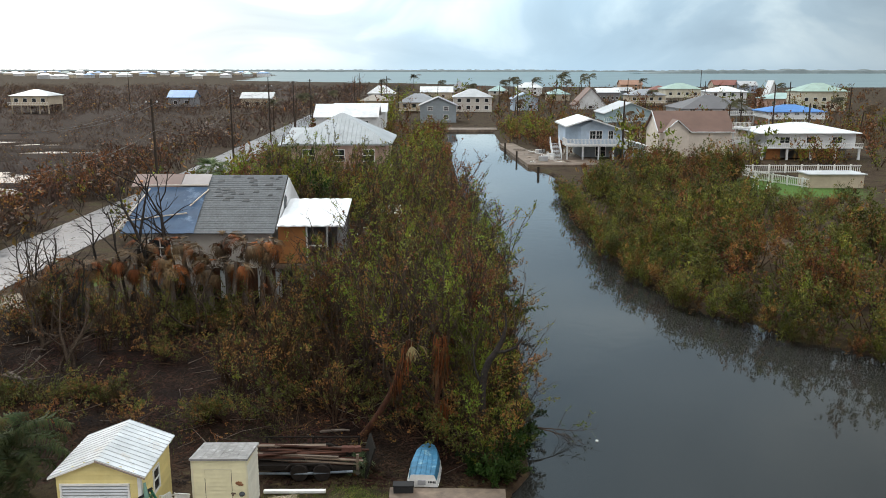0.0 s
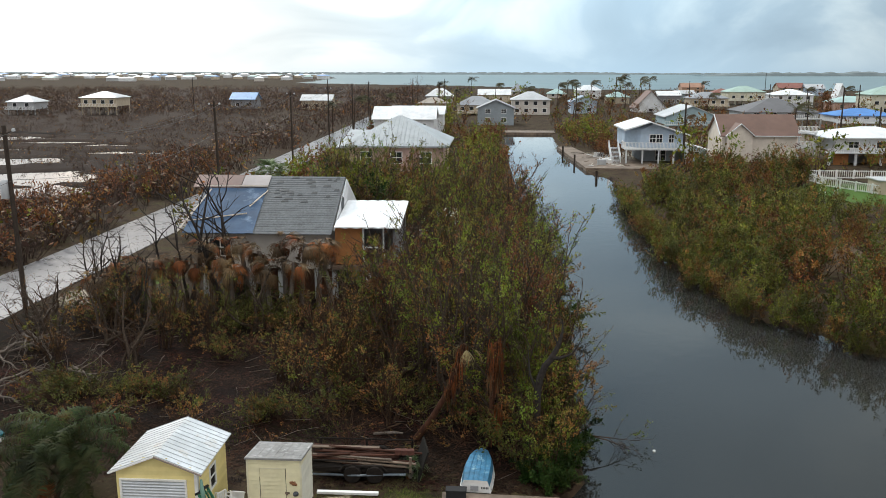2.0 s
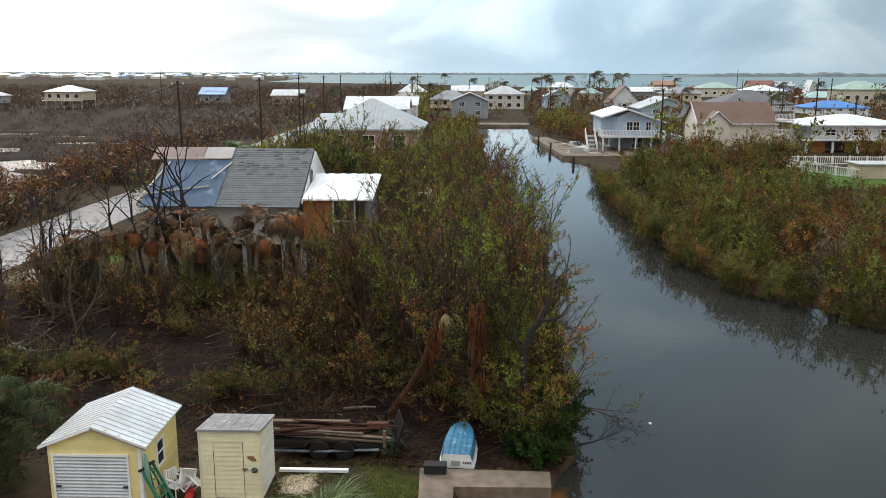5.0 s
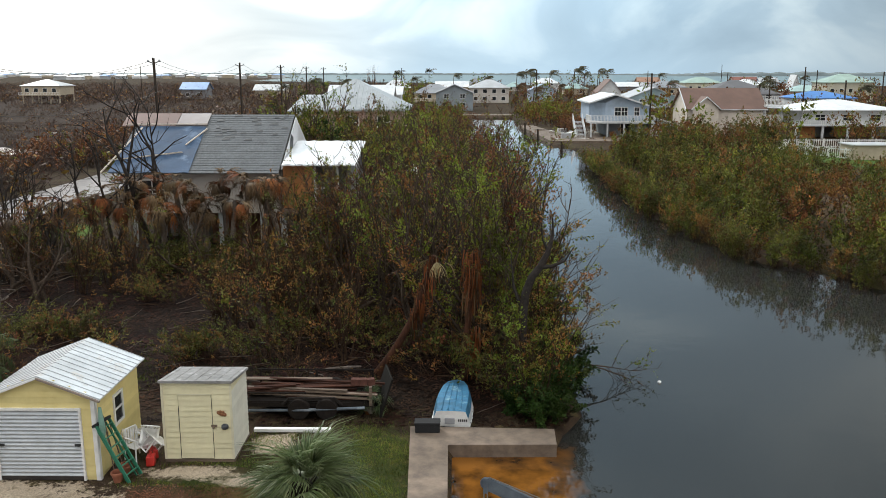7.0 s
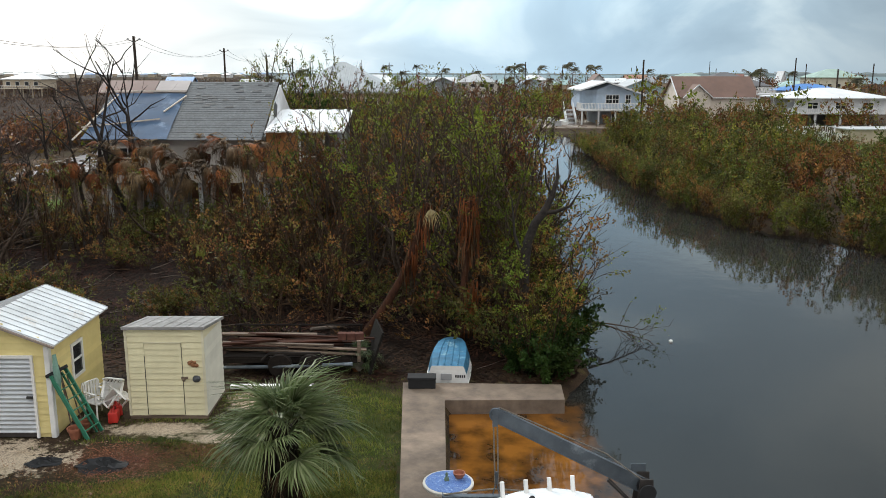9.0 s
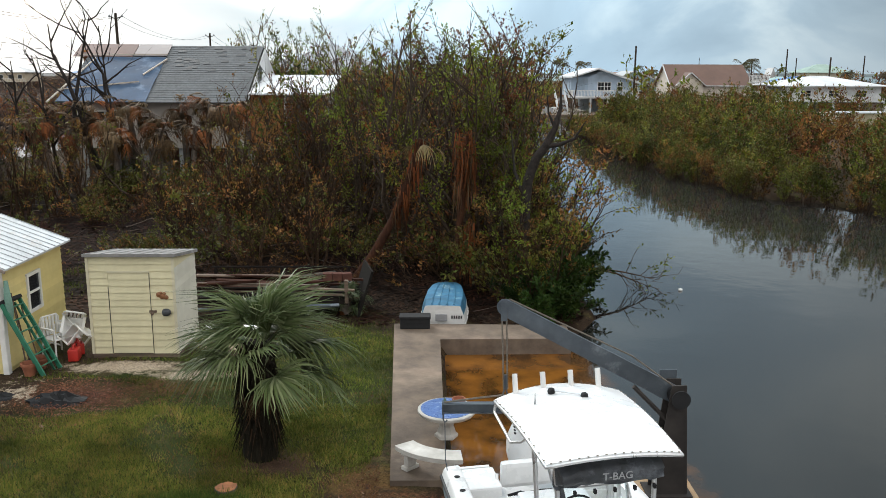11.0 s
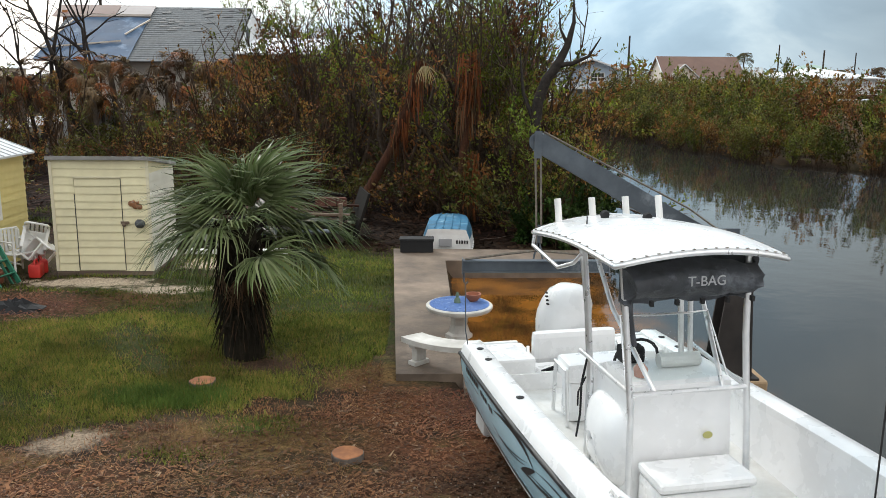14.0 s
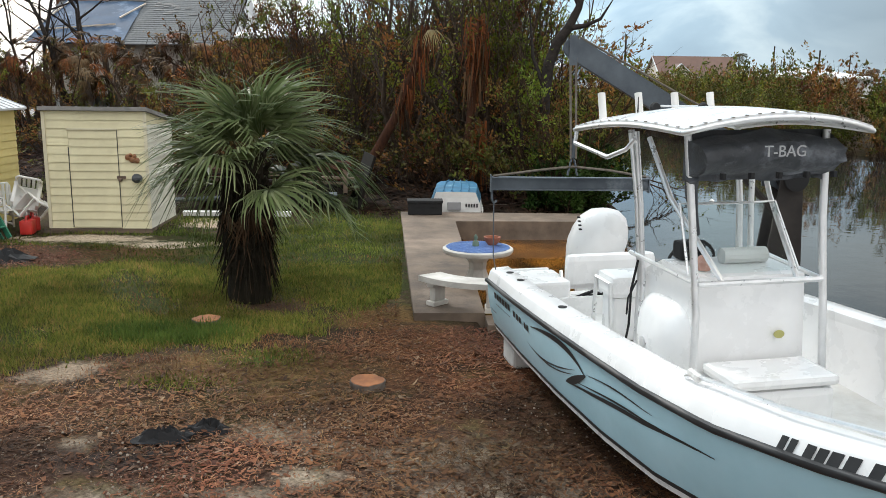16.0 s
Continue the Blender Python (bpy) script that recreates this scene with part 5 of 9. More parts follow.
def house(label, x, y, w, d, zf, ze, zr, kind, wall, roof, wins, rot=0.0, balcony=False, group="houses", over=0.5):
    h = thing("house", label + " after the storm", "house", pose(x, y, 0, 0, 0, rot), group)
    part("wall", walls_geo(kind, w, d, zf if zf < 0.7 else zf, ze, zr, over), wall, h)
    part("roof", roof_geo(kind, w, d, ze, zr), roof, h, smooth=False)
    if zf > 0.7:
        nx = max(2, int(w / 3.2))
        for i in range(nx + 1):
            for q in (over + 0.2, d - over - 0.2):
                px = -w / 2 + over + 0.2 + (w - 2 * over - 0.4) * i / nx
                part("post", Geo().box(px - 0.16, px + 0.16, q - 0.16, q + 0.16, 0, zf), wall, h)
        part("deck", Geo().box(-w / 2 + 0.1, w / 2 - 0.1, -0.9, over - 0.01, zf - 0.2, zf), wall, h)
        railing(h, -w / 2 + 0.1, w / 2 - 0.1, -0.85, zf, 0.95, 0.5)
    storeys = [(max(zf, 0.0) + 0.9)] if ze - zf < 4.4 else [zf + 0.9, zf + 3.4]
    for zb in storeys:
        top = min(1.2, ze - zb - 0.25)
        if top < 0.4:
            zb, top = zb - 0.5, min(1.0, ze - zb + 0.3)
        if top < 0.35:
            continue
        for i in range(wins):
            window(h, -w / 2 + w * (i + 0.75) / (wins + 0.5), over, zb, min(1.3, w / wins * 0.4), top, bars=y < 240)
    return h


house("white metal-roofed house", -18.7, 170, 13.2, 9, 0.0, 5.5, 7.9, "gx", wall_white, roof_white, 3)
house("white metal-roofed annex", -17.4, 186, 12.2, 8, 0.0, 5.7, 7.4, "gx", wall_white, roof_white, 2)
house("tan hip-roofed bungalow", -22.6, 300, 10.9, 9, 0.0, 3.8, 5.8, "hip", wall_tan, roof_tan, 2)
house("white-roofed bungalow", -26.9, 400, 13.4, 10, 0.0, 3.4, 7.0, "hip", wall_grey, roof_white, 2)
house("white-roofed long bungalow", -0.8, 420, 16.7, 10, 0.0, 3.4, 6.1, "gx", wall_tan, roof_white, 2)
house("grey stilt house", -6.8, 292, 14.4, 11, 0.8, 3.5, 6.4, "hip", wall_tan, roof_grey, 4)
house("blue-grey gabled boathouse", -0.1, 238, 11.2, 12, 0.0, 4.7, 7.1, "gy", wall_slate, roof_grey, 2)
house("pale two-storey house", 12.1, 296, 14.3, 12, 0.0, 5.2, 7.9, "hip", wall_pale, roof_pale, 4)
house("dark-roofed bungalow", 13.2, 520, 11.0, 12, 0.0, 2.3, 7.3, "hip", wall_pale, roof_grey, 2)
house("teal-roofed bungalow", 34.4, 480, 11.4, 10, 0.0, 2.4, 5.1, "hip", wall_pale, roof_teal, 2)
house("white-roofed cottage", 50.8, 470, 14.8, 10, 0.0, 4.5, 7.2, "hip", wall_white, roof_white, 2)
house("light blue gabled house", 31.4, 305, 10.0, 12, 0.0, 4.1, 6.3, "gy", wall_blue, roof_blue, 2)
house("pale teal-roofed cottage", 56.9, 400, 11.5, 10, 0.0, 3.0, 5.3, "hip", wall_tan, roof_teal, 2)
house("white A-frame house", 56.9, 315, 12.3, 12, 0.0, 1.5, 7.9, "gy", wall_white, roof_brown, 1)
house("white flat-roofed house", 78.5, 390, 11.1, 10, 0.0, 4.1, 6.0, "gx", wall_dark, roof_white, 5)
house("orange bungalow", 127.8, 560, 15.1, 12, 0.0, 4.4, 7.2, "gx", wall_orange, roof_orange, 2)
house("teal grey cottage", 94.6, 430, 10.0, 10, 0.0, 3.9, 5.4, "gx", wall_slate, roof_pale, 1)
house("grey hip-roofed stilt house", 82.9, 335, 15.3, 12, 1.6, 4.6, 6.9, "hip", wall_tan, roof_grey, 4)
house("yellow house with a green roof", 111.5, 385, 17.0, 14, 2.1, 5.8, 8.4, "hip", wall_yellow, roof_green, 4)
house("red-roofed bungalow", 123.4, 470, 10.9, 10, 0.0, 3.4, 5.5, "hip", wall_tan, roof_red, 2)
house("grey house with a wide dark roof", 68.2, 206, 17.9, 16, 3.9, 5.4, 8.5, "hip", wall_grey, roof_dark, 4)
house("white two-storey house", 124.4, 362, 16.6, 14, 0.0, 5.2, 7.4, "hip", wall_white, roof_white, 4)
house("brown-roofed long house", 180.3, 530, 16.2, 12, 0.0, 4.7, 7.7, "gx", wall_tan, roof_red, 3)
house("pale blue bungalow", 192.6, 525, 12.0, 10, 0.0, 4.5, 7.1, "gx", wall_blue, roof_pale, 2)
house("teal-roofed pink house", 138.0, 335, 16.1, 12, 0.0, 3.2, 5.4, "hip", wall_pink, roof_teal, 3)
house("small white A-frame", 160.5, 405, 5.1, 8, 0.0, 1.5, 9.3, "gy", wall_white, roof_white, 1)
house("green-roofed yellow house", 139.6, 305, 17.6, 14, 0.0, 6.9, 9.8, "hip", wall_yellow, roof_green, 5)
house("white house with a blue-tarped roof", 92.6, 217, 15.5, 12, 2.4, 4.1, 5.7, "hip", wall_white, roof_bright, 5)
house("teal gabled stilt house", 46.8, 205, 13.3, 14, 2.4, 4.3, 6.9, "gy", wall_teal, roof_pale, 2)
house("white stilt house with a hip roof", -137.5, 285, 13.6, 12, 3.0, 6.0, 8.0, "hip", wall_tan, roof_pale, 4)
house("grey house with a blue-tarped roof", -99.8, 328, 10.6, 10, 0.5, 4.0, 6.6, "gx", wall_dark, roof_tarp, 2)
house("tan gabled bungalow", -70.9, 330, 13.0, 10, 0.0, 3.6, 5.8, "gx", wall_tan, roof_pale, 3)
house("grey stilt house by the marsh", -164.3, 283, 10.9, 10, 2.0, 4.5, 6.8, "hip", wall_grey, roof_pale, 2)

# the house on posts behind the brush: shingled, half under a blue tarp
home = thing("house", "pale house on posts with torn grey shingles and blue tarp", "house", pose(0, 0, 0), "houses")
part("wall", Geo().add([(-20.1, 54.4, 2.1), (-11.2, 54.4, 2.1), (-11.2, 65.0, 2.1), (-20.1, 65.0, 2.1), (-20.1, 54.4, 4.6), (-11.2, 54.4, 4.6), (-11.2, 65.0, 4.6), (-20.1, 65.0, 4.6), (-20.1, 59.5, 7.35), (-11.2, 59.5, 7.35)],
                       [(3, 2, 1, 0), (0, 1, 5, 4), (2, 3, 7, 6), (1, 2, 6, 9, 5), (3, 0, 4, 8, 7)]), wall_pale, home)
# front slope in grey shingles, the courses laid as thin overlapping strips
for i in range(26):
    a, b = i / 26, (i + 1.1) / 26
    y0, z0, y1, z1 = 53.7 + 5.8 * a, 4.55 + 3.1 * a, 53.7 + 5.8 * min(b, 1), 4.55 + 3.1 * min(b, 1)
    shing = Geo().add([(-20.8, y0, z0 + 0.05), (-10.9, y0, z0 + 0.05), (-10.9, y1, z1 + 0.03), (-20.8, y1, z1 + 0.03), (-20.8, y0, z0), (-10.9, y0, z0), (-10.9, y1, z1 - 0.02), (-20.8, y1, z1 - 0.02)],
              [(0, 1, 2, 3), (7, 6, 5, 4), (4, 5, 1, 0), (5, 6, 2, 1), (7, 4, 0, 3)])
    part("shingle_course", shing, shingle_m, home)
part("roof", Geo().add([(-20.8, 59.5, 7.66), (-10.9, 59.5, 7.66), (-10.9, 65.3, 4.6), (-20.8, 65.3, 4.6), (-20.8, 59.5, 7.5), (-10.9, 59.5, 7.5), (-10.9, 65.3, 4.45), (-20.8, 65.3, 4.45)],
                       [(0, 1, 2, 3), (7, 6, 5, 4), (2, 6, 7, 3), (1, 5, 6, 2), (3, 7, 4, 0)]), shingle_m, home)
rr = np.random.RandomState(5)
for i in range(26):
    a = 0.52 + 0.44 * rr.rand()
    x, wd = -15.6 + 4.4 * rr.rand(), 0.12 + 0.2 * rr.rand()
    y, z = 53.7 + 5.8 * a, 4.55 + 3.1 * a + 0.075
    part("missing_tile", Geo().add([(x - wd, y, z), (x + wd, y + 0.02, z), (x + wd * 0.8, y + 0.2, z + 0.107), (x - wd * 0.7, y + 0.16, z + 0.086), (x - wd, y, z - 0.02), (x + wd, y, z - 0.02), (x + wd * 0.8, y + 0.2, z + 0.08), (x - wd * 0.7, y + 0.16, z + 0.06)],
                                   [(0, 1, 2, 3), (4, 5, 1, 0), (5, 6, 2, 1), (7, 4, 0, 3), (6, 7, 3, 2)]), rubber_m, home, "dark bare patch where tiles are gone")


def on_roof(x, a, up_=0.0):
    return (x, 53.7 + 5.8 * a, 4.55 + 3.1 * a + up_)


def ripple(x, a):
    return 0.10 + 0.018 * math.sin(x * 3.1 + a * 9) + 0.014 * math.sin(x * 7.3 - a * 21)


part("tarp", Geo().sheet([[on_roof(-20.9 + (4.75 - 0.75 * a) * i / 14 + 0.6 * a, a, ripple(i, a)) for i in range(15)] for a in np.linspace(-0.01, 0.76, 12)], 0.02), tarp_m, home, "wrinkled faded blue tarp nailed over the roof", 50)
part("roof_sheet", Geo().sheet([[on_roof(-21.6 + 3.4 * i / 4, a, 0.11) for i in range(5)] for a in (0.77, 0.88, 1.0)], 0.03), paint("brown_sheet", (0.22, 0.145, 0.125)), home, "brown roofing sheet")
# the brown sheet's reflective end, its sheen given as a pale grey colour
part("roof_sheet", Geo().sheet([[on_roof(-18.15 + (1.9) * i / 3, a, 0.12) for i in range(4)] for a in (0.78, 0.88, 0.995)], 0.03), paint("sheet_glare", (0.40, 0.36, 0.35)), home, "right end of the brown sheet, its reflection painted pale")


def batten(p, q, r=0.05):
    return Geo().tube([p, q], r, 4)


for p_, q_ in ((on_roof(-21.3, 0.77, 0.2), on_roof(-16.2, 0.775, 0.2)), (on_roof(-21.2, 0.16, 0.17), on_roof(-17.0, 0.3, 0.17)), (on_roof(-21.3, -0.03, 0.12), on_roof(-20.2, 0.72, 0.16)), (on_roof(-17.0, 0.42, 0.16), on_roof(-16.1, 0.7, 0.16))):
    part("batten", batten(p_, q_), paint("pale_batten", (0.62, 0.54, 0.46)), home)
part("gable_end", Geo().add([(-10.88, 54.3, 4.72), (-10.88, 59.5, 7.5), (-10.88, 64.7, 4.72), (-10.80, 54.3, 4.72), (-10.80, 59.5, 7.5), (-10.80, 64.7, 4.72)], [(0, 1, 2), (5, 4, 3), (0, 3, 4, 1), (1, 4, 5, 2), (2, 5, 3, 0)]), wall_white, home, "white gable with a torn black patch")
part("torn_patch", Geo().add([(-10.785, 57.0, 5.6), (-10.785, 57.9, 5.7), (-10.785, 58.2, 6.3), (-10.785, 57.5, 6.6), (-10.785, 57.0, 6.2)], [(0, 1, 2, 3, 4)]), rubber_m, home)
porch = [[(-10.75 + 4.4 * i / 12, 53.9 + 5.4 * j / 4, 5.05 + 0.95 * j / 4 + (0.04 if i % 2 else 0)) for i in range(13)] for j in range(5)]
part("porch_roof", Geo().sheet(porch, 0.09), roof_white, home, "glossy white ribbed metal porch roof")
part("porch_wall", Geo().box(-10.8, -9.0, 54.5, 54.62, 2.4, 4.95), ply_m, home, "orange plywood panel")
part("porch_wall", Geo().box(-6.9, -6.75, 54.5, 59.0, 0, 4.95), wall_dark, home)
part("porch_floor", Geo().box(-11.0, -6.6, 54.2, 59.6, 2.1, 2.35), wood_m, home)
part("screen_frame", Geo().box(-8.95, -8.85, 54.45, 54.55, 2.4, 4.95).box(-7.6, -7.5, 54.45, 54.55, 2.4, 4.95).box(-8.85, -7.6, 54.46, 54.54, 3.55, 3.63), wall_white, home)
part("back_wall", Geo().box(-11.0, -6.6, 59.4, 59.55, 0, 5.6), wall_dark, home)
for x in (-19.8, -16.6, -14.6, -12.1, -10.9, -8.6):
    part("post", Geo().box(x - 0.17, x + 0.17, 54.5, 54.84, 0, 2.1), wall_grey, home)
# dark panels put in for the shaded, rust-tinged void under the raised house
part("lower_wall", Geo().box(-15.5, -11.3, 55.6, 55.8, 0, 2.1), paint("rusty_void", (0.13, 0.045, 0.02)), home, "rust-red panel standing in for the dark void under the house")
part("lower_wall", Geo().box(-20.0, -15.7, 58.0, 58.2, 0, 2.1), wall_dark, home)
for x in (-18.6,):
    window(home, x, 54.4, 2.95, 1.4, 1.1)
part("ladder_frame", Geo().box(-21.2, -20.95, 58.6, 58.8, 5.4, 7.4), ply_m, home)

# hip-roofed house with standing-seam metal
h2 = thing("house", "pink house with a grey standing-seam hip roof", "house", pose(-12.4, 101, 0), "houses")
part("wall", Geo().box(-5.6, 5.9, 0.6, 13.4, 0, 6.3), paint("rose_wall", (0.50, 0.33, 0.28)), h2)
part("roof", roof_geo("hip", 13.2, 14, 6.2, 9.5, 0.2), paint("zinc_roof", (0.40, 0.42, 0.43), 0.45), h2)
for i in range(25):
    x = -6.4 + 12.8 * i / 24
    top = max(0.0, 1 - abs(x) / 6.6)
    part("seam", batten((x, -0.02, 6.24), (x, 7 * top, 6.24 + 3.28 * top), 0.04), paint("zinc_seam", (0.47, 0.49, 0.50), 0.45), h2)
part("roof", Geo().sheet([[(-7.2, 0.6, 6.0), (-4.6, 0.6, 6.0)], [(-6.4, 6.8, 7.7), (-3.0, 6.8, 7.7)]], 0.15), paint("zinc_roof", (0.40, 0.42, 0.43)), h2)
for x in (-3.5, 0.2, 3.8):
    window(h2, x, 0.6, 4.1, 1.3, 1.3)

# blue two-storey house with a balcony and an outside stair
h3 = thing("house", "light blue two-storey house with a white balcony and outside stair", "house", pose(26.2, 139.5, 0), "houses")
blue_wall = paint("sky_blue_siding", (0.45, 0.55, 0.67))
part("wall", Geo().add([(-2.6, 0.2, 2.7), (4.6, 0.2, 2.7), (4.6, 12, 2.7), (-4.7, 12, 2.7), (-4.7, 3.4, 2.7), (-2.6, 0.2, 5.6), (4.6, 0.2, 5.0), (4.6, 12, 5.0), (-4.7, 12, 5.6), (-4.7, 3.4, 5.6), (-0.5, 0.2, 6.6), (-0.5, 12, 6.6)],
                       [(4, 3, 2, 1, 0), (0, 1, 6, 10, 5), (1, 2, 7, 6), (2, 3, 8, 11, 7), (3, 4, 9, 8), (4, 0, 5, 9), (5, 10, 11, 8, 9), (10, 6, 7, 11)]), blue_wall, h3)
part("roof", Geo().sheet([[(-5.3, y, 5.75), (-1.2, y, 7.05), (5.2, y, 4.95)] for y in (-0.9, 12.6)], 0.22), roof_white, h3, "white metal gable roof")
part("lower_wall", Geo().box(-2.0, 4.4, 2.4, 11.8, 0.3, 2.5), wall_slate, h3)
part("balcony", Geo().box(-5.2, 4.9, -1.4, 0.19, 2.45, 2.69).box(-5.2, -2.62, 0.19, 3.3, 2.45, 2.69), wall_white, h3)
railing(h3, -5.2, 4.9, -1.35, 2.69, 1.0, 0.22)
railing(h3, -5.15, 0, -1.3, 2.69, 1.0, 0.3, side=3.2)
for x in (-5.0, -2.4, 0.2, 2.6, 4.7):
    part("post", Geo().box(x - 0.12, x + 0.12, -1.3, -1.06, 0.3, 2.45), wall_white, h3)
for x, w in ((-0.6, 0.9), (0.45, 0.9), (2.4, 0.7)):
    window(h3, x, 0.2, 3.6, w, 1.25)
for q, zz in ((2.4, 0.6),):
    window(h3, 1.2, 2.4, 0.5, 1.6, 1.7)
part("lean_to", Geo().add([(4.7, 0.5, 0.3), (8.4, 0.5, 0.3), (8.4, 7, 0.3), (4.7, 7, 0.3), (4.7, 0.5, 3.3), (8.4, 0.5, 2.3), (8.4, 7, 2.3), (4.7, 7, 3.3)], [(3, 2, 1, 0), (0, 1, 5, 4), (1, 2, 6, 5), (2, 3, 7, 6), (3, 0, 4, 7), (4, 5, 6, 7)]), blue_wall, h3)
part("lean_to_roof", Geo().sheet([[(4.65, y, 3.5), (8.9, y, 2.36)] for y in (0, 7.4)], 0.14), roof_white, h3)
window(h3, 6.3, 0.5, 1.1, 1.5, 1.0)
stair = Geo()
for i in range(13):
    stair.box(-7.2, -6.0, -1.2 + i * 0.28, -0.9 + i * 0.28, 0.25 + i * 0.19, 0.31 + i * 0.19)
stair.box(-7.3, -7.2, -1.4, 2.6, 0.2, 0.3)
part("stair", stair, wall_white, h3)
part("stair_side", Geo().add([(-5.95, -1.4, 0.3), (-5.95, 2.6, 2.7), (-5.95, 2.6, 3.8), (-5.95, -1.4, 1.5), (-5.85, -1.4, 0.3), (-5.85, 2.6, 2.7), (-5.85, 2.6, 3.8), (-5.85, -1.4, 1.5)], [(0, 1, 2, 3), (7, 6, 5, 4), (3, 2, 6, 7), (0, 3, 7, 4)]), wall_white, h3)
part("stair_side", Geo().add([(-7.35, -1.4, 0.3), (-7.35, 2.6, 2.7), (-7.35, 2.6, 3.8), (-7.35, -1.4, 1.5), (-7.45, -1.4, 0.3), (-7.45, 2.6, 2.7), (-7.45, 2.6, 3.8), (-7.45, -1.4, 1.5)], [(3, 2, 1, 0), (4, 5, 6, 7), (7, 6, 2, 3), (4, 7, 3, 0)]), wall_white, h3)

# cream house with a brown roof and a white double balcony
h4 = thing("house", "cream house with a brown shingle roof and white double balcony", "house", pose(44.4, 144.5, 0), "houses")
part("wall", Geo().add([(-6.3, 0.4, 0), (6.1, 0.4, 0), (6.1, 9.6, 0), (-6.3, 9.6, 0), (-6.3, 0.4, 4.5), (6.1, 0.4, 4.5), (6.1, 9.6, 4.5), (-6.3, 9.6, 4.5), (-6.3, 5, 7.5), (6.1, 5, 7.5)], [(3, 2, 1, 0), (0, 1, 5, 4), (2, 3, 7, 6), (1, 2, 6, 9, 5), (3, 0, 4, 8, 7)]), wall_cream, h4)
part("roof", roof_geo("gx", 13.4, 10, 4.4, 7.75, 0.18), roof_brown, h4)
part("gable", Geo().add([(-5.6, -0.3, 0), (-1.4, -0.3, 0), (-1.4, 3, 0), (-5.6, 3, 0), (-5.6, -0.3, 4.5), (-1.4, -0.3, 4.5), (-1.4, 3, 4.5), (-5.6, 3, 4.5), (-3.5, -0.3, 6.2), (-3.5, 3, 6.2)], [(0, 1, 5, 8, 4), (1, 2, 6, 5), (3, 0, 4, 7), (2, 3, 7, 9, 6)]), wall_cream, h4)
part("gable_roof", Geo().sheet([[(-5.9, y, 4.4), (-3.5, y, 6.45), (-1.1, y, 4.4)] for y in (-0.6, 4.2)], 0.16), roof_brown, h4)
for p_, q_ in (((-5.95, -0.66, 4.32), (-3.5, -0.66, 6.4)), ((-3.5, -0.66, 6.4), (-1.05, -0.66, 4.32)), ((-1.0, -0.06, 4.32), (6.7, -0.06, 4.32)), ((-6.72, 0.0, 4.4), (-6.72, 5, 7.72))):
    part("fascia", batten(p_, q_, 0.11), wall_white, h4)
for k, zz in enumerate((0.0, 2.5, 5.0)):
    if k:
        part("balcony", Geo().box(6.3, 9.4, 0.4, 5.4, zz - 0.2, zz), wall_white, h4)
        railing(h4, 6.3, 9.4, 0.45, zz, 1.0, 0.22)
    for x in (6.5, 9.2):
        if k < 2:
            part("post", Geo().box(x - 0.11, x + 0.11, 0.5, 0.72, zz, zz + 2.3), wall_white, h4)

# white hip-roofed house on posts, boarded in orange below
h5 = thing("house", "white house on posts with a white hip roof and orange boards", "house", pose(62.3, 140, 0) @ Matrix.Diagonal((1.12, 0.9, 0.71, 1)), "houses")
part("wall", Geo().box(-6.2, 7.2, 1.4, 12, 3.0, 6.3), wall_white, h5)
part("roof", roof_geo("hip", 15.6, 13.4, 6.3, 8.4, 0.18), roof_white, h5)
part("deck", Geo().box(-7.6, 7.6, -0.6, 1.39, 2.75, 3.0), wall_white, h5)
railing(h5, -7.6, 7.6, -0.55, 3.0, 1.0, 0.3)
for x in (-7.3, -3.6, 0.0, 3.6, 7.2):
    part("post", Geo().box(x - 0.16, x + 0.16, -0.4, -0.08, 0, 2.75), wall_white, h5)
part("board", Geo().box(-6.3, -4.2, 1.0, 1.15, 0, 2.7), ply_m, h5, "orange plywood board")
part("board", Geo().box(-1.4, 4.6, 1.2, 1.35, 0.3, 2.5), ply_m, h5, "orange plywood board")
part("lower_wall", Geo().box(-5.8, 7.0, 4.0, 4.2, 0, 2.7), wall_dark, h5)
for x in (-3.5, 0.5, 4.4):
    window(h5, x, 1.4, 3.9, 1.4, 1.3)

# the town on the horizon
rr = np.random.RandomState(31)
for i in range(70):
    y = 1150 + 1300 * rr.rand()
    x = -y * (0.20 + 0.42 * (i + rr.rand()) / 70)
    w, e = 12 + 14 * rr.rand(), 3.6 + 2.2 * rr.rand()
    h = thing("distant_house", "pale distant house on the horizon among low scrub", "house", pose(x, y, 0, 0, 0, rr.rand() * 30 - 15), "houses on the horizon")
    part("wall", walls_geo("hip", w, 12, 0, e, e + 2.5), (wall_white, wall_pale, wall_tan, wall_grey)[i % 4], h)
    part("roof", roof_geo("hip", w, 12, e, e + 2 + 1.5 * rr.rand()), (roof_white, roof_white, roof_pale, roof_teal, roof_white, roof_tarp)[i % 6 if i % 11 else 5], h)

# ---- docks, fence, poles, wires ----
solid("dock", Geo().slab([(14.0, 131.2), (26.0, 130.8), (26.0, 141), (17.0, 150), (15.0, 168.5), (12.2, 168.5)], -1.2, 0.28), concrete_m, "sandy concrete seawall and dock with debris", "dock", kind="structure")
solid("dock", Geo().slab([(1.0, 206.6), (14.5, 206.6), (14.5, 214), (1.0, 214)], -1.2, 0.3), concrete_m, "concrete seawall at the canal's end", "dock", kind="structure")
for x, y in ((13.2, 142), (12.5, 158)):
    solid("dock_piling", Geo().tube([(x, y, -1.5), (x, y, 1.3)], 0.16, 8), pole_m, "dark wooden piling in the canal", "piling", group="pilings")
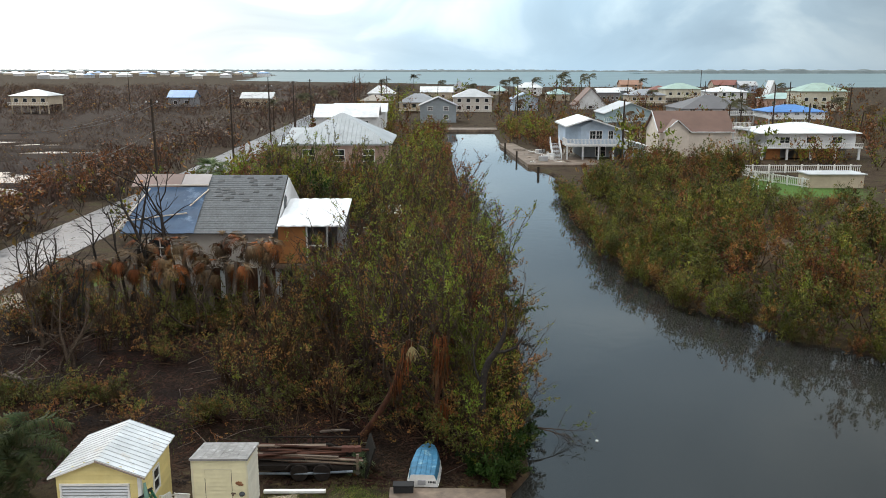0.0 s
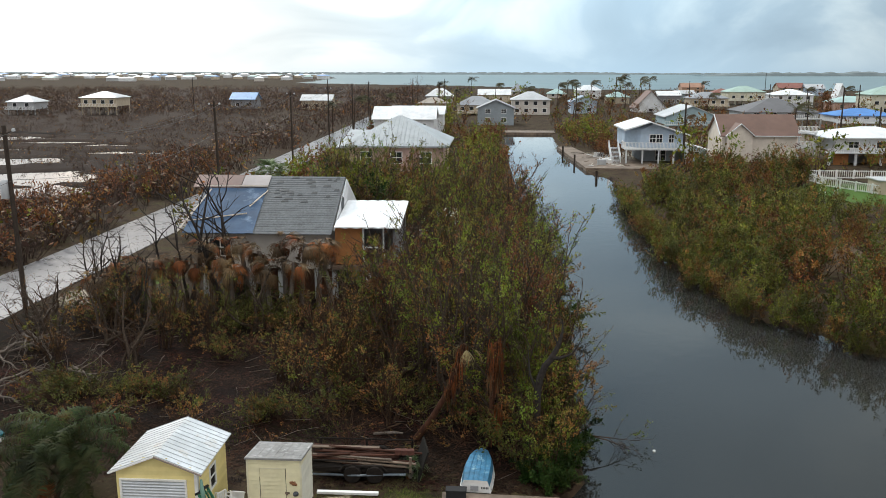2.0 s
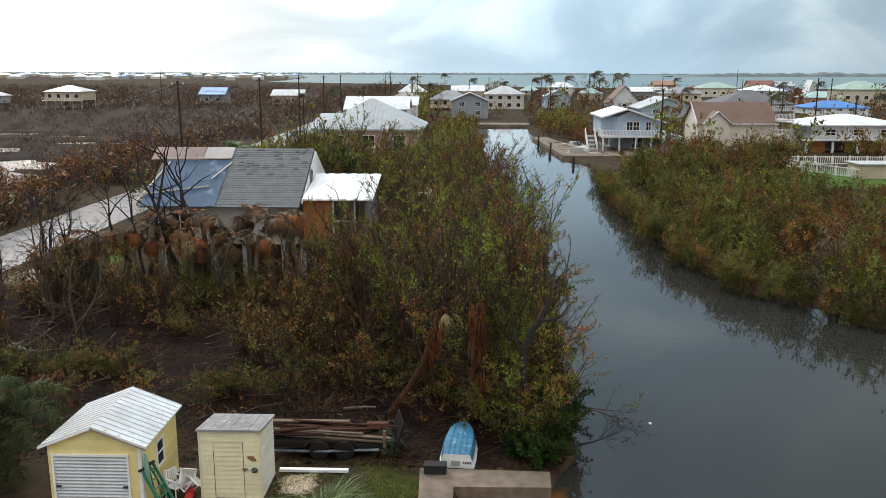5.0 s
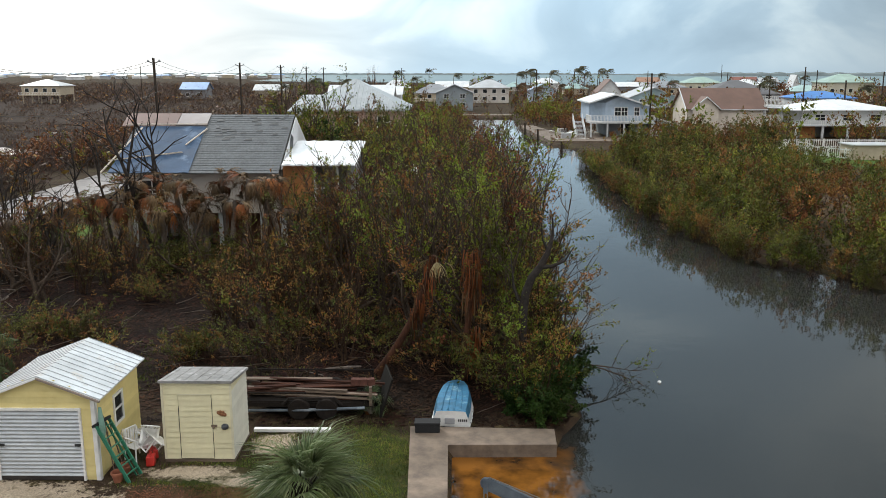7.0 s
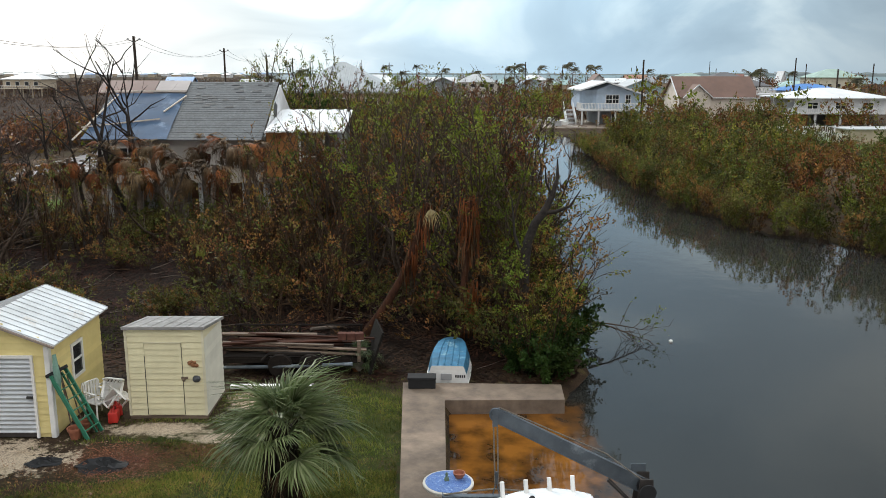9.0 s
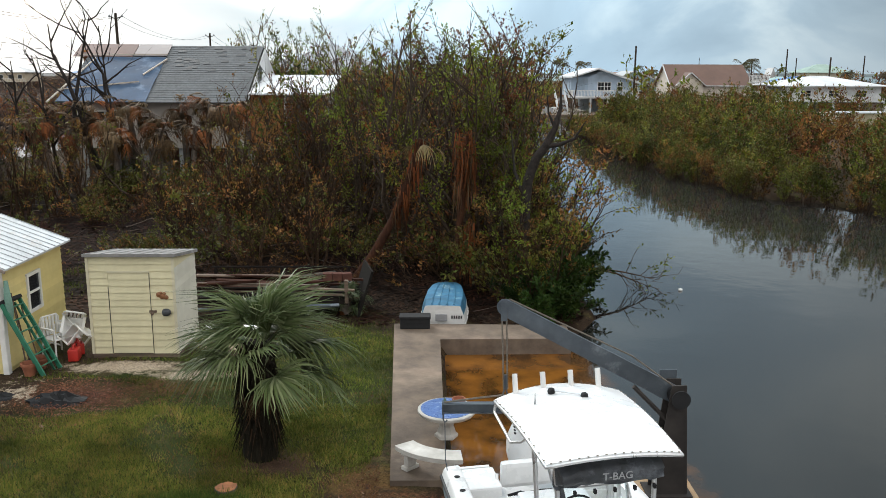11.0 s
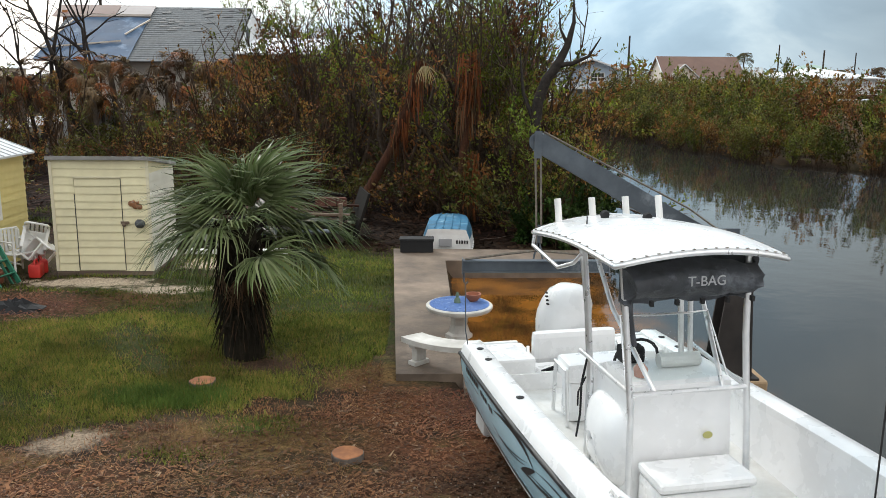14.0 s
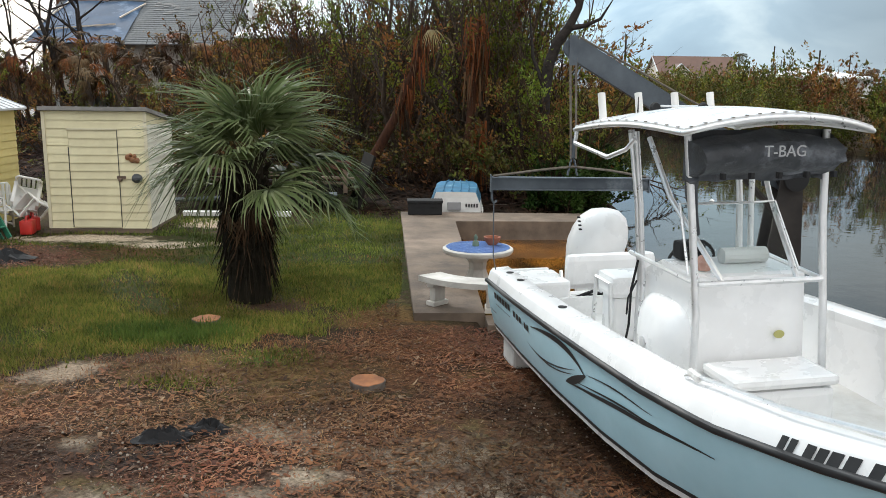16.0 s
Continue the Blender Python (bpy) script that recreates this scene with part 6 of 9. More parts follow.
solid("dock_piling", Geo().tube([(14.6, 122.5, -1.5), (14.6, 122.5, 0.9)], 0.18, 8), pole_m, "dark wooden piling in the canal", "piling", group="pilings")
landing = thing("wooden_jetty", "weathered wooden jetty with a white canopy beside the canal", "jetty", pose(-4.8, 73.2, 0))
part("deck", Geo().box(-2.6, 2.6, 0, 5, 0.45, 0.6), wood_m, landing)
part("canopy", Geo().cbox(-1.8, 1.2, 1, 5.6, 2.3, 2.42, 0.04), roof_white, landing, "white canopy")
for x, y in ((-1.7, 1.2), (1.1, 1.2), (-1.7, 5.4), (1.1, 5.4)):
    part("post", Geo().tube([(x, y, 0), (x, y, 2.32)], 0.05, 6), alu_m, landing)
part("rail", Geo().box(-2.6, 2.6, -0.05, 0.02, 1.2, 1.3).box(-2.6, -2.5, -0.04, 0.01, 0.6, 1.2).box(2.5, 2.6, -0.04, 0.01, 0.6, 1.2), white_m, landing)
carport = thing("carport", "white flat-roofed carport between the houses", "carport", pose(-11.2, 100, 0) @ pose(0, -2.5, 0))
part("roof", Geo().cbox(-2.0, 2.2, 0, 3.5, 2.3, 2.5, 0.05), roof_white, carport)
for x in (-1.8, 2.0):
    part("post", Geo().box(x - 0.07, x + 0.07, 0.1, 0.24, 0, 2.3), white_m, carport)


rr = np.random.RandomState(66)
for i in range(22):
    L = 0.8 + 1.8 * rr.rand()
    solid("broken_board", Geo().box(-L / 2, L / 2, -0.09, 0.09, -0.03, 0.03), (wood_m, white_m, wood_m, paint("pale_board", (0.42, 0.36, 0.29)))[i % 4], "broken storm-torn board on the dock", "plank", pose(14.8 + 7 * rr.rand() ** 1.5, 133 + 22 * rr.rand(), 0.32 + 0.06 * (i % 3), 0, 4 * rr.normal(), 180 * rr.rand()), "dock debris")
for i in range(7):
    solid("dock_box", Geo().cbox(-0.6, 0.6, -0.4, 0.4, 0, 0.7, 0.05), (white_m, wall_grey)[i % 2], "white storage box on the dock", "box", pose(15.2 + 6 * rr.rand(), 135 + 16 * rr.rand(), 0.28, 0, 0, 180 * rr.rand()) @ Matrix.Scale(0.7 + 0.5 * rr.rand(), 4), "dock boxes")


def picket_fence(p, q, h=1.25, n=2.4):
    p, q = Vector((*p, 0)), Vector((*q, 0))
    L = (q - p).length
    t = thing("picket_fence", "white picket fence beside a mown lawn", "fence", Matrix.Translation(p) @ pose(0, 0, 0, 0, 0, math.degrees(math.atan2(q.y - p.y, q.x - p.x))), "white fences")
    for i in range(int(L / n) + 1):
        part("post", Geo().box(i * n - 0.07, i * n + 0.07, -0.07, 0.07, 0, h + 0.1), white_m, t)
    part("rail", Geo().box(0, L, -0.03, 0.03, 0.15, 0.27), white_m, t)
    part("rail", Geo().box(0, L, -0.031, 0.031, h - 0.15, h - 0.03), white_m, t)
    slat = Geo().box(-0.04, 0.04, -0.05, -0.032, 0.1, h).mesh("slat", white_m)
    for i in range(int(L / 0.3)):
        part("slat", slat, None, t, m=pose(0.15 + i * 0.3, 0, 0))


picket_fence((43.6, 122.0), (43.7, 113.6))
picket_fence((43.7, 113.6), (47.4, 106.4))
picket_fence((43.6, 122.0), (62.0, 122.0))
pump = thing("pump_house", "low beige block hut beside the white fence", "hut", pose(47.6, 106.5, 0))
part("wall", Geo().box(0, 7, 0, 3.5, 0, 1.7), wall_tan, pump)
part("roof", Geo().cbox(-0.25, 7.25, -0.25, 3.75, 1.7, 1.85, 0.03), roof_pale, pump)
gate = thing("swing_frame", "white tubular swing frame on the lawn", "swing", pose(40.5, 105.5, 0))
part("frame", Geo().tube([(-0.6, 0, 0), (0, 0.4, 2.2), (0.5, 0.8, 0)], 0.05, 6).tube([(1.2, 0, 0), (1.6, 0.4, 2.0), (2.0, 0.8, 0)], 0.05, 6).tube([(0, 0.4, 2.2), (1.6, 0.4, 2.0)], 0.05, 6), white_m, gate)
part("mound", Geo().grid([[(r * (1 + 0.22 * math.sin(3 * a + r) + 0.12 * math.sin(7 * a)) * math.cos(a), r * 0.8 * (1 + 0.2 * math.sin(2 * a + 1)) * math.sin(a), z * (1 + 0.15 * math.sin(5 * a + z))) for a in np.linspace(0, 2 * math.pi, 25)[:-1]] for r, z in ((2.3, 0), (1.9, 0.6), (1.2, 1.15), (0.6, 1.5), (0.05, 1.6))], True), paint("dry_soil", (0.17, 0.125, 0.085), 0.95, 3), thing("soil_mound", "mound of pale soil and dead branches in the mangroves", "mound", pose(27, 66, 0)), smooth=60)


def utility_pole(x, y, h=11.8, arms=True, lean=0.0):
    t = thing("utility_pole", "dark creosoted utility pole with small insulators", "pole", pose(x, y, 0, 0, lean, 0), "utility poles")
    part("pole", Geo().tube([(0, 0, -0.3), (0, 0, h)], [0.17, 0.13], 10), pole_m, t)
    if arms:
        part("bracket", Geo().tube([(-0.05, 0, h - 0.55), (-0.55, 0, h - 0.35)], 0.05, 6).tube([(0.05, 0, h - 0.55), (0.55, 0, h - 0.35)], 0.05, 6), pole_m, t)
        for s in (-0.6, 0.6):
            part("insulator", Geo().lathe([(0.09, -0.1), (0.13, 0), (0.08, 0.14)], 8, pose(s, 0, h - 0.32)), wall_grey, t)
    return t


POLES = [(-30.6, 8.5, 0), (-30.6, 51.0, -0.8), (-31.6, 93.5, -0.6), (-33.4, 136.0, 0), (-35.6, 178.0, 0), (-37.6, 220.0, 0), (-39.6, 262, 0)]
for x, y, ln in POLES:
    utility_pole(x, y, 11.8, True, ln)
box_ = thing("transformer", "grey transformer can on the roadside pole", "transformer", pose(-31.1, 51.0, 0))
part("can", Geo().lathe([(0.02, 7.2), (0.26, 7.22), (0.28, 7.4), (0.28, 8.2), (0.2, 8.35), (0.03, 8.4)], 12), wall_grey, box_, smooth=50)
for k in range(len(POLES) - 1):
    (xa, ya, _), (xb, yb, _) = POLES[k], POLES[k + 1]
    for off, za in ((-0.6, 11.45), (0.6, 11.45), (0.15, 8.4)):
        pts = [(xa + (xb - xa) * i / 12 + off, ya + (yb - ya) * i / 12, za - 1.3 * 4 * (i / 12) * (1 - i / 12)) for i in range(13)]
        solid("power_line", Geo().tube(pts, 0.018, 4), rubber_m, "thin sagging power line along the road", "cable", group="power lines")
for x, y, h in ((29.5, 134.5, 10.2), (66, 150, 9), (75.5, 190, 11.5), (70, 195, 9.5), (76, 340, 11), (104, 330, 10), (100, 205, 10.5), (108, 260, 11), (21.5, 230, 11), (60, 430, 12), (130, 420, 14), (94, 140, 9),
                (-60, 300, 12), (-120, 330, 13), (-20, 330, 12)):
    utility_pole(x, y, h, False)

# ---- yard: slab, slip, seawall ----
solid("concrete_slab", Geo().slab([(-1.72, 20.2), (-0.86, 20.2), (-0.86, 27.05), (2.2, 27.1), (2.25, 28.15), (-1.98, 28.3)], -1.2, 0.11), concrete_m, "stained concrete slab round the boat slip", "slab", kind="structure")
solid("seawall", Geo().box(-0.86, 2.0, 19.75, 20.18, -1.2, 0.09).box(2.0, 2.6, 19.0, 20.15, -1.2, 0.1).box(1.95, 2.3, -30, 19.0, -1.2, 0.05), concrete_m, "concrete seawall along the canal", "seawall", kind="structure")
solid("pedestal", Geo().cbox(1.72, 2.58, 18.92, 19.72, -0.6, 0.48, 0.03), mat("stained_concrete", (0.42, 0.29, 0.17), (0.30, 0.19, 0.10), 2.5, 0.85, stain=0.6, where="pos"), "rust-stained concrete pedestal of the boat hoist", "pedestal")


def siding(parent, x0, x1, z0, z1, y, m, material, skip=(), top=None, step=0.155):
    """Lapped boards on a wall that faces -y in the frame m; skip: (x0, x1, z0, z1) openings; top: height limit at x."""
    n = int((z1 - z0) / step + 0.5)
    step = (z1 - z0) / n
    for i in range(n):
        za, zb = z0 + i * step, z0 + (i + 1) * step
        runs = [(x0, x1)]
        for a, b, c, d in skip:
            if c < (za + zb) / 2 < d:
                runs = [r for s in runs for r in ((s[0], min(s[1], a)), (max(s[0], b), s[1])) if r[1] - r[0] > 0.02]
        for a, b in runs:
            if top:
                lim = top((za + zb) / 2)
                a, b = max(a, lim[0]), min(b, lim[1])
                if b - a < 0.05:
                    continue
            g = Geo().add([(a, y - 0.022, za), (b, y - 0.022, za), (b, y - 0.006, zb - 0.004), (a, y - 0.006, zb - 0.004), (a, y, za), (b, y, za), (b, y, zb - 0.004), (a, y, zb - 0.004)],
                          [(0, 1, 2, 3), (4, 5, 1, 0), (7, 4, 0, 3), (5, 6, 2, 1), (6, 7, 3, 2)])
            part("board", g, material, parent, m=m)


# tool shed
shed = thing("tool_shed", "small pale yellow board shed with a grey flat roof", "shed", pose(-7.58, 26.2, 0))
W2, D2 = 0.92, 1.66
part("wall", Geo().add([(-W2, 0, 0.08), (W2, 0, 0.08), (W2, D2, 0.08), (-W2, D2, 0.08), (-W2, 0, 2.26), (W2, 0, 2.26), (W2, D2, 2.0), (-W2, D2, 2.0)], [(3, 2, 1, 0), (0, 1, 5, 4), (1, 2, 6, 5), (2, 3, 7, 6), (3, 0, 4, 7), (4, 5, 6, 7)]), yellow_m, shed)
part("roof", Geo().add([(-W2 - 0.06, -0.1, 2.27), (W2 + 0.06, -0.1, 2.27), (W2 + 0.06, D2 + 0.08, 2.0), (-W2 - 0.06, D2 + 0.08, 2.0), (-W2 - 0.06, -0.1, 2.34), (W2 + 0.06, -0.1, 2.34), (W2 + 0.06, D2 + 0.08, 2.07), (-W2 - 0.06, D2 + 0.08, 2.07)],
                       [(3, 2, 1, 0), (0, 1, 5, 4), (1, 2, 6, 5), (2, 3, 7, 6), (3, 0, 4, 7), (4, 5, 6, 7)]), shedroof_m, shed, "grey weathered roll roofing")
for i in range(7):
    x = -W2 + 0.05 + 1.82 * i / 6.3
    part("roof_seam", batten((x, -0.1, 2.346), (x, D2 + 0.06, 2.078), 0.008), shedroof_m, shed)
part("sill", Geo().box(-W2 - 0.01, W2 + 0.01, -0.03, 0.0, -0.02, 0.08).box(W2, W2 + 0.03, -0.02, D2, -0.02, 0.08), wood_m, shed)
for x in (-W2, W2):
    part("corner_trim", Geo().box(x - 0.03, x + 0.03, -0.035, -0.023, 0.08, 2.25), paint("cream_trim", (0.72, 0.66, 0.48)), shed)
siding(shed, -W2 + 0.03, W2 - 0.03, 0.08, 2.25, 0, None, yellow_m, [(-0.5, 0.40, 0.08, 1.92)])
sdoor = part("door", Geo().box(-0.49, 0.39, -0.012, -0.002, 0.1, 1.91), yellow_m, shed, "board door in the shed's own yellow")
siding(sdoor, -0.49, 0.39, 0.1, 1.91, -0.006, None, yellow_m)
part("door_gap", Geo().box(0.392, 0.404, -0.028, -0.02, 0.1, 1.91), rubber_m, sdoor)
part("door_gap", Geo().box(-0.506, -0.492, -0.028, -0.02, 0.1, 1.6), rubber_m, sdoor)
part("door_head", Geo().box(-0.5, 0.41, -0.036, -0.024, 1.915, 1.945), paint("cream_trim", (0.72, 0.66, 0.48)), sdoor)
part("hasp", Geo().box(0.36, 0.52, -0.05, -0.026, 1.02, 1.07).lathe([(0.035, 0), (0.04, 0.02), (0.02, 0.05)], 8, pose(0.42, -0.03, 1.0, 90)), wood_m, sdoor, "rusty hasp")
siding(shed, -D2 / 2 + 0.02, D2 / 2 - 0.02, 0.08, 2.0, 0, pose(W2, D2 / 2, 0, 0, 0, 90), mat("white_side_boards", (0.70, 0.68, 0.58), (0.62, 0.60, 0.50), 3, 0.6, stain=0.3, vary=0.05), step=0.155)
gecko_m = mat("wall_ornament_brown", (0.30, 0.13, 0.05), (0.18, 0.07, 0.03), 20, 0.6, wear=(0.5, 0.35, 0.2))
for k, (x, z, r) in enumerate(((0.58, 1.42, 0.06), (0.66, 1.38, 0.07), (0.74, 1.36, 0.055), (0.70, 1.44, 0.04), (0.63, 1.46, 0.035))):
    part("ornament", Geo().lathe([(0.01, 0.03), (r * 0.7, 0.02), (r, 0), (r * 0.6, -0.02)], 9, pose(x, -0.03, z, 90)), gecko_m, shed, "brown wall ornament")
part("wall_lamp", Geo().lathe([(0.02, 0.09), (0.06, 0.07), (0.085, 0.02), (0.085, -0.05), (0.05, -0.09)], 10, pose(0.74, -0.06, 1.03, 0, 90, 0)), canvas_m, shed, "dark wall lamp")

# garage shed with a roller door
gar = thing("garage_shed", "yellow board garage with a ribbed white metal roof and roller door", "shed", pose(-11.22, 25.12, 0))
GW, GD = 1.36, 2.9


def gable_limit(z):
    h = max(0.0, (2.83 - z) / 0.6) * 1.5
    return (-min(GW, h), min(GW, h)) if z > 2.2 else (-GW, GW)


part("wall", Geo().add([(-GW, 0, 0), (GW, 0, 0), (GW, GD, 0), (-GW, GD, 0), (-GW, 0, 2.22), (GW, 0, 2.22), (GW, GD, 2.22), (-GW, GD, 2.22), (0, 0, 2.76), (0, GD, 2.76)], [(3, 2, 1, 0), (0, 1, 5, 8, 4), (2, 3, 7, 9, 6), (1, 2, 6, 5), (3, 0, 4, 7)]), yellow2_m, gar)
siding(gar, -GW + 0.02, GW - 0.02, 0.1, 2.74, 0, None, yellow2_m, [(-1.2, 0.98, 0, 1.95)], gable_limit)
siding(gar, -GD / 2 + 0.02, GD / 2 - 0.02, 0.1, 2.2, 0, pose(GW, GD / 2, 0, 0, 0, 90), yellow2_m, [(-0.37, 0.27, 0.98, 1.86)])
part("corner_trim", Geo().box(GW - 0.08, GW + 0.03, -0.04, -0.024, 0, 2.2).box(GW + 0.024, GW + 0.04, -0.04, 0.08, 0, 2.2), white_m, gar)
for s in (-1, 1):
    rib = Geo().add([(0, -0.12, 2.86), (s * 1.56, -0.12, 2.25), (s * 1.56, GD + 0.14, 2.25), (0, GD + 0.14, 2.86), (0, -0.12, 2.82), (s * 1.56, -0.12, 2.21), (s * 1.56, GD + 0.14, 2.21), (0, GD + 0.14, 2.82)],
                    [(0, 3, 2, 1), (4, 5, 6, 7), (0, 1, 5, 4), (1, 2, 6, 5), (2, 3, 7, 6)])
    part("roof", rib, roofmetal_m, gar, "white ribbed metal roof")
    for i in range(13):
        y = -0.1 + (GD + 0.22) * i / 12
        part("roof_rib", batten((0, y, 2.867), (s * 1.56, y, 2.257), 0.014), mat("rib_metal", (0.50, 0.51, 0.52), None, 5, 0.4, metal=0.3) if i == 0 and s == -1 else bpy.data.materials["rib_metal"], gar)
    part("fascia", batten((0, -0.13, 2.82), (s * 1.57, -0.13, 2.2), 0.035), paint("brown_fascia", (0.30, 0.24, 0.20)) if s > 0 else white_m, gar)
rdoor = part("roller_door", Geo().grid([[(x, -0.03 - 0.022 * math.sin(z * 2 * math.pi / 0.105), z) for x in (-1.18, 0.96)] for z in np.linspace(0.12, 1.93, 120)]), doormetal_m, gar, "grey corrugated roller door", 60)
part("door_frame", Geo().box(-1.24, -1.18, -0.07, 0, 0, 1.99).box(0.96, 1.02, -0.07, 0, 0, 1.99).box(-1.18, 0.96, -0.07, 0, 1.93, 1.99), white_m, rdoor)
part("bottom_bar", Geo().box(-1.18, 0.96, -0.06, -0.005, 0.02, 0.12), darksteel_m, rdoor)
for x in (-1.08, 0.88):
    part("latch", Geo().box(x - 0.07, x + 0.07, -0.09, -0.05, 0.96, 1.02), rubber_m, rdoor)
gm = pose(GW, GD / 2, 0, 0, 0, 90)
gwin = part("window", Geo().box(-0.37, -0.30, -0.05, 0, 0.98, 1.86).box(0.20, 0.27, -0.05, 0, 0.98, 1.86).box(-0.30, 0.20, -0.05, 0, 1.79, 1.86).box(-0.30, 0.20, -0.05, 0, 0.98, 1.05).box(-0.30, 0.20, -0.04, 0, 1.40, 1.45), white_m, gar, m=gm)
part("pane", Geo().box(-0.30, 0.20, -0.02, 0, 1.05, 1.40).box(-0.30, 0.20, -0.02, 0, 1.45, 1.79), pane_m, gwin)

# things that lean by the garage
lad = thing("stepladder", "green fibreglass stepladder folded against the garage wall", "ladder", Matrix.Translation((-8.95, 25.12, 0.04)) @ pose(0, 0, 0, 0, 0, 78) @ pose(0, 0, 0, -29, 0, 0))
for x in (-0.26, 0.26):
    part("rail", Geo().cbox(x - 0.018, x + 0.018, -0.045, 0.045, 0, 1.72, 0.006), fibgreen_m, lad)
for x in (-0.2, 0.2):
    part("back_rail", Geo().cbox(x - 0.015, x + 0.015, 0.07, 0.12, 0.02, 1.66, 0.006), fibgreen_m, lad)
for i in range(6):
    part("step", Geo().cbox(-0.25, 0.25, -0.05, 0.05, 0.2 + 0.27 * i, 0.225 + 0.27 * i, 0.004), fibgreen_m, lad)
part("top_cap", Geo().cbox(-0.28, 0.28, -0.09, 0.13, 1.68, 1.76, 0.02), black_m, lad, "black top cap")
for k, (x, y, tilt_, h_) in enumerate(((-9.62, 25.5, 9, 1.5), (-9.55, 25.75, 12, 1.3), (-9.6, 25.3, 6, 1.7))):
    tool = thing("garden_tool", "long-handled garden tool leaning on the garage wall", "tool", pose(x + 0.05, y, 0, 0, -tilt_, 0), "garden tools")
    part("handle", Geo().tube([(0, 0, 0.15), (0, 0, h_)], 0.016, 6), wood_m, tool)
    part("head", Geo().cbox(-0.02, 0.02, -0.1, 0.1, 0, 0.2, 0.008), darksteel_m, tool)
hose = thing("garden_net", "pale green net bundle hung on the garage corner", "net", pose(-9.72, 25.12, 0))
part("bundle", Geo().tube([(0, 0, 2.0), (0.03, -0.05, 1.7), (0.05, -0.04, 1.4), (0.03, 0.0, 1.05)], [0.04, 0.07, 0.08, 0.03], 8), paint("net_green", (0.20, 0.34, 0.28), 0.9, 30), hose, smooth=60)
for x, y, s in ((-9.35, 24.98, 1.0), (-9.3, 25.4, 0.85), (-9.42, 25.62, 0.7)):
    solid("flower_pot", Geo().lathe([(0.10 * s, 0), (0.15 * s, 0.22 * s), (0.17 * s, 0.22 * s), (0.17 * s, 0.28 * s), (0.145 * s, 0.28 * s), (0.12 * s, 0.1 * s), (0.02, 0.09 * s)], 16, cap=False), terracotta_m,
          "terracotta flower pot beside the garage", "pot", pose(x, y, 0.02), "flower pots", smooth=50)


def plastic_chair():
    t = thing("plastic_chair", "white moulded plastic garden chair thrown on the heap", "chair", None, "plastic chairs")
    part("seat", Geo().sheet([[(x, y, 0.42 - 0.02 * math.cos(y * 5)) for x in (-0.23, -0.1, 0.1, 0.23)] for y in (-0.22, 0, 0.22)], 0.02), white_m, t)
    back = part("backrest", Geo().tube([(-0.215, 0.23, 0.42), (-0.215, 0.235, 0.8), (-0.18, 0.24, 0.86), (0.18, 0.24, 0.86), (0.215, 0.235, 0.8), (0.215, 0.23, 0.42)], 0.022, 6), white_m, t)
    for i in range(5):
        x = -0.16 + 0.08 * i
        part("slat", Geo().box(x - 0.025, x + 0.025, 0.22, 0.24, 0.43, 0.85), white_m, back)
    for x in (-0.21, 0.21):
        for y in (-0.2, 0.2):
            part("leg", Geo().tube([(x, y, 0.42), (x * 1.15, y * 1.15, 0)], 0.022, 6), white_m, t)
        part("armrest", Geo().cbox(x - 0.03, x + 0.03, -0.2, 0.24, 0.62, 0.645, 0.008).box(x - 0.02, x + 0.02, -0.2, -0.17, 0.42, 0.62), white_m, t)
    return t


ch = plastic_chair()
for k, m_ in enumerate((pose(-9.32, 26.3, 0.02, 0, 0, 60), pose(-9.2, 26.75, 0.42, 62, 14, 20), pose(-9.42, 26.95, 0.3, -70, 25, 130), pose(-9.3, 26.6, 0.62, 118, 30, 70))):
    if k:
        copy_thing(ch, m_)
    else:
        ch.matrix_basis = m_
for x, y, r in ((-8.86, 26.02, 10), (-8.95, 26.42, 35)):
    can = thing("fuel_can", "red plastic fuel can beside the shed", "fuel can", pose(x, y, 0, 0, 0, r), "fuel cans")
    part("body", Geo().cbox(-0.11, 0.11, -0.16, 0.16, 0, 0.26, 0.03), red_m, can, smooth=40)
    part("handle", Geo().tube([(0, -0.1, 0.26), (0, -0.08, 0.33), (0, 0.08, 0.33), (0, 0.12, 0.26)], 0.018, 6), red_m, can)
    part("cap", Geo().lathe([(0.03, 0.26), (0.03, 0.31), (0.01, 0.32)], 8, pose(0, 0.14, 0)), black_m, can)

# loose rubbish on the ground
solid("white_plank", Geo().cbox(-6.55, -4.3, 28.0, 28.16, 0.03, 0.13, 0.01), white_m, "long white board lying in the grass", "plank")


def crumple(name, x, y, rx, ry, h, material, label, category, seed):
    rnd = np.random.RandomState(seed)
    n, k = 18, 7
    rows = [[(x, y, h * 0.6)] * n]
    for j in range(1, k):
        rows.append([(x + rx * j / (k - 1) * math.cos(2 * math.pi * i / n) * (0.8 + 0.4 * rnd.rand()), y + ry * j / (k - 1) * math.sin(2 * math.pi * i / n) * (0.8 + 0.4 * rnd.rand()),
                      h * (1 - j / (k - 1)) ** 0.7 * (0.25 + 1.1 * rnd.rand()) + 0.012) for i in range(n)])
    solid(name, Geo().grid(rows, True), material, label, category)


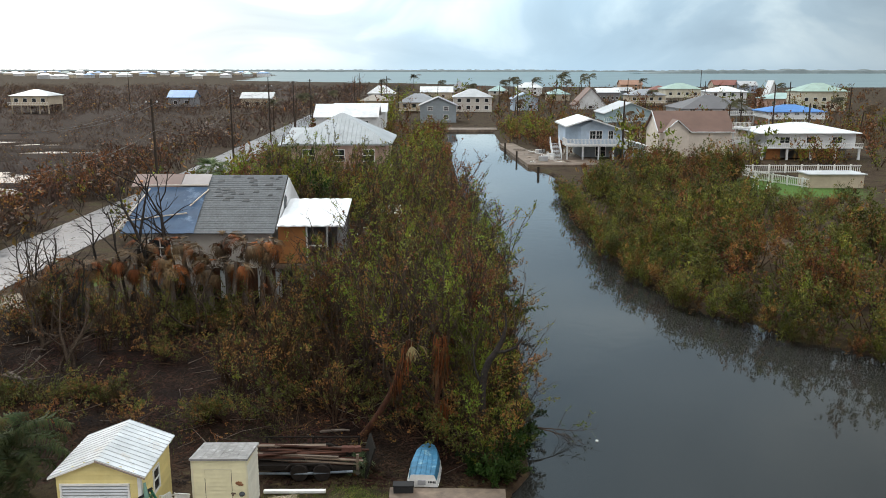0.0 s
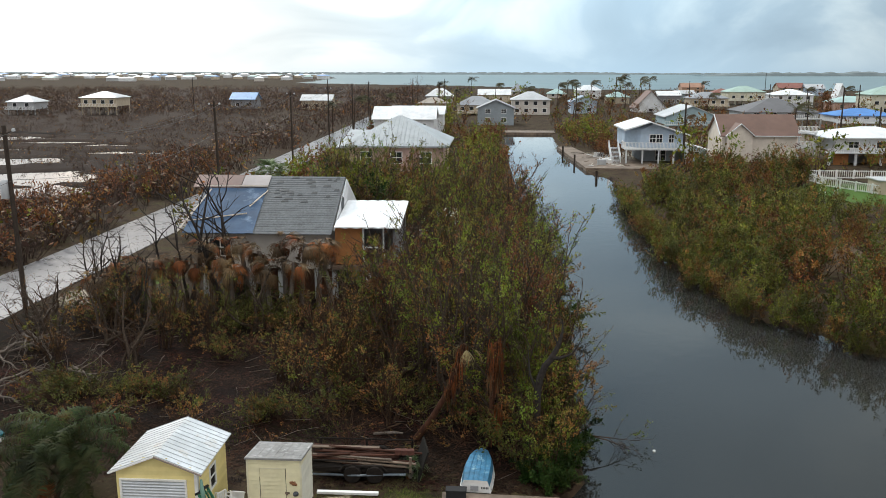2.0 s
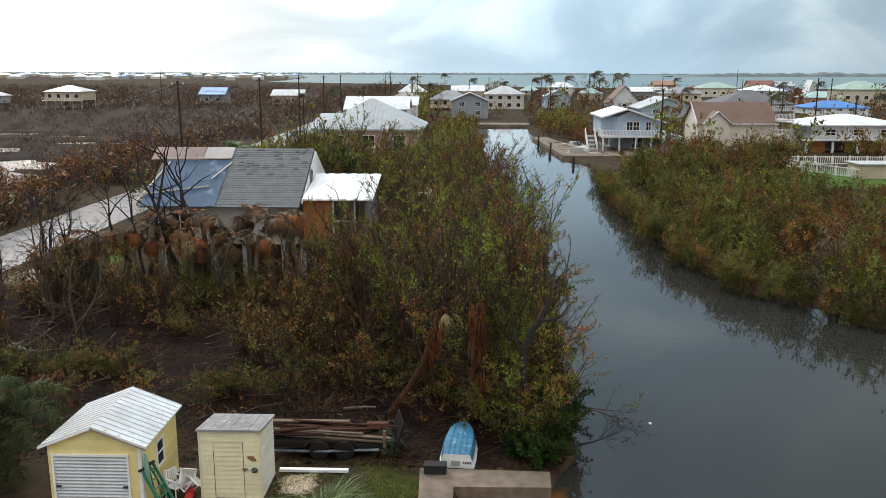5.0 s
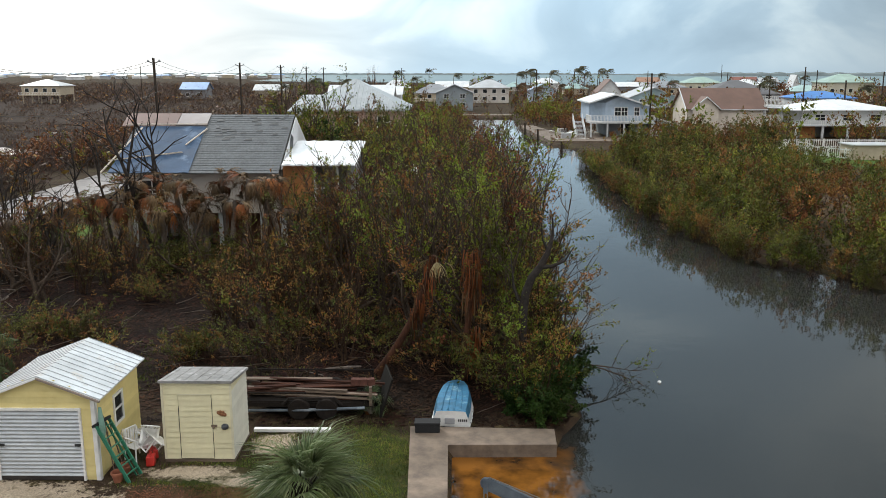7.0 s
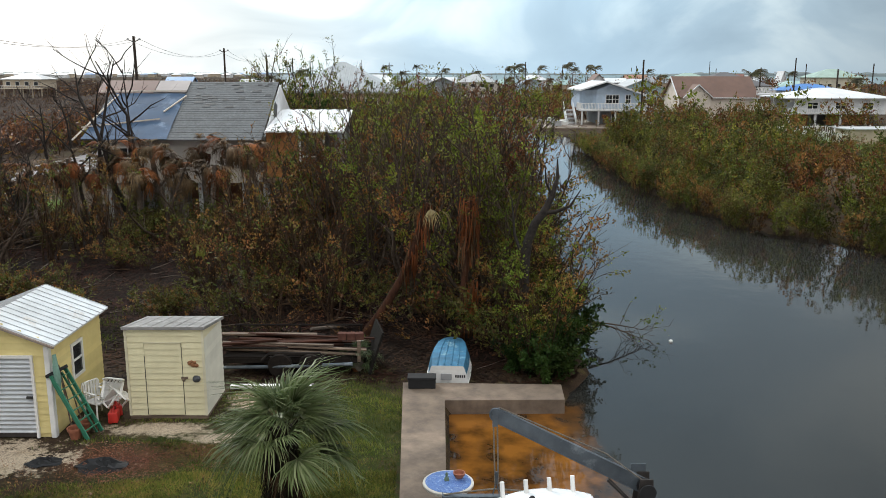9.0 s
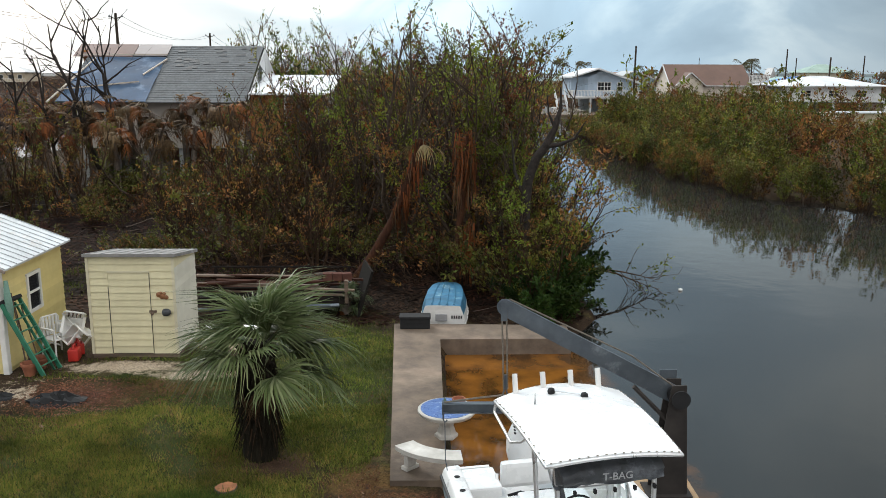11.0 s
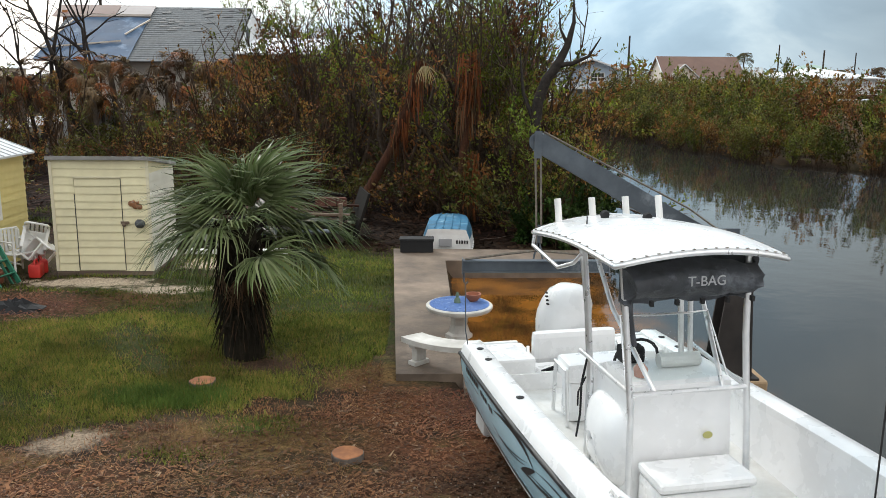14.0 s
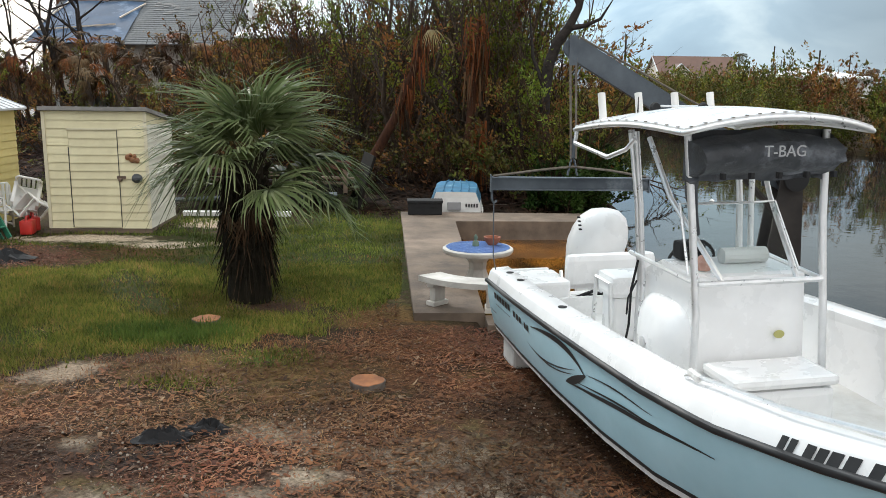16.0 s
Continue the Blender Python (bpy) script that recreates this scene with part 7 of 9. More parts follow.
crumple("plastic_sheet", -8.2, 23.6, 0.6, 0.36, 0.2, blacktarp_m, "crumpled black plastic sheet on bare soil", "sheet", 2)
crumple("plastic_sheet", -9.5, 23.8, 0.4, 0.25, 0.12, blacktarp_m, "crumpled black plastic sheet on the sand", "sheet", 3)
crumple("plastic_sheet", -3.72, 16.8, 0.26, 0.1, 0.11, blacktarp_m, "torn black plastic sheet on burnt soil", "sheet", 4)
crumple("plastic_sheet", -3.42, 16.96, 0.2, 0.09, 0.12, blacktarp_m, "torn black plastic sheet on burnt soil", "sheet", 6)
for x, y, r, h in ((-4.17, 20.11, 0.16, 0.07), (-2.17, 17.98, 0.16, 0.08)):
    st = thing("tree_stump", "freshly sawn orange tree stump in the lawn", "stump", pose(x, y, 0), "stumps")
    rnd = np.random.RandomState(int(h * 100))
    ring = [(r * (0.88 + 0.2 * rnd.rand()) * math.cos(2 * math.pi * i / 18), r * (0.88 + 0.2 * rnd.rand()) * math.sin(2 * math.pi * i / 18)) for i in range(18)]
    part("bark", Geo().slab([(a * 1.06, b * 1.06) for a, b in ring], -0.05, h - 0.006), pale_bark_m, st)
    part("cut_face", Geo().slab(ring, h - 0.02, h), cutwood_m, st, "sawn orange face")

# garden table and benches
tile_m = mat("blue_mosaic", (0.10, 0.19, 0.44), (0.05, 0.10, 0.28), 40, 0.3, stain=0.3, wear=(0.42, 0.50, 0.62))
tab = thing("garden_table", "round concrete garden table with a blue mosaic top", "table", pose(-0.83, 21.78, 0.11))
part("tabletop", Geo().lathe([(0.30, 0.40), (0.47, 0.43), (0.49, 0.46), (0.49, 0.49), (0.47, 0.505), (0.44, 0.505)], 32), mat("white_concrete", (0.62, 0.60, 0.56), (0.48, 0.46, 0.42), 6, 0.8, stain=0.5, bump=0.2), tab, smooth=35)
part("mosaic", Geo().lathe([(0.44, 0.500), (0.44, 0.512), (0.2, 0.513), (0.01, 0.513)], 32), tile_m, tab, "blue mosaic inlay")
cast_m = bpy.data.materials["white_concrete"]
part("pedestal", Geo().lathe([(0.2, 0), (0.2, 0.05), (0.16, 0.08), (0.12, 0.2), (0.13, 0.3), (0.2, 0.4)], 6), cast_m, tab)
bowl = solid("clay_bowl", Geo().lathe([(0.06, 0), (0.11, 0.06), (0.12, 0.11), (0.10, 0.11), (0.08, 0.05), (0.01, 0.04)], 18, cap=False), terracotta_m, "terracotta bowl on the garden table", "bowl", pose(-0.62, 21.92, 0.625), smooth=50)
solid("figurine", Geo().lathe([(0.05, 0), (0.045, 0.05), (0.02, 0.08), (0.03, 0.12), (0.01, 0.16)], 9), paint("green_bronze", (0.12, 0.18, 0.13)), "small dark green garden ornament on the table", "ornament", pose(-0.86, 21.82, 0.625), smooth=50)
bench = thing("garden_bench", "curved white concrete garden bench", "bench", pose(-0.70, 21.28, 0.11))
arcs = []
for i in range(13):
    a = radians(214 + 60 * i / 12)
    arcs.append([(0.82 * math.cos(a), 0.82 * math.sin(a), 0.37), (1.16 * math.cos(a), 1.16 * math.sin(a), 0.37)])
part("seat", Geo().sheet(arcs, 0.07), cast_m, bench)
for a in (223, 265):
    lm = pose(0.99 * math.cos(radians(a)), 0.99 * math.sin(radians(a)), 0, 0, 0, a)
    part("leg", Geo().cbox(-0.13, 0.13, -0.07, 0.07, 0, 0.06, 0.01).cbox(-0.09, 0.09, -0.05, 0.05, 0.06, 0.24, 0.015).cbox(-0.13, 0.13, -0.06, 0.06, 0.24, 0.302, 0.01), cast_m, bench, m=lm)

# upturned dinghy and tackle box
din = thing("dinghy", "upturned blue and white fibreglass dinghy on the bank", "boat", pose(-0.78, 28.5, 0.03, 0, 0, -4) @ Matrix.Diagonal((1.06, 1, 0.8, 1)))
secs = []
for y, hb, top in ((0, 0.52, 0.62), (0.6, 0.56, 0.66), (1.4, 0.56, 0.66), (2.1, 0.47, 0.62), (2.6, 0.31, 0.55), (2.95, 0.10, 0.45), (3.02, 0.02, 0.42)):
    secs.append([(s * hb * (1 - 0.30 * v ** 2), y - 0.05 * v, top * min(1.0, v * 1.15) if v < 1 else top) for s, v in ((-1, 0), (-1, 0.45), (-1, 0.85), (-0.55, 1.0), (0, 1.0), (0.55, 1.0), (1, 0.85), (1, 0.45), (1, 0))])
blue_m = mat("faded_blue_hull", (0.045, 0.20, 0.34), (0.025, 0.12, 0.22), 5, 0.65, stain=0.7, wear=(0.18, 0.32, 0.40))
part("bottom", Geo().grid([s[1:-1] for s in secs]), blue_m, din, "scuffed blue hull bottom", 50)
part("side", Geo().grid([s[:2] for s in secs]), white_m, din, smooth=50)
part("side", Geo().grid([s[-2:] for s in secs]), white_m, din, smooth=50)
part("transom", Geo().add([secs[0][i] for i in range(9)] + [(x, -0.035, z) for x, _, z in secs[0]], [tuple(range(9)), tuple(range(9, 18))[::-1]] + [(i, i + 9, i + 10, i + 1) for i in range(8)]), white_m, din)
for x in (-0.26, -0.09, 0.09, 0.26):
    part("strake", Geo().tube([(x, 0.02, 0.64), (x, 0.7, 0.675), (x * 0.9, 1.5, 0.675), (x * 0.75, 2.2, 0.625)], 0.016, 5), blue_m, din)
part("rim", Geo().tube([s[0] for s in secs] + [s[-1] for s in secs[::-1]], 0.025, 6), white_m, din)
part("motor_pad", Geo().cbox(-0.17, 0.11, -0.07, -0.03, 0.12, 0.34, 0.01), paint("grey_pad", (0.35, 0.35, 0.36)), din)
for k in range(5):
    part("marking", Geo().box(0.20 + 0.055 * k, 0.235 + 0.055 * k, -0.043, -0.036, 0.2, 0.3), rubber_m, din)
tbx = thing("tackle_box", "black plastic storage crate on the slab", "crate", pose(-1.46, 28.0, 0.11) @ Matrix.Scale(0.86, 4))
part("body", Geo().cbox(-0.42, 0.42, -0.2, 0.2, 0, 0.3, 0.03), black_m, tbx)
part("lid", Geo().cbox(-0.44, 0.44, -0.22, 0.22, 0.29, 0.36, 0.02).box(-0.25, -0.15, -0.235, -0.22, 0.2, 0.33).box(0.15, 0.25, -0.235, -0.22, 0.2, 0.33), black_m, tbx)

# trailer loaded with lumber
# one near-black tone for the trailer's bed, rails, fender and wheels
blackish_m = mat("blackish_steel", (0.022, 0.017, 0.014), (0.011, 0.009, 0.008), 9, 0.9, bump=0.3)
tr = thing("flatbed_trailer", "rusty flatbed trailer with a dropped ramp", "trailer", pose(-4.8, 29.9, 0))
part("bed", Geo().box(-2.2, 1.6, -0.75, 0.75, 0.46, 0.54).box(-2.2, 1.6, -0.78, -0.72, 0.36, 0.5).box(-2.2, 1.6, 0.72, 0.78, 0.36, 0.5), blackish_m, tr)
part("rail", Geo().tube([(-2.2, 0.75, 1.0), (1.55, 0.75, 1.0)], 0.03, 6).tube([(-2.2, -0.75, 0.8), (-0.4, -0.75, 0.8)], 0.03, 6), blackish_m, tr)
for x in (-2.1, -0.3, 1.5):
    part("post", Geo().box(x - 0.035, x + 0.035, 0.7, 0.78, 0.5, 1.02), blackish_m, tr)
part("gate_post", Geo().box(1.53, 1.62, -0.8, -0.7, 0.4, 1.0), wood_m, tr, "weathered post")
part("ramp", Geo().box(-0.03, 0.03, -0.7, 0.7, 0, 1.25), mat("mesh_ramp", (0.02, 0.017, 0.014), (0.01, 0.009, 0.008), 14, 0.95), tr, "dark mesh ramp", m=pose(1.72, -0.1, 0.02, 0, 18, 12))
part("fender", Geo().tube([(-1.1, -0.86, 0.45), (-0.9, -0.86, 0.66), (0.5, -0.86, 0.66), (0.7, -0.86, 0.45)], 0.05, 6), blackish_m, tr)
for x in (-0.6, 0.25):
    for y in (-0.88, 0.88):
        wh = part("wheel", Geo().lathe([(0.16, -0.09), (0.31, -0.09), (0.34, -0.05), (0.34, 0.05), (0.31, 0.09), (0.16, 0.09)], 20, pose(x, y, 0.34, 90)), blackish_m, tr, smooth=40)
        part("rim", Geo().lathe([(0.02, -0.04), (0.15, -0.06), (0.165, 0.06), (0.02, 0.04)], 16, pose(x, y, 0.34, 90)), blackish_m, wh)
rr = np.random.RandomState(8)
for i in range(28):
    L = 1.2 + 2.6 * rr.rand()
    x, y, z = -2.0 + 1.6 * rr.rand() + L / 2 * 0.4, -0.6 + 1.2 * rr.rand(), 0.575 + 0.055 * (i // 5)
    s = 0.04 + 0.05 * rr.rand()
    solid("lumber", Geo().box(-L / 2, L / 2, -s, s, -0.022, 0.022), (redwood_m, redwood_m, wood_m, redwood_m, redwood_m)[i % 5], "length of weathered reddish lumber on the trailer", "plank", pose(-4.8 + x, 29.9 + y, z, 0, rr.normal() * 1.2, rr.normal() * 5), "lumber")
for i in range(3):
    solid("brick_block", Geo().cbox(-0.12, 0.12, -0.1, 0.1, 0, 0.2, 0.01), mat("red_block", (0.13, 0.06, 0.045), (0.08, 0.036, 0.028), 6, 0.9) if i == 0 else bpy.data.materials["red_block"], "reddish block on the trailer", "block", pose(-3.75 + 0.24 * i, 29.7, 0.86, 0, 0, 10 * i), "blocks")
solid("pipe", Geo().tube([(-7.2, 29.2, 0.2), (-5.4, 28.95, 0.32), (-3.4, 29.0, 0.38)], 0.05, 8), galv_m, "bent pale metal pipe beside the trailer", "pipe")

# ---- boat hoists ----


def hoist(tip, base, ground_z, label, h0=0.27, h1=0.21, w=0.045):
    tip, base = Vector(tip), Vector(base)
    t = thing("boat_hoist", label, "hoist", pose(0, 0, 0), "boat hoists")
    d = (tip - base).normalized()
    side = Vector((0, 0, 1)).cross(d).normalized()
    nrm = d.cross(side)
    L = (tip - base).length

    def beam(g, a, b, h0, h1, w):
        """An open-sided steel beam: a web, two flanges."""
        for s0, s1, off0, off1 in ((-w, w, h0 / 2, h1 / 2), (-w, w, -h0 / 2, -h1 / 2)):
            p0, p1 = base + d * a + nrm * off0, base + d * b + nrm * off1
            k = nrm * 0.006
            g.add([p0 + side * s0 - k, p0 + side * s1 - k, p1 + side * s1 - k, p1 + side * s0 - k, p0 + side * s0 + k, p0 + side * s1 + k, p1 + side * s1 + k, p1 + side * s0 + k],
                  [(3, 2, 1, 0), (4, 5, 6, 7), (0, 1, 5, 4), (1, 2, 6, 5), (2, 3, 7, 6), (3, 0, 4, 7)])
        for sx in (-w * 0.8, w * 0.8):
            p = [base + d * a + nrm * h0 / 2, base + d * a - nrm * h0 / 2, base + d * b - nrm * h1 / 2, base + d * b + nrm * h1 / 2]
            k = side * 0.006
            g.add([q + side * sx - k for q in p] + [q + side * sx + k for q in p], [(3, 2, 1, 0), (4, 5, 6, 7), (0, 1, 5, 4), (1, 2, 6, 5), (2, 3, 7, 6), (3, 0, 4, 7)])
        return g

    part("arm", beam(Geo(), -0.1, L, h0, h1, w), galv_m, t, "galvanised steel arm")
    foot = Vector((base.x + 0.02, base.y - 0.1, ground_z))
    g = Geo()
    for s in (-1, 1):
        q = [(-0.28, 0.0), (0.2, 0.0), (0.1, base.z - ground_z + 0.2), (-0.1, base.z - ground_z + 0.2)]
        a = [foot + Vector((x, 0.13 * s, z)) for x, z in q]
        k = Vector((0, 0.012, 0))
        g.add([p - k for p in a] + [p + k for p in a], [(3, 2, 1, 0), (4, 5, 6, 7), (0, 1, 5, 4), (1, 2, 6, 5), (2, 3, 7, 6), (3, 0, 4, 7)])
    part("post", g, darksteel_m, t, "dark steel A-frame post")
    part("web", Geo().box(foot.x - 0.03, foot.x + 0.03, foot.y - 0.118, foot.y + 0.118, ground_z, base.z + 0.05), darksteel_m, t)
    part("base_plate", Geo().cbox(foot.x - 0.36, foot.x + 0.26, foot.y - 0.22, foot.y + 0.22, ground_z, ground_z + 0.025, 0.005), darksteel_m, t)
    part("brace", Geo().tube([foot + Vector((-0.1, 0, base.z - ground_z - 0.35)), base + d * 0.55 - nrm * 0.16], 0.035, 6), darksteel_m, t)
    part("winch_plate", Geo().box(base.x - 0.16, base.x + 0.08, base.y + 0.1, base.y + 0.115, base.z - 0.1, base.z + 0.3), galv_m, t)
    part("winch_drum", Geo().lathe([(0.13, -0.12), (0.13, -0.10), (0.06, -0.09), (0.06, 0.09), (0.13, 0.10), (0.13, 0.12)], 14, pose(base.x + 0.03, base.y - 0.2, base.z + 0.02, 90)), black_m, t)
    part("sheave", Geo().lathe([(0.09, -0.03), (0.10, -0.03), (0.07, 0), (0.10, 0.03), (0.09, 0.03)], 14, pose(tip.x, tip.y, tip.z, 90)), galv_m, t)
    part("head_plate", Geo().box(tip.x - 0.05, tip.x + 0.03, tip.y - 0.065, tip.y - 0.052, tip.z - 0.17, tip.z + 0.12), galv_m, t)
    part("cable", Geo().tube([base + Vector((0.03, -0.2, 0.12)), base + d * 0.8 + nrm * 0.2, tip + nrm * 0.12], 0.012, 5), rope_m, t)
    return t, tip


hoist((-0.15, 18.96, 3.19), (2.20, 19.26, 1.88), 0.48, "galvanised steel boat hoist arm on a concrete pedestal", 0.23, 0.20)
hoist((0.9, 13.75, 3.18), (2.9, 13.75, 1.3), 0.1, "galvanised steel boat hoist arm over the bow", 0.25, 0.18, 0.04)
bar = thing("spreader_bar", "grey steel lifting bar hung on chains from the hoist", "lifting bar", pose(-0.15, 18.86, 0))
part("beam", Geo().box(-0.8, 0.8, -0.05, 0.05, 1.78, 1.79).box(-0.8, 0.8, -0.05, 0.05, 1.90, 1.91).box(-0.8, 0.8, -0.006, 0.006, 1.79, 1.90).box(-0.81, -0.8, -0.05, 0.05, 1.76, 1.93).box(0.8, 0.81, -0.05, 0.05, 1.76, 1.93), galv_m, bar)
part("fall", Geo().tube([(0.02, 0.06, 3.2), (0.05, 0.0, 2.1)], 0.012, 5).tube([(-0.04, 0.06, 3.2), (0.0, 0.0, 2.1)], 0.012, 5), rope_m, bar)
chain = Geo()
for i in range(5):
    z = 1.93 + 0.045 * i
    for sgn in (-1, 1):
        chain.tube([(0.02 + sgn * 0.05 * (1 - i / 5), -0.012, z), (0.02 + sgn * 0.05 * (1 - (i + 1) / 5), 0.012, z + 0.045)], 0.011, 5)
chain.tube([(0.02, 0, 2.12), (0.02, 0, 2.3)], 0.02, 6)
part("chain", chain, galv_m, bar)
part("sling", Geo().tube([(-0.78, 0, 1.92), (-0.3, 0, 1.985), (0.02, 0, 2.02), (0.4, 0, 1.985), (0.78, 0, 1.92)], 0.014, 5), rope_m, bar)
part("hook", Geo().tube([(-0.79, 0, 1.78), (-0.79, 0, 1.68), (-0.77, 0, 1.64), (-0.74, 0, 1.67)], 0.012, 6).tube([(-0.77, 0, 1.64), (-0.76, 0.02, 1.1), (-0.70, 0.0, 0.75)], 0.007, 5), galv_m, bar)
fall2 = thing("hoist_cable", "hanging hoist cable with a small hook", "cable", pose(0, 0, 0))
part("cable", Geo().tube([(0.70, 13.55, 3.35), (0.69, 13.5, 2.6), (0.70, 13.52, 1.3)], 0.005, 5), rubber_m, fall2)
part("hook", Geo().tube([(0.93, 13.6, 2.98), (0.92, 13.6, 2.4), (0.93, 13.6, 1.25)], 0.005, 5).lathe([(0.03, 2.88), (0.035, 2.95), (0.02, 3.0)], 8, pose(0.93, 13.6, 0)), galv_m, fall2)

# ---- centre-console boat ----
boat = thing("motor_boat", "light blue and white centre-console boat stored on blocks", "boat", pose(0.24, 19.15, 0.03, 0, 0.8, 188.8))
SECT = [(0.0, 1.19, 0.93, 1.10, 0.27, 0.10), (1.0, 1.20, 0.97, 1.11, 0.27, 0.10), (2.0, 1.21, 1.03, 1.11, 0.29, 0.10), (3.0, 1.20, 1.09, 1.09, 0.33, 0.11), (3.8, 1.18, 1.14, 1.05, 0.39, 0.13), (4.5, 1.11, 1.19, 0.93, 0.46, 0.19),
        (5.1, 0.92, 1.24, 0.74, 0.57, 0.3), (5.6, 0.69, 1.29, 0.50, 0.72, 0.45), (5.95, 0.40, 1.33, 0.12, 0.90, 0.7), (6.2, 0.04, 1.37, 0.02, 1.0, 0.95)]
LIFT = Matrix.Translation((0.07, 0, 0.11))


def sect(y):
    cols = list(zip(*SECT))
    return [float(np.interp(y, cols[0], c)) for c in cols[1:]]


def hull_side(y, v, s=1, out=0.0):
    """A point of the topsides: v = 0 at the chine, 1 at the rub rail; s: which side."""
    hb, zg, hc, zc, zk = sect(y)
    zr = zg - 0.12
    bulge = 0.03 * math.sin(math.pi * v)
    return (s * (hc + (hb + 0.01 - hc) * v ** 1.2 + bulge + out), y, zc + (zr - zc) * v)


ys = list(np.linspace(0, 5.9, 40)) + [6.05, 6.2]
for s in (-1, 1):
    part("hull_side", Geo().grid([[hull_side(y, v, s) for v in np.linspace(0.12, 1, 8)] for y in ys]), hull_m, boat, "glossy sky blue topsides", 60)
    part("boot_stripe", Geo().grid([[hull_side(y, v, s, 0.003) for v in (0.07, 0.125)] for y in ys]), rubber_m, boat, smooth=60)
    part("chine_stripe", Geo().grid([[hull_side(y, v, s) for v in (0.0, 0.04, 0.08)] for y in ys]), gel_m, boat, smooth=60)
    part("bottom", Geo().grid([[(s * sect(y)[2], y, sect(y)[3]), (s * sect(y)[2] * 0.5, y, sect(y)[3] * 0.45 + sect(y)[4] * 0.55), (0, y, sect(y)[4])] for y in ys]), gel_m, boat, smooth=60)
    cap = []
    for y in ys:
        hb, zg, hc, zc, zk = sect(y)
        inn = max(0.0, hb - 0.24)
        cap.append([(s * (hb + 0.012), y, zg - 0.125), (s * (hb - 0.02), y, zg - 0.03), (s * (hb - 0.05), y, zg), (s * (inn + 0.03), y, zg + 0.012), (s * inn, y, zg - 0.01), (s * inn, y, zg - 0.08)])
    part("gunwale", Geo().grid(cap), gel_m, boat, "white moulded gunwale", 50)
    part("rub_rail", Geo().tube([(s * (sect(y)[0] + 0.018), y, sect(y)[1] - 0.125) for y in ys], 0.024, 6), rubber_m, boat, smooth=60)
    part("liner", Geo().grid([[(s * max(0.0, sect(y)[0] - 0.24), y, sect(y)[1] - 0.08), (s * max(0.0, sect(y)[0] - 0.27), y, 0.70 + 0.25 * max(0, (y - 4.6))), (s * max(0.0, sect(y)[0] - 0.33), y, 0.56 + 0.3 * max(0, y - 4.6))] for y in ys if 0.5 <= y < 5.9]), gel_m, boat, smooth=60)
part("deck", Geo().grid([[(-max(0.0, sect(y)[0] - 0.33), y, 0.56 + 0.3 * max(0, y - 4.6)), (max(0.0, sect(y)[0] - 0.33), y, 0.56 + 0.3 * max(0, y - 4.6))] for y in ys if 0.3 < y < 5.9]), deck_m, boat, "white non-skid deck")
part("fore_deck", Geo().grid([[(-max(0.0, sect(y)[0] - 0.2), y, sect(y)[1] - 0.01), (max(0.0, sect(y)[0] - 0.2), y, sect(y)[1] - 0.01)] for y in ys if y >= 5.3]), gel_m, boat)
part("casting_deck", Geo().cbox(-0.62, 0.62, 4.35, 5.3, 0.44, 0.80, 0.03), gel_m, boat)
# transom with splash well between two quarter boxes
part("transom", Geo().box(-1.05, 1.05, 0.0, 0.05, 0.3, 0.62).box(-1.1, -0.55, 0.0, 0.05, 0.62, 0.91).box(0.55, 1.1, 0.0, 0.05, 0.62, 0.91), gel_m, boat)
for s in (-1, 1):
    part("quarter_box", Geo().cbox(min(s * 0.5, s * 1.0), max(s * 0.5, s * 1.0), 0.04, 0.62, 0.42, 0.90, 0.03), gel_m, boat)
part("splash_well", Geo().cbox(-0.5, 0.5, 0.06, 0.56, 0.42, 0.66, 0.03), gel_m, boat)
part("aft_bulkhead", Geo().box(-0.9, 0.9, 0.6, 0.66, 0.44, 0.74), gel_m, boat)
for s in (-1, 1):
    for y in (0.35, 0.75, 2.0):
        part("rod_holder", Geo().lathe([(0.035, 0), (0.04, 0.006), (0.025, 0.008)], 10, pose(s * (sect(y)[0] - 0.14), y, sect(y)[1] + 0.008)), black_m, boat)
    part("cleat", Geo().tube([(s * 1.02, 0.92, 0.945), (s * 1.02, 1.08, 0.945)], 0.014, 6).tube([(s * 1.02, 1.0, 0.915), (s * 1.02, 1.0, 0.945)], 0.016, 6), black_m, boat)
    part("bow_rail", Geo().tube([(s * (sect(y)[0] - 0.12), y, sect(y)[1] + h) for y, h in ((4.05, 0.02), (4.12, 0.05), (4.8, 0.055), (5.5, 0.06), (5.9, 0.03))], 0.014, 7), alu_m, boat)
part("rope_knot", Geo().lathe([(0.03, -0.06), (0.036, -0.03), (0.03, 0), (0.036, 0.03), (0.03, 0.06)], 8, Matrix.Translation((sect(4.1)[0] - 0.12, 4.14, sect(4.1)[1] + 0.055)) @ pose(0, 0, 0, 80, 0, 8) @ Matrix.Scale(0.75, 4)), white_m, boat)
# aft bench
part("aft_seat", Geo().cbox(-0.48, 0.48, 0.30, 0.44, 0.76, 1.12, 0.065), gel_m, boat, "white padded aft seat back")
for s in (-1, 1):
    part("seat_hinge", Geo().tube([(s * 0.52, 0.36, 0.95), (s * 0.55, 0.5, 0.8), (s * 0.5, 0.62, 0.7)], 0.02, 6), alu_m, boat)
part("hose", Geo().tube([(-0.2, 0.5, 0.72), (0.0, 0.56, 0.76), (0.2, 0.5, 0.70), (0.32, 0.55, 0.73)], 0.022, 6).tube([(0.1, 0.52, 0.7), (0.25, 0.58, 0.78), (0.4, 0.5, 0.7)], 0.018, 6), black_m, boat)
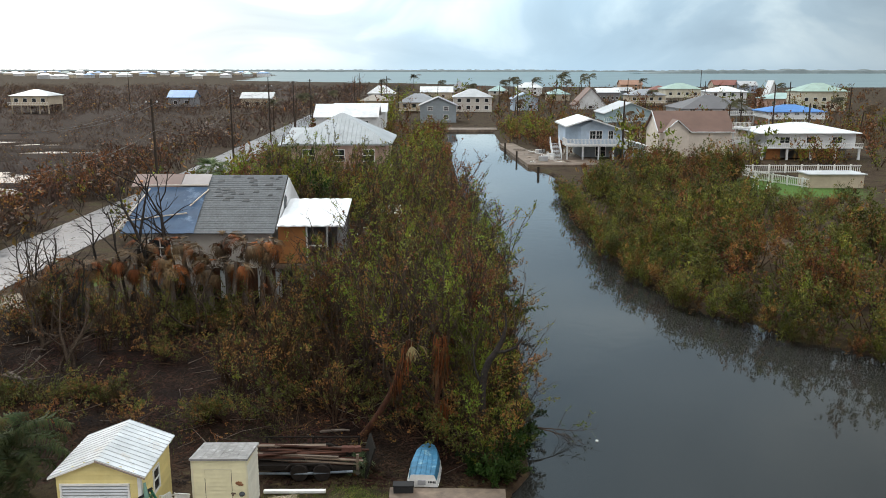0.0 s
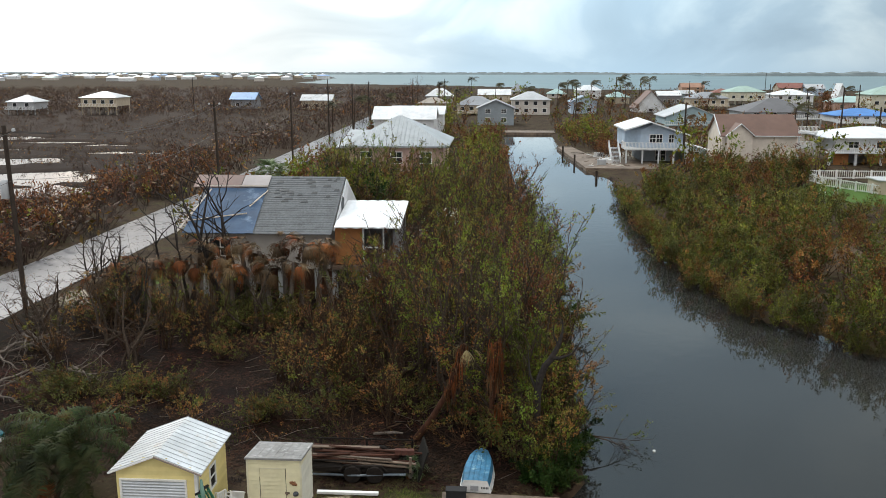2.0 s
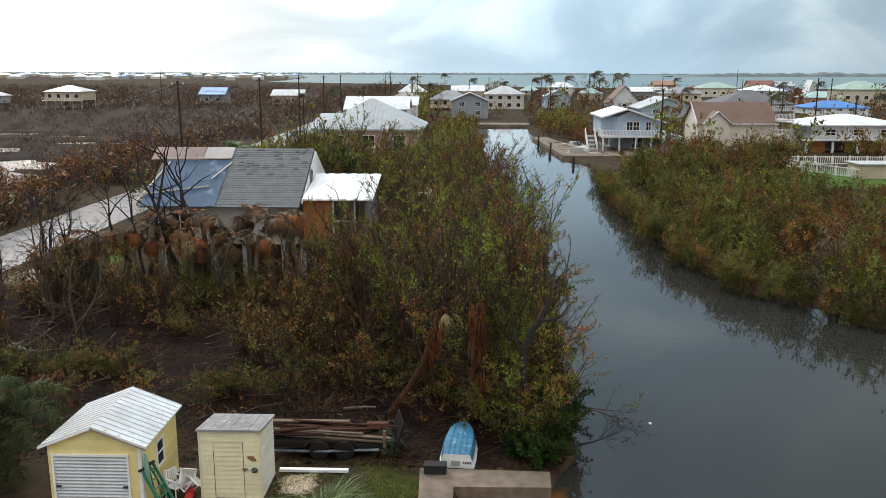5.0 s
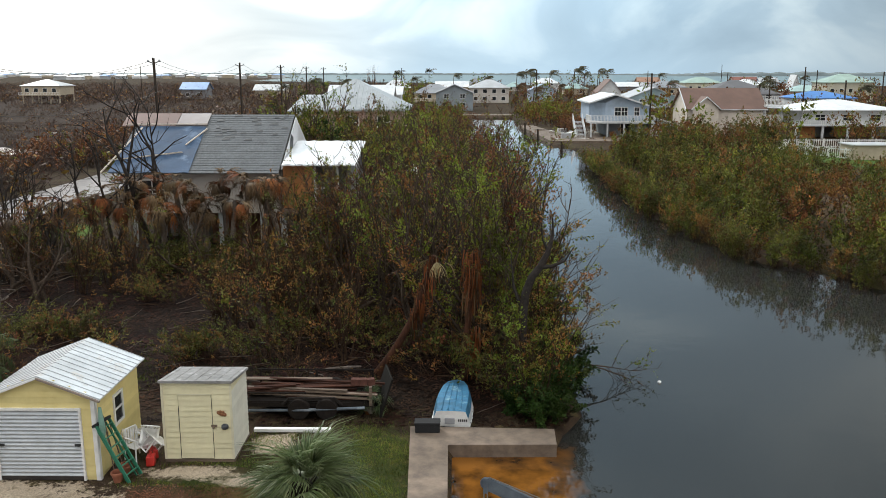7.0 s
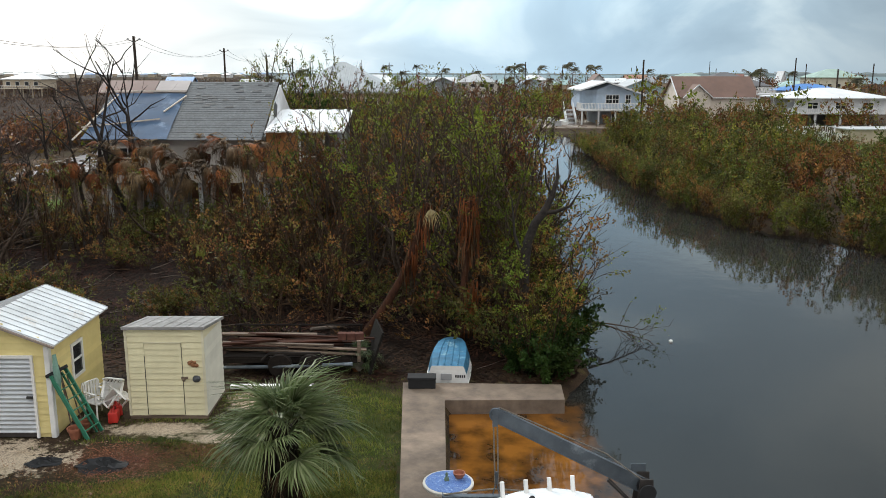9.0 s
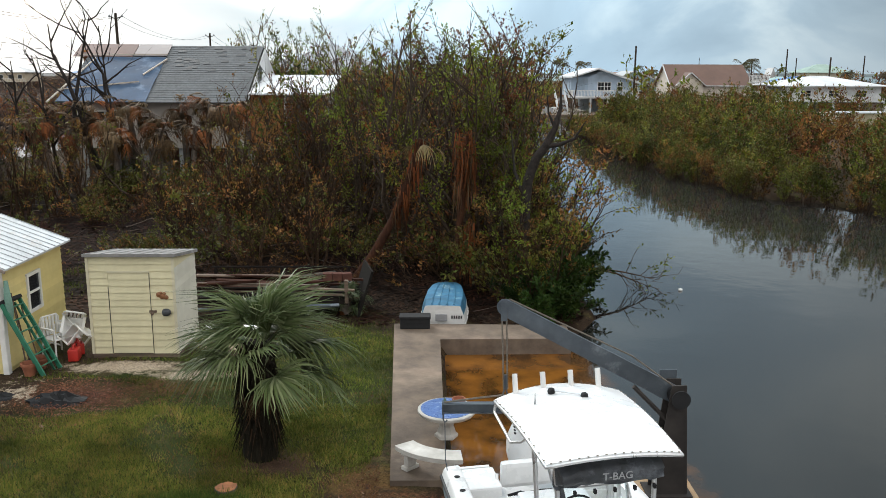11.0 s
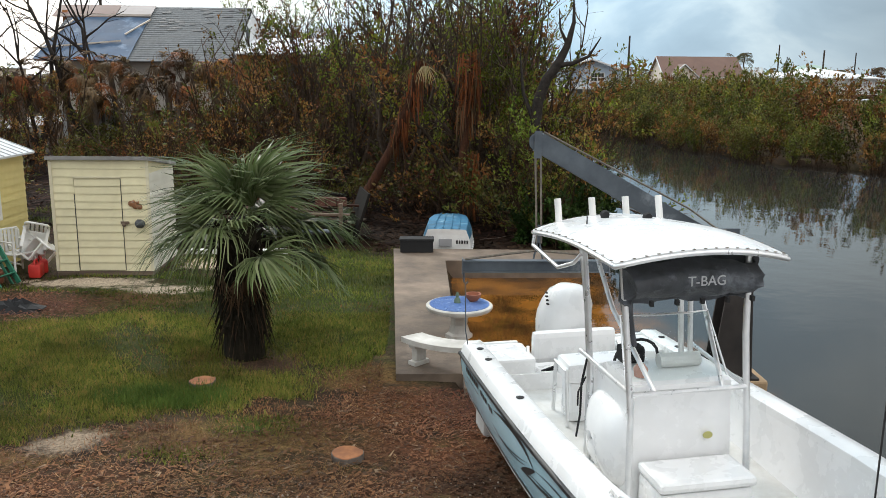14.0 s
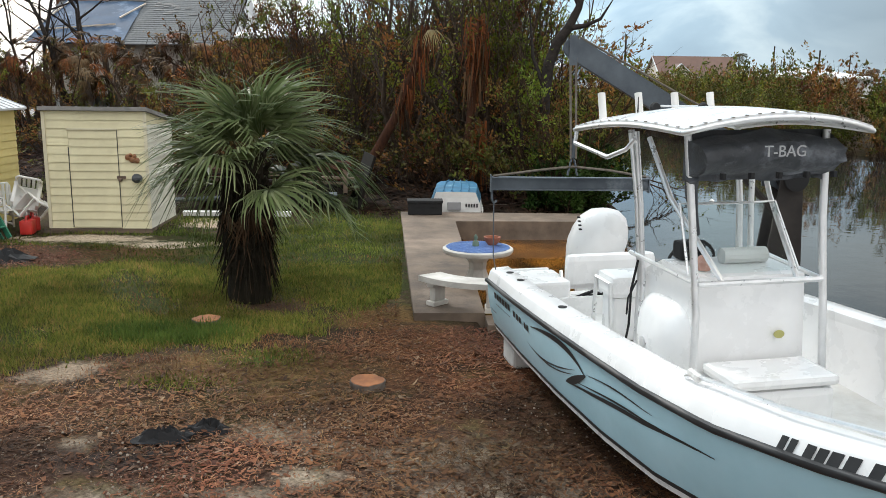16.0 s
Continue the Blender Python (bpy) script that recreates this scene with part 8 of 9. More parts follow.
part("leaning_post", Geo().cbox(-0.42, 0.42, 1.25, 1.62, 0.86, 1.06, 0.05), gel_m, boat, "white padded leaning post", m=LIFT)
part("leaning_post_box", Geo().cbox(-0.38, 0.38, 1.3, 1.58, 0.46, 0.86, 0.03), gel_m, boat, m=LIFT)
for s in (-1, 1):
    part("post_leg", Geo().tube([(s * 0.43, 1.22, 0.46), (s * 0.43, 1.28, 1.0), (s * 0.43, 1.6, 1.0), (s * 0.43, 1.66, 0.46)], 0.02, 7), alu_m, boat, m=LIFT)
# console
con = part("console", Geo().add([(-0.42, 2.25, 0.46), (0.42, 2.25, 0.46), (0.42, 3.15, 0.46), (-0.42, 3.15, 0.46), (-0.42, 2.25, 1.28), (0.42, 2.25, 1.28), (0.40, 3.1, 1.40), (-0.40, 3.1, 1.40), (-0.41, 2.55, 1.42), (0.41, 2.55, 1.42)],
                                [(3, 2, 1, 0), (0, 1, 5, 4), (1, 2, 6, 9, 5), (2, 3, 7, 6), (3, 0, 4, 8, 7), (4, 5, 9, 8), (8, 9, 6, 7)]), gel_m, boat, "white moulded console", m=LIFT)
part("side_pod", Geo().grid([[(0.38 + 0.19 * math.sqrt(max(0.0, 1 - r * r)), 2.66 + 0.40 * r * math.copysign(abs(math.cos(a)) ** 0.6, math.cos(a)), 0.80 + 0.36 * r * math.copysign(abs(math.sin(a)) ** 0.6, math.sin(a))) for a in np.linspace(0, 2 * math.pi, 33)[:-1]] for r in (1.0, 0.99, 0.95, 0.85, 0.65, 0.35, 0.02)], True), gel_m, con, smooth=60)
part("porthole", Geo().lathe([(0.04, 0), (0.045, 0.01), (0.02, 0.014)], 12, pose(0.568, 2.6, 0.8, 0, 90, 0)), alu_m, con)
part("badge", Geo().lathe([(0.042, 0), (0.042, 0.006), (0.01, 0.007)], 12, Matrix.Translation((-0.2, 3.155, 0.98)) @ pose(0, 0, 0, -90, 0, 0) @ Matrix.Diagonal((1, 0.7, 1, 1))), paint("yellow_badge", (0.42, 0.40, 0.14)), con)
shield = [[(x * (1 - 0.12 * k), 3.02 - 0.28 * k - 0.03 * (abs(x) / 0.42) ** 3, 1.40 + 0.46 * k) for x in np.linspace(-0.43, 0.43, 13)] for k in np.linspace(0, 1, 4)]
ws = part("windscreen", Geo().grid(shield), glass_m, con, "clear acrylic windscreen", 60)
ws.visible_shadow = False
part("windscreen_edge", Geo().tube([shield[0][0], shield[1][0], shield[3][0], *shield[3][3:10:3], shield[3][-1], shield[1][-1], shield[0][-1]], 0.010, 5), alu_m, ws)
part("wheel", Geo().tube([(0.2 * math.cos(a), 2.2 + 0.05 * math.sin(a), 1.30 + 0.19 * math.sin(a)) for a in np.linspace(0, 2 * math.pi, 20)], 0.014, 6), black_m, con)
part("instrument_box", Geo().cbox(0.12, 0.32, 2.5, 2.66, 1.42, 1.56, 0.03), black_m, con)
part("fire_bottle", Geo().tube([(-0.30, 2.75, 1.47), (0.05, 2.75, 1.47)], [0.06, 0.06], 12), white_m, con)
part("console_clutter", Geo().lathe([(0.05, 0), (0.06, 0.06), (0.03, 0.1)], 9, pose(0.27, 2.9, 1.41)), paint("pinkish_clutter", (0.55, 0.30, 0.24)), con)
part("cable", Geo().tube([(0.47, 2.24, 1.35), (0.50, 2.2, 1.1), (0.49, 2.16, 0.8), (0.50, 2.1, 0.56)], 0.010, 6).tube([(0.50, 2.3, 1.2), (0.55, 2.26, 1.05), (0.53, 2.2, 0.9)], 0.008, 6), black_m, con)
part("console_seat", Geo().cbox(-0.38, 0.38, 3.16, 3.58, 0.46, 0.74, 0.06), gel_m, boat, m=LIFT)
part("seat_cushion", Geo().cbox(-0.39, 0.39, 3.17, 3.60, 0.745, 0.82, 0.035), gel_m, boat, "white seat cushion", m=LIFT)
# T-top
top = part("t_top_frame", Geo().tube([(-0.47, 3.2, 1.49), (0.47, 3.2, 1.49)], 0.022, 8), alu_m, boat, "polished aluminium T-top frame", m=Matrix.Translation((0.07, 0, 0)))
for s in (-1, 1):
    part("leg", Geo().tube([(s * 0.50, 3.28, 0.46), (s * 0.48, 3.22, 1.3), (s * 0.49, 3.12, 1.9), (s * 0.52, 3.04, 2.51)], 0.027, 8), alu_m, top, smooth=60)
    part("leg", Geo().tube([(s * 0.44, 2.2, 0.46), (s * 0.43, 2.2, 1.3), (s * 0.44, 2.12, 1.9), (s * 0.46, 1.98, 2.46)], 0.027, 8), alu_m, top, smooth=60)
    part("leg", Geo().tube([(s * 0.47, 2.34, 0.46), (s * 0.46, 2.32, 1.3), (s * 0.47, 2.24, 1.9), (s * 0.50, 2.17, 2.46)], 0.024, 8), alu_m, top, smooth=60)
    part("brace", Geo().tube([(s * 0.28, 3.2, 1.49), (s * 0.40, 2.6, 2.0), (s * 0.45, 2.3, 2.42)], 0.02, 8), alu_m, top)
    part("side_rail", Geo().tube([(s * 0.47, 3.2, 1.49), (s * 0.52, 2.2, 1.52)], 0.018, 8), alu_m, top)
    part("hoop", Geo().tube([(s * 0.74, 1.5, 2.44), (s * 0.76, 1.52, 2.33), (s * 0.74, 2.2, 2.27), (s * 0.66, 2.36, 2.34), (s * 0.62, 2.42, 2.42)], 0.018, 8), alu_m, top, smooth=60)
cloth = [[(x * (0.75 - 0.07 * k), 1.48 + 1.82 * k + 0.10 * (1 - (x) ** 2) * (1 if k > 0.5 else -1) * abs(2 * k - 1) ** 3, 2.47 + 0.075 * k + 0.10 * (1 - x * x) + 0.05 * math.sin(math.pi * k)) for x in np.linspace(-1, 1, 17)] for k in np.linspace(0, 1, 13)]
part("canopy", Geo().sheet(cloth, 0.025), gel_m, top, "taut white canopy laced to its frame", 50)
edge = [*cloth[0], *[r[-1] for r in cloth[1:]], *cloth[-1][-2::-1], *[r[0] for r in cloth[-2:0:-1]], cloth[0][0]]
part("canopy_hoop", Geo().tube([(x, y, z - 0.03) for x, y, z in edge], 0.02, 7), alu_m, top, smooth=60)
lace = Geo()
for i in range(0, len(edge) - 1):
    for u in (0.5,):
        p = Vector(edge[i]).lerp(Vector(edge[i + 1]), u)
        lace.box(p.x - 0.009, p.x + 0.009, p.y - 0.009, p.y + 0.009, p.z + 0.001, p.z + 0.006)
tagged(part("lacing", lace, rope_m, top), kind="stuff")
for i in range(4):
    x = -0.5 + i / 3
    part("rod_holder", Geo().tube([(x, 1.5, 2.46), (x, 1.42, 2.74)], 0.032, 10), white_m, top, smooth=60)
part("antenna", Geo().tube([(0.42, 2.0, 2.56), (0.42, 2.0, 2.72)], [0.008, 0.003], 6).lathe([(0.03, 2.555), (0.03, 2.575), (0.01, 2.585)], 8, pose(0.42, 2.0, 0)), black_m, top)
for x, y in ((0.16, 1.75), (-0.16, 1.95)):
    part("light", Geo().lathe([(0.035, -0.03), (0.045, 0), (0.035, 0.03)], 10, pose(x, y, 2.63, 90)), black_m, top)
part("light_bar", Geo().tube([(0.16, 1.75, 2.64), (-0.16, 1.95, 2.64)], 0.009, 6), alu_m, top)
bag = []
rnd = np.random.RandomState(3)
for k in range(9):
    a = k / 8
    depth = 0.23 * math.sin(math.pi * min(1, a * 1.15)) ** 0.7
    bag.append([(x * (0.53 - 0.06 * a), 3.10 + depth * 0.85 + 0.015 * rnd.normal(), 2.46 - 0.34 * a - 0.06 * (x * x) * (1 - a) + 0.012 * rnd.normal()) for x in np.linspace(-1, 1, 13)])
pouch = part("storage_bag", Geo().grid(bag), canvas_m, top, "black canvas storage bag under the T-top", 60, Matrix.Translation((0, 0, 0.055)))
part("bag_back", Geo().grid([[(x * 0.53, 3.02, 2.46 - 0.34 * a) for x in np.linspace(-1, 1, 5)] for a in (0, 1)]), canvas_m, pouch)
for s in (-1, 1):
    part("bag_end", Geo().add([bag[k][0 if s < 0 else -1] for k in range(9)] + [(s * 0.53, 3.02, 2.12), (s * 0.53, 3.02, 2.46)], [tuple(range(11))]), canvas_m, pouch)
part("flap", Geo().tube([(0.5, 3.1, 2.16), (0.45, 3.0, 2.05), (0.38, 2.92, 1.88), (0.33, 2.9, 1.72)], [0.05, 0.045, 0.03, 0.02], 6), canvas_m, pouch, smooth=60)
words = bpy.data.curves.new("lettering", "FONT")
words.body, words.size, words.extrude, words.align_x = "T-BAG", 0.105, 0.003, "CENTER"
holder = new("lettering", words)
lettering_me = bpy.data.meshes.new_from_object(holder.evaluated_get(bpy.context.evaluated_depsgraph_get()))
bpy.data.objects.remove(holder)
lettering_me.materials.clear()
lettering_me.materials.append(wall_grey)
part("lettering", lettering_me, None, pouch, "pale painted letters", m=Matrix(((-1, 0, 0, -0.01), (0, 0, 1, 3.358), (0, 1, 0, 2.305), (0, 0, 0, 1))))
for i in range(5):
    part("strap", Geo().box(-0.4 + 0.2 * i - 0.012, -0.4 + 0.2 * i + 0.012, 3.30, 3.34, 2.16, 2.2), black_m, pouch)
# outboard motor
mot = part("outboard_motor", Geo().cbox(-0.12, 0.12, -0.35, 0.02, 0.25, 0.85, 0.04), gel_m, boat, "white outboard motor tilted at the transom")
cowl = [[(-0.02 - (z - 0.85) * 0.2 + r * 0.27 * math.cos(a) - 0.10 * r * math.sin(a), -0.22 + r * 0.34 * math.sin(a) + (z - 0.85) * 0.06, z) for a in np.linspace(0, 2 * math.pi, 21)[:-1]] for r, z in ((0.6, 0.72), (0.72, 0.80), (0.86, 0.9), (0.95, 1.03), (0.97, 1.15), (0.9, 1.28), (0.74, 1.40), (0.45, 1.475), (0.05, 1.5))]
part("cowl", Geo().grid(cowl, True), gel_m, mot, "rounded white engine cowl", 60)
for s in (-1, 1):
    for k in range(4):
        part("vent", Geo().box(s * 0.155 - 0.012, s * 0.155 + 0.012, -0.12 - 0.02 * k, -0.08 - 0.02 * k, 1.28 + 0.04 * k, 1.295 + 0.04 * k), black_m, mot)
part("lower_unit", Geo().cbox(-0.06, 0.06, -0.42, -0.12, 0.02, 0.3, 0.03), gel_m, mot)
# marks on the topsides


def strip(pts, wide, s=1):
    """A tapered stroke on the hull through (y, v) points."""
    n = len(pts)
    a, b = [], []
    for i, (y, v) in enumerate(pts):
        w = wide * math.sin(math.pi * min(0.97, max(0.04, (i + 0.3) / n))) ** 0.8
        a.append(hull_side(y, v + w, s, 0.005))
        b.append(hull_side(y, v - w, s, 0.005))
    return Geo().grid([a, b])


def curve_pts(p0, p1, p2, n=16):
    return [tuple((1 - t) ** 2 * np.array(p0) + 2 * t * (1 - t) * np.array(p1) + t * t * np.array(p2)) for t in np.linspace(0, 1, n)]


for p0, p1, p2, w in (((1.6, 0.80), (2.55, 1.03), (2.88, 0.69), 0.035), ((2.43, 0.42), (2.6, 0.50), (2.9, 0.71), 0.05), ((1.44, 0.50), (1.85, 0.33), (2.68, 0.68), 0.012), ((1.56, 0.46), (2.05, 0.36), (2.62, 0.60), 0.010),
                      ((2.41, 0.41), (3.4, 0.66), (4.5, 0.69), 0.024), ((2.92, 0.73), (3.4, 0.84), (3.91, 0.78), 0.010), ((2.68, 0.53), (3.4, 0.70), (4.1, 0.68), 0.012)):
    part("pinstripe", strip(curve_pts(p0, p1, p2), w * 1.1), rubber_m, boat, "black flourish on the hull")
for y0, y1, v0, v1 in [(0.30 + 0.105 * k, 0.38 + 0.105 * k, 0.76, 0.87) for k in range(6)] + [(1.02, 1.09, 0.73, 0.83), (1.12, 1.19, 0.72, 0.82), (1.22, 1.29, 0.71, 0.81), (1.38, 1.43, 0.69, 0.79), (1.46, 1.52, 0.68, 0.78), (0.34, 0.9, 0.655, 0.67), (0.06, 0.3, 0.45, 0.47)]:
    part("marking", Geo().grid([[hull_side(y, v, 1, 0.005) for v in (v0, v1)] for y in (y0, y1)]), rubber_m, boat)


def cap_point(y, u, out=0.004):
    hb, zg = sect(y)[:2]
    return (hb - 0.02 + 0.032 * (1 - u) + out, y, zg - 0.125 + 0.095 * u)


for y, w in ((4.89, 0.038), (4.94, 0.038), (5.025, 0.048), (5.085, 0.046), (5.14, 0.054), (5.21, 0.056), (5.315, 0.052), (5.385, 0.05)):
    part("marking", Geo().grid([[cap_point(q + 0.012 * u, u) for u in (0.18, 0.92)] for q in (y, y + w)]), rubber_m, boat)
for x, y in ((0.85, 0.3), (-0.85, 0.3), (0.0, 3.6), (0.0, 5.0)):
    solid("support_block", Geo().cbox(-0.2, 0.2, -0.2, 0.2, 0, 0.27 if abs(x) > 0.5 else sect(y)[4] + 0.02, 0.03), paint("white_block", (0.55, 0.54, 0.52), 0.9, 6), "pale concrete block under the boat", "block", boat.matrix_basis @ pose(x, y, -0.02), "support blocks")

# ---- palms ----


def fan_frond(seed, fold, spread, reach=0.85, stalk=0.55, leaflets=34, droop=0.5):
    """A fan leaf: a stalk along +x, then narrow folded leaflets that droop at their tips."""
    rnd = np.random.RandomState(seed)
    p = Plant()
    p.stick([(0, 0, 0), (stalk * 0.5, 0, 0.02), (stalk, 0, -0.01)], 0.016, 0.010, 1)
    hub = np.array((stalk, 0, 0))
    for i in range(leaflets):
        a = (i / (leaflets - 1) - 0.5) * spread
        L = reach * (0.72 + 0.28 * math.cos(a * 0.7)) * (0.88 + 0.2 * rnd.rand())
        d = np.array((math.cos(a), math.sin(a) * (1 - fold * 0.3), fold * abs(math.sin(a)) * 0.5 + rnd.normal() * 0.03))
        d /= np.linalg.norm(d)
        s = np.array((-math.sin(a), math.cos(a), 0.35 * (1 if i % 2 else -1)))
        s /= np.linalg.norm(s)
        pts, w = [], []
        for k, t in enumerate((0.0, 0.32, 0.58, 0.8, 1.0)):
            hang = droop * (0.7 + 0.6 * rnd.rand()) * max(0, t - 0.22) ** 1.9 * L * 1.7
            pts.append(hub + d * L * t * (1 - 0.15 * droop * t) + np.array((0, 0, -hang)))
            w.append((0.010, 0.020, 0.017, 0.009, 0.002)[k])
        v = np.stack([q + s * ww * e for q, ww in zip(pts, w) for e in (-1, 1)])
        p.put(v, np.array([(2 * k, 2 * k + 1, 2 * k + 3, 2 * k + 2) for k in range(4)]), 1)
    return p.done()


def frond_mesh(p, material):
    return quads("frond", p.v, p.f, [twig_m, material], np.ones(len(p.f)))


live = [frond_mesh(fan_frond(700 + i, 0.7, (3.0, 3.5, 2.7, 3.8)[i], (0.98, 1.08, 0.9, 1.02)[i], (0.56, 0.66, 0.5, 0.6)[i], 44, (0.5, 0.68, 0.4, 0.8)[i]), frond_m) for i in range(4)]
dead = [frond_mesh(fan_frond(720 + i, 0.8, (2.0, 1.6, 2.4, 1.8)[i], (0.8, 0.95, 0.7, 0.6)[i], 0.5, (20, 16, 22, 18)[i], (0.75, 0.6, 1.0, 0.7)[i]), rust_m if i == 2 else deadfrond_m) for i in range(4)]

fibre_m = mat("dark_palm_fibre", (0.03, 0.024, 0.016), (0.010, 0.009, 0.006), 14, 0.95, bump=0.8, stretch=(1, 1, 0.3))
palm = thing("fan_palm", "short fan palm with green fronds and a shaggy trunk", "palm", pose(-3.9, 21.35, 0))
rnd = np.random.RandomState(44)
part("trunk", Geo().tube([(0, 0, -0.05), (0.02, 0, 0.5), (0.02, 0.02, 1.2), (0.05, 0, 1.95)], [0.29, 0.27, 0.23, 0.17], 12), fibre_m, palm, smooth=60)
for i in range(64):
    a, z = i * 2.39996, 0.08 + 1.72 * i / 64
    boot = Geo().add([(0.17, -0.05, 0), (0.17, 0.05, 0), (0.34, 0.03, 0.20), (0.34, -0.03, 0.20), (0.17, -0.03, 0.10), (0.17, 0.03, 0.10), (0.32, 0.015, 0.25), (0.32, -0.015, 0.25)],
                     [(0, 1, 2, 3), (7, 6, 5, 4), (0, 3, 7, 4), (1, 5, 6, 2), (3, 2, 6, 7)])
    part("leaf_base", boot, fibre_m, palm, m=pose(0, 0, z, 0, -8 * rnd.rand(), math.degrees(a)))
for i in range(22):
    el = -16 + 102 * ((i + 0.5) / 22) ** 0.9
    part("frond", live[i % 4], None, palm, m=Matrix.Translation((0.08, 0, 1.5 + 0.26 * i / 22)) @ pose(0, 0, 0, 0, 0, math.degrees(i * 2.39996) + 14 * rnd.normal()) @ pose(0, 0, 0, rnd.normal() * 18, -el * 0.92, 0) @ Matrix.Scale(0.85 + 0.3 * rnd.rand(), 4))
for i in range(6):
    part("dead_frond", dead[i % 4], None, palm, "brown hanging frond", m=Matrix.Translation((0.05 * math.cos(i), 0.05 * math.sin(i), 1.6)) @ pose(0, 0, 0, 0, 0, 60 * i + 10 * rnd.normal()) @ pose(0, 0, 0, rnd.normal() * 10, 58 + 10 * rnd.rand(), 0) @ Matrix.Scale(0.75, 4))


skirt = Plant()
n_ = 420
a_ = rnd.rand(n_) * 2 * math.pi
z_ = 0.35 + 1.35 * rnd.rand(n_)
p0_ = np.stack([0.27 * np.cos(a_), 0.27 * np.sin(a_), z_], 1)
p1_ = p0_ + np.stack([0.12 * np.cos(a_), 0.12 * np.sin(a_), -0.2 - 0.45 * rnd.rand(n_)], 1) + rnd.normal(scale=0.05, size=(n_, 3))
p1_[:, 2] = np.maximum(p1_[:, 2], 0.03)
skirt.sliver(p0_, p1_, 0.012, 1, rnd)
skirt.done()
part("skirt", quads("skirt", skirt.v, skirt.f, [fibre_m, deadfrond_m], (rnd.rand(len(skirt.f)) < 0.1).astype(int)), None, palm, "ragged dark brown hanging fibres")


def rough_palm(x, y, h, n_live, n_dead, label, lean=(0, 0), scale=1.0, seed=0, group="palms"):
    rnd = np.random.RandomState(seed)
    t = thing("palm_tree", label, "palm", pose(x, y, 0, 0, 0, 77 * seed), group)
    part("trunk", Geo().tube([(0, 0, -0.1), (lean[0] * 0.3, lean[1] * 0.3, h * 0.4), (lean[0], lean[1], h - 0.1)], [0.2, 0.16, 0.12], 8), pale_bark_m, t, smooth=60)
    top_ = Matrix.Translation((lean[0], lean[1], h))
    for i in range(n_live):
        part("frond", live[i % 4], None, t, m=top_ @ pose(0, 0, 0, 0, 0, 137.5 * i) @ pose(0, 0, 0, 0, 30 - 90 * (i + 0.5) / max(1, n_live), 0) @ Matrix.Scale(scale, 4))
    for i in range(n_dead):
        part("dead_frond", dead[i % 4], None, t, m=top_ @ Matrix.Translation((0, 0, -0.15)) @ pose(0, 0, 0, 0, 0, 137.5 * i + 20 * rnd.normal()) @ pose(0, 0, 0, 0, -40 + 108 * rnd.rand() ** 0.75, 0) @ Matrix.Scale(scale * (0.6 + 0.5 * rnd.rand()), 4))
    return t


rr = np.random.RandomState(71)
for i, (x, y, h) in enumerate(((-19.6, 50.5, 4.0), (-18.2, 52.4, 4.3), (-17.0, 51.2, 3.9), (-15.8, 52.6, 4.5), (-14.6, 51.4, 4.2), (-13.4, 52.8, 4.8), (-12.4, 51.8, 5.0), (-11.4, 52.8, 5.0), (-20.6, 51.6, 3.2), (-18.9, 51.6, 3.4), (-16.4, 50.6, 3.1), (-14.0, 50.4, 3.5), (-22.6, 50.6, 2.9), (-24.4, 50.2, 2.6), (-12.8, 50.6, 3.6), (-21.6, 50.0, 3.6), (-23.4, 51.5, 3.2), (-10.4, 52.4, 4.2))):
    rough_palm(x, min(y, 52.2) - 0.9, min(h, 4.6) + 0.1, 0, 22, "storm-killed fan palm with drooping brown fronds", (0.3 * rr.normal(), 0.3 * rr.normal()), 1.2, i, "dead palms by the house")
rough_palm(-16.2, 78.0, 5.2, 0, 16, "storm-killed fan palm with drooping brown fronds", scale=1.5, seed=21)
rough_palm(-25.2, 92, 4.0, 14, 4, "green fan palm by the roadside", scale=1.6, seed=22)
rough_palm(-3.3, 29.6, 0.35, 7, 4, "young fan palm by the trailer", scale=0.5, seed=23)

near_palm = rough_palm(-15.9, 26.5, 1.5, 0, 12, "shaggy dark green and brown palm beside the garage", scale=0.9, seed=24)

# the leaning palms with rust-red skirts by the dinghy
leaning = thing("fallen_palm", "leaning palm trunk with rust-red fibrous skirt", "palm", pose(0, 0, 0))
part("trunk", Geo().tube([(-3.35, 32.9, 0.05), (-2.75, 32.8, 0.9), (-2.2, 32.7, 1.9), (-1.6, 32.7, 3.4), (-1.35, 32.7, 4.3)], [0.15, 0.14, 0.12, 0.11, 0.08], 9), red_bark_m, leaning, smooth=60)


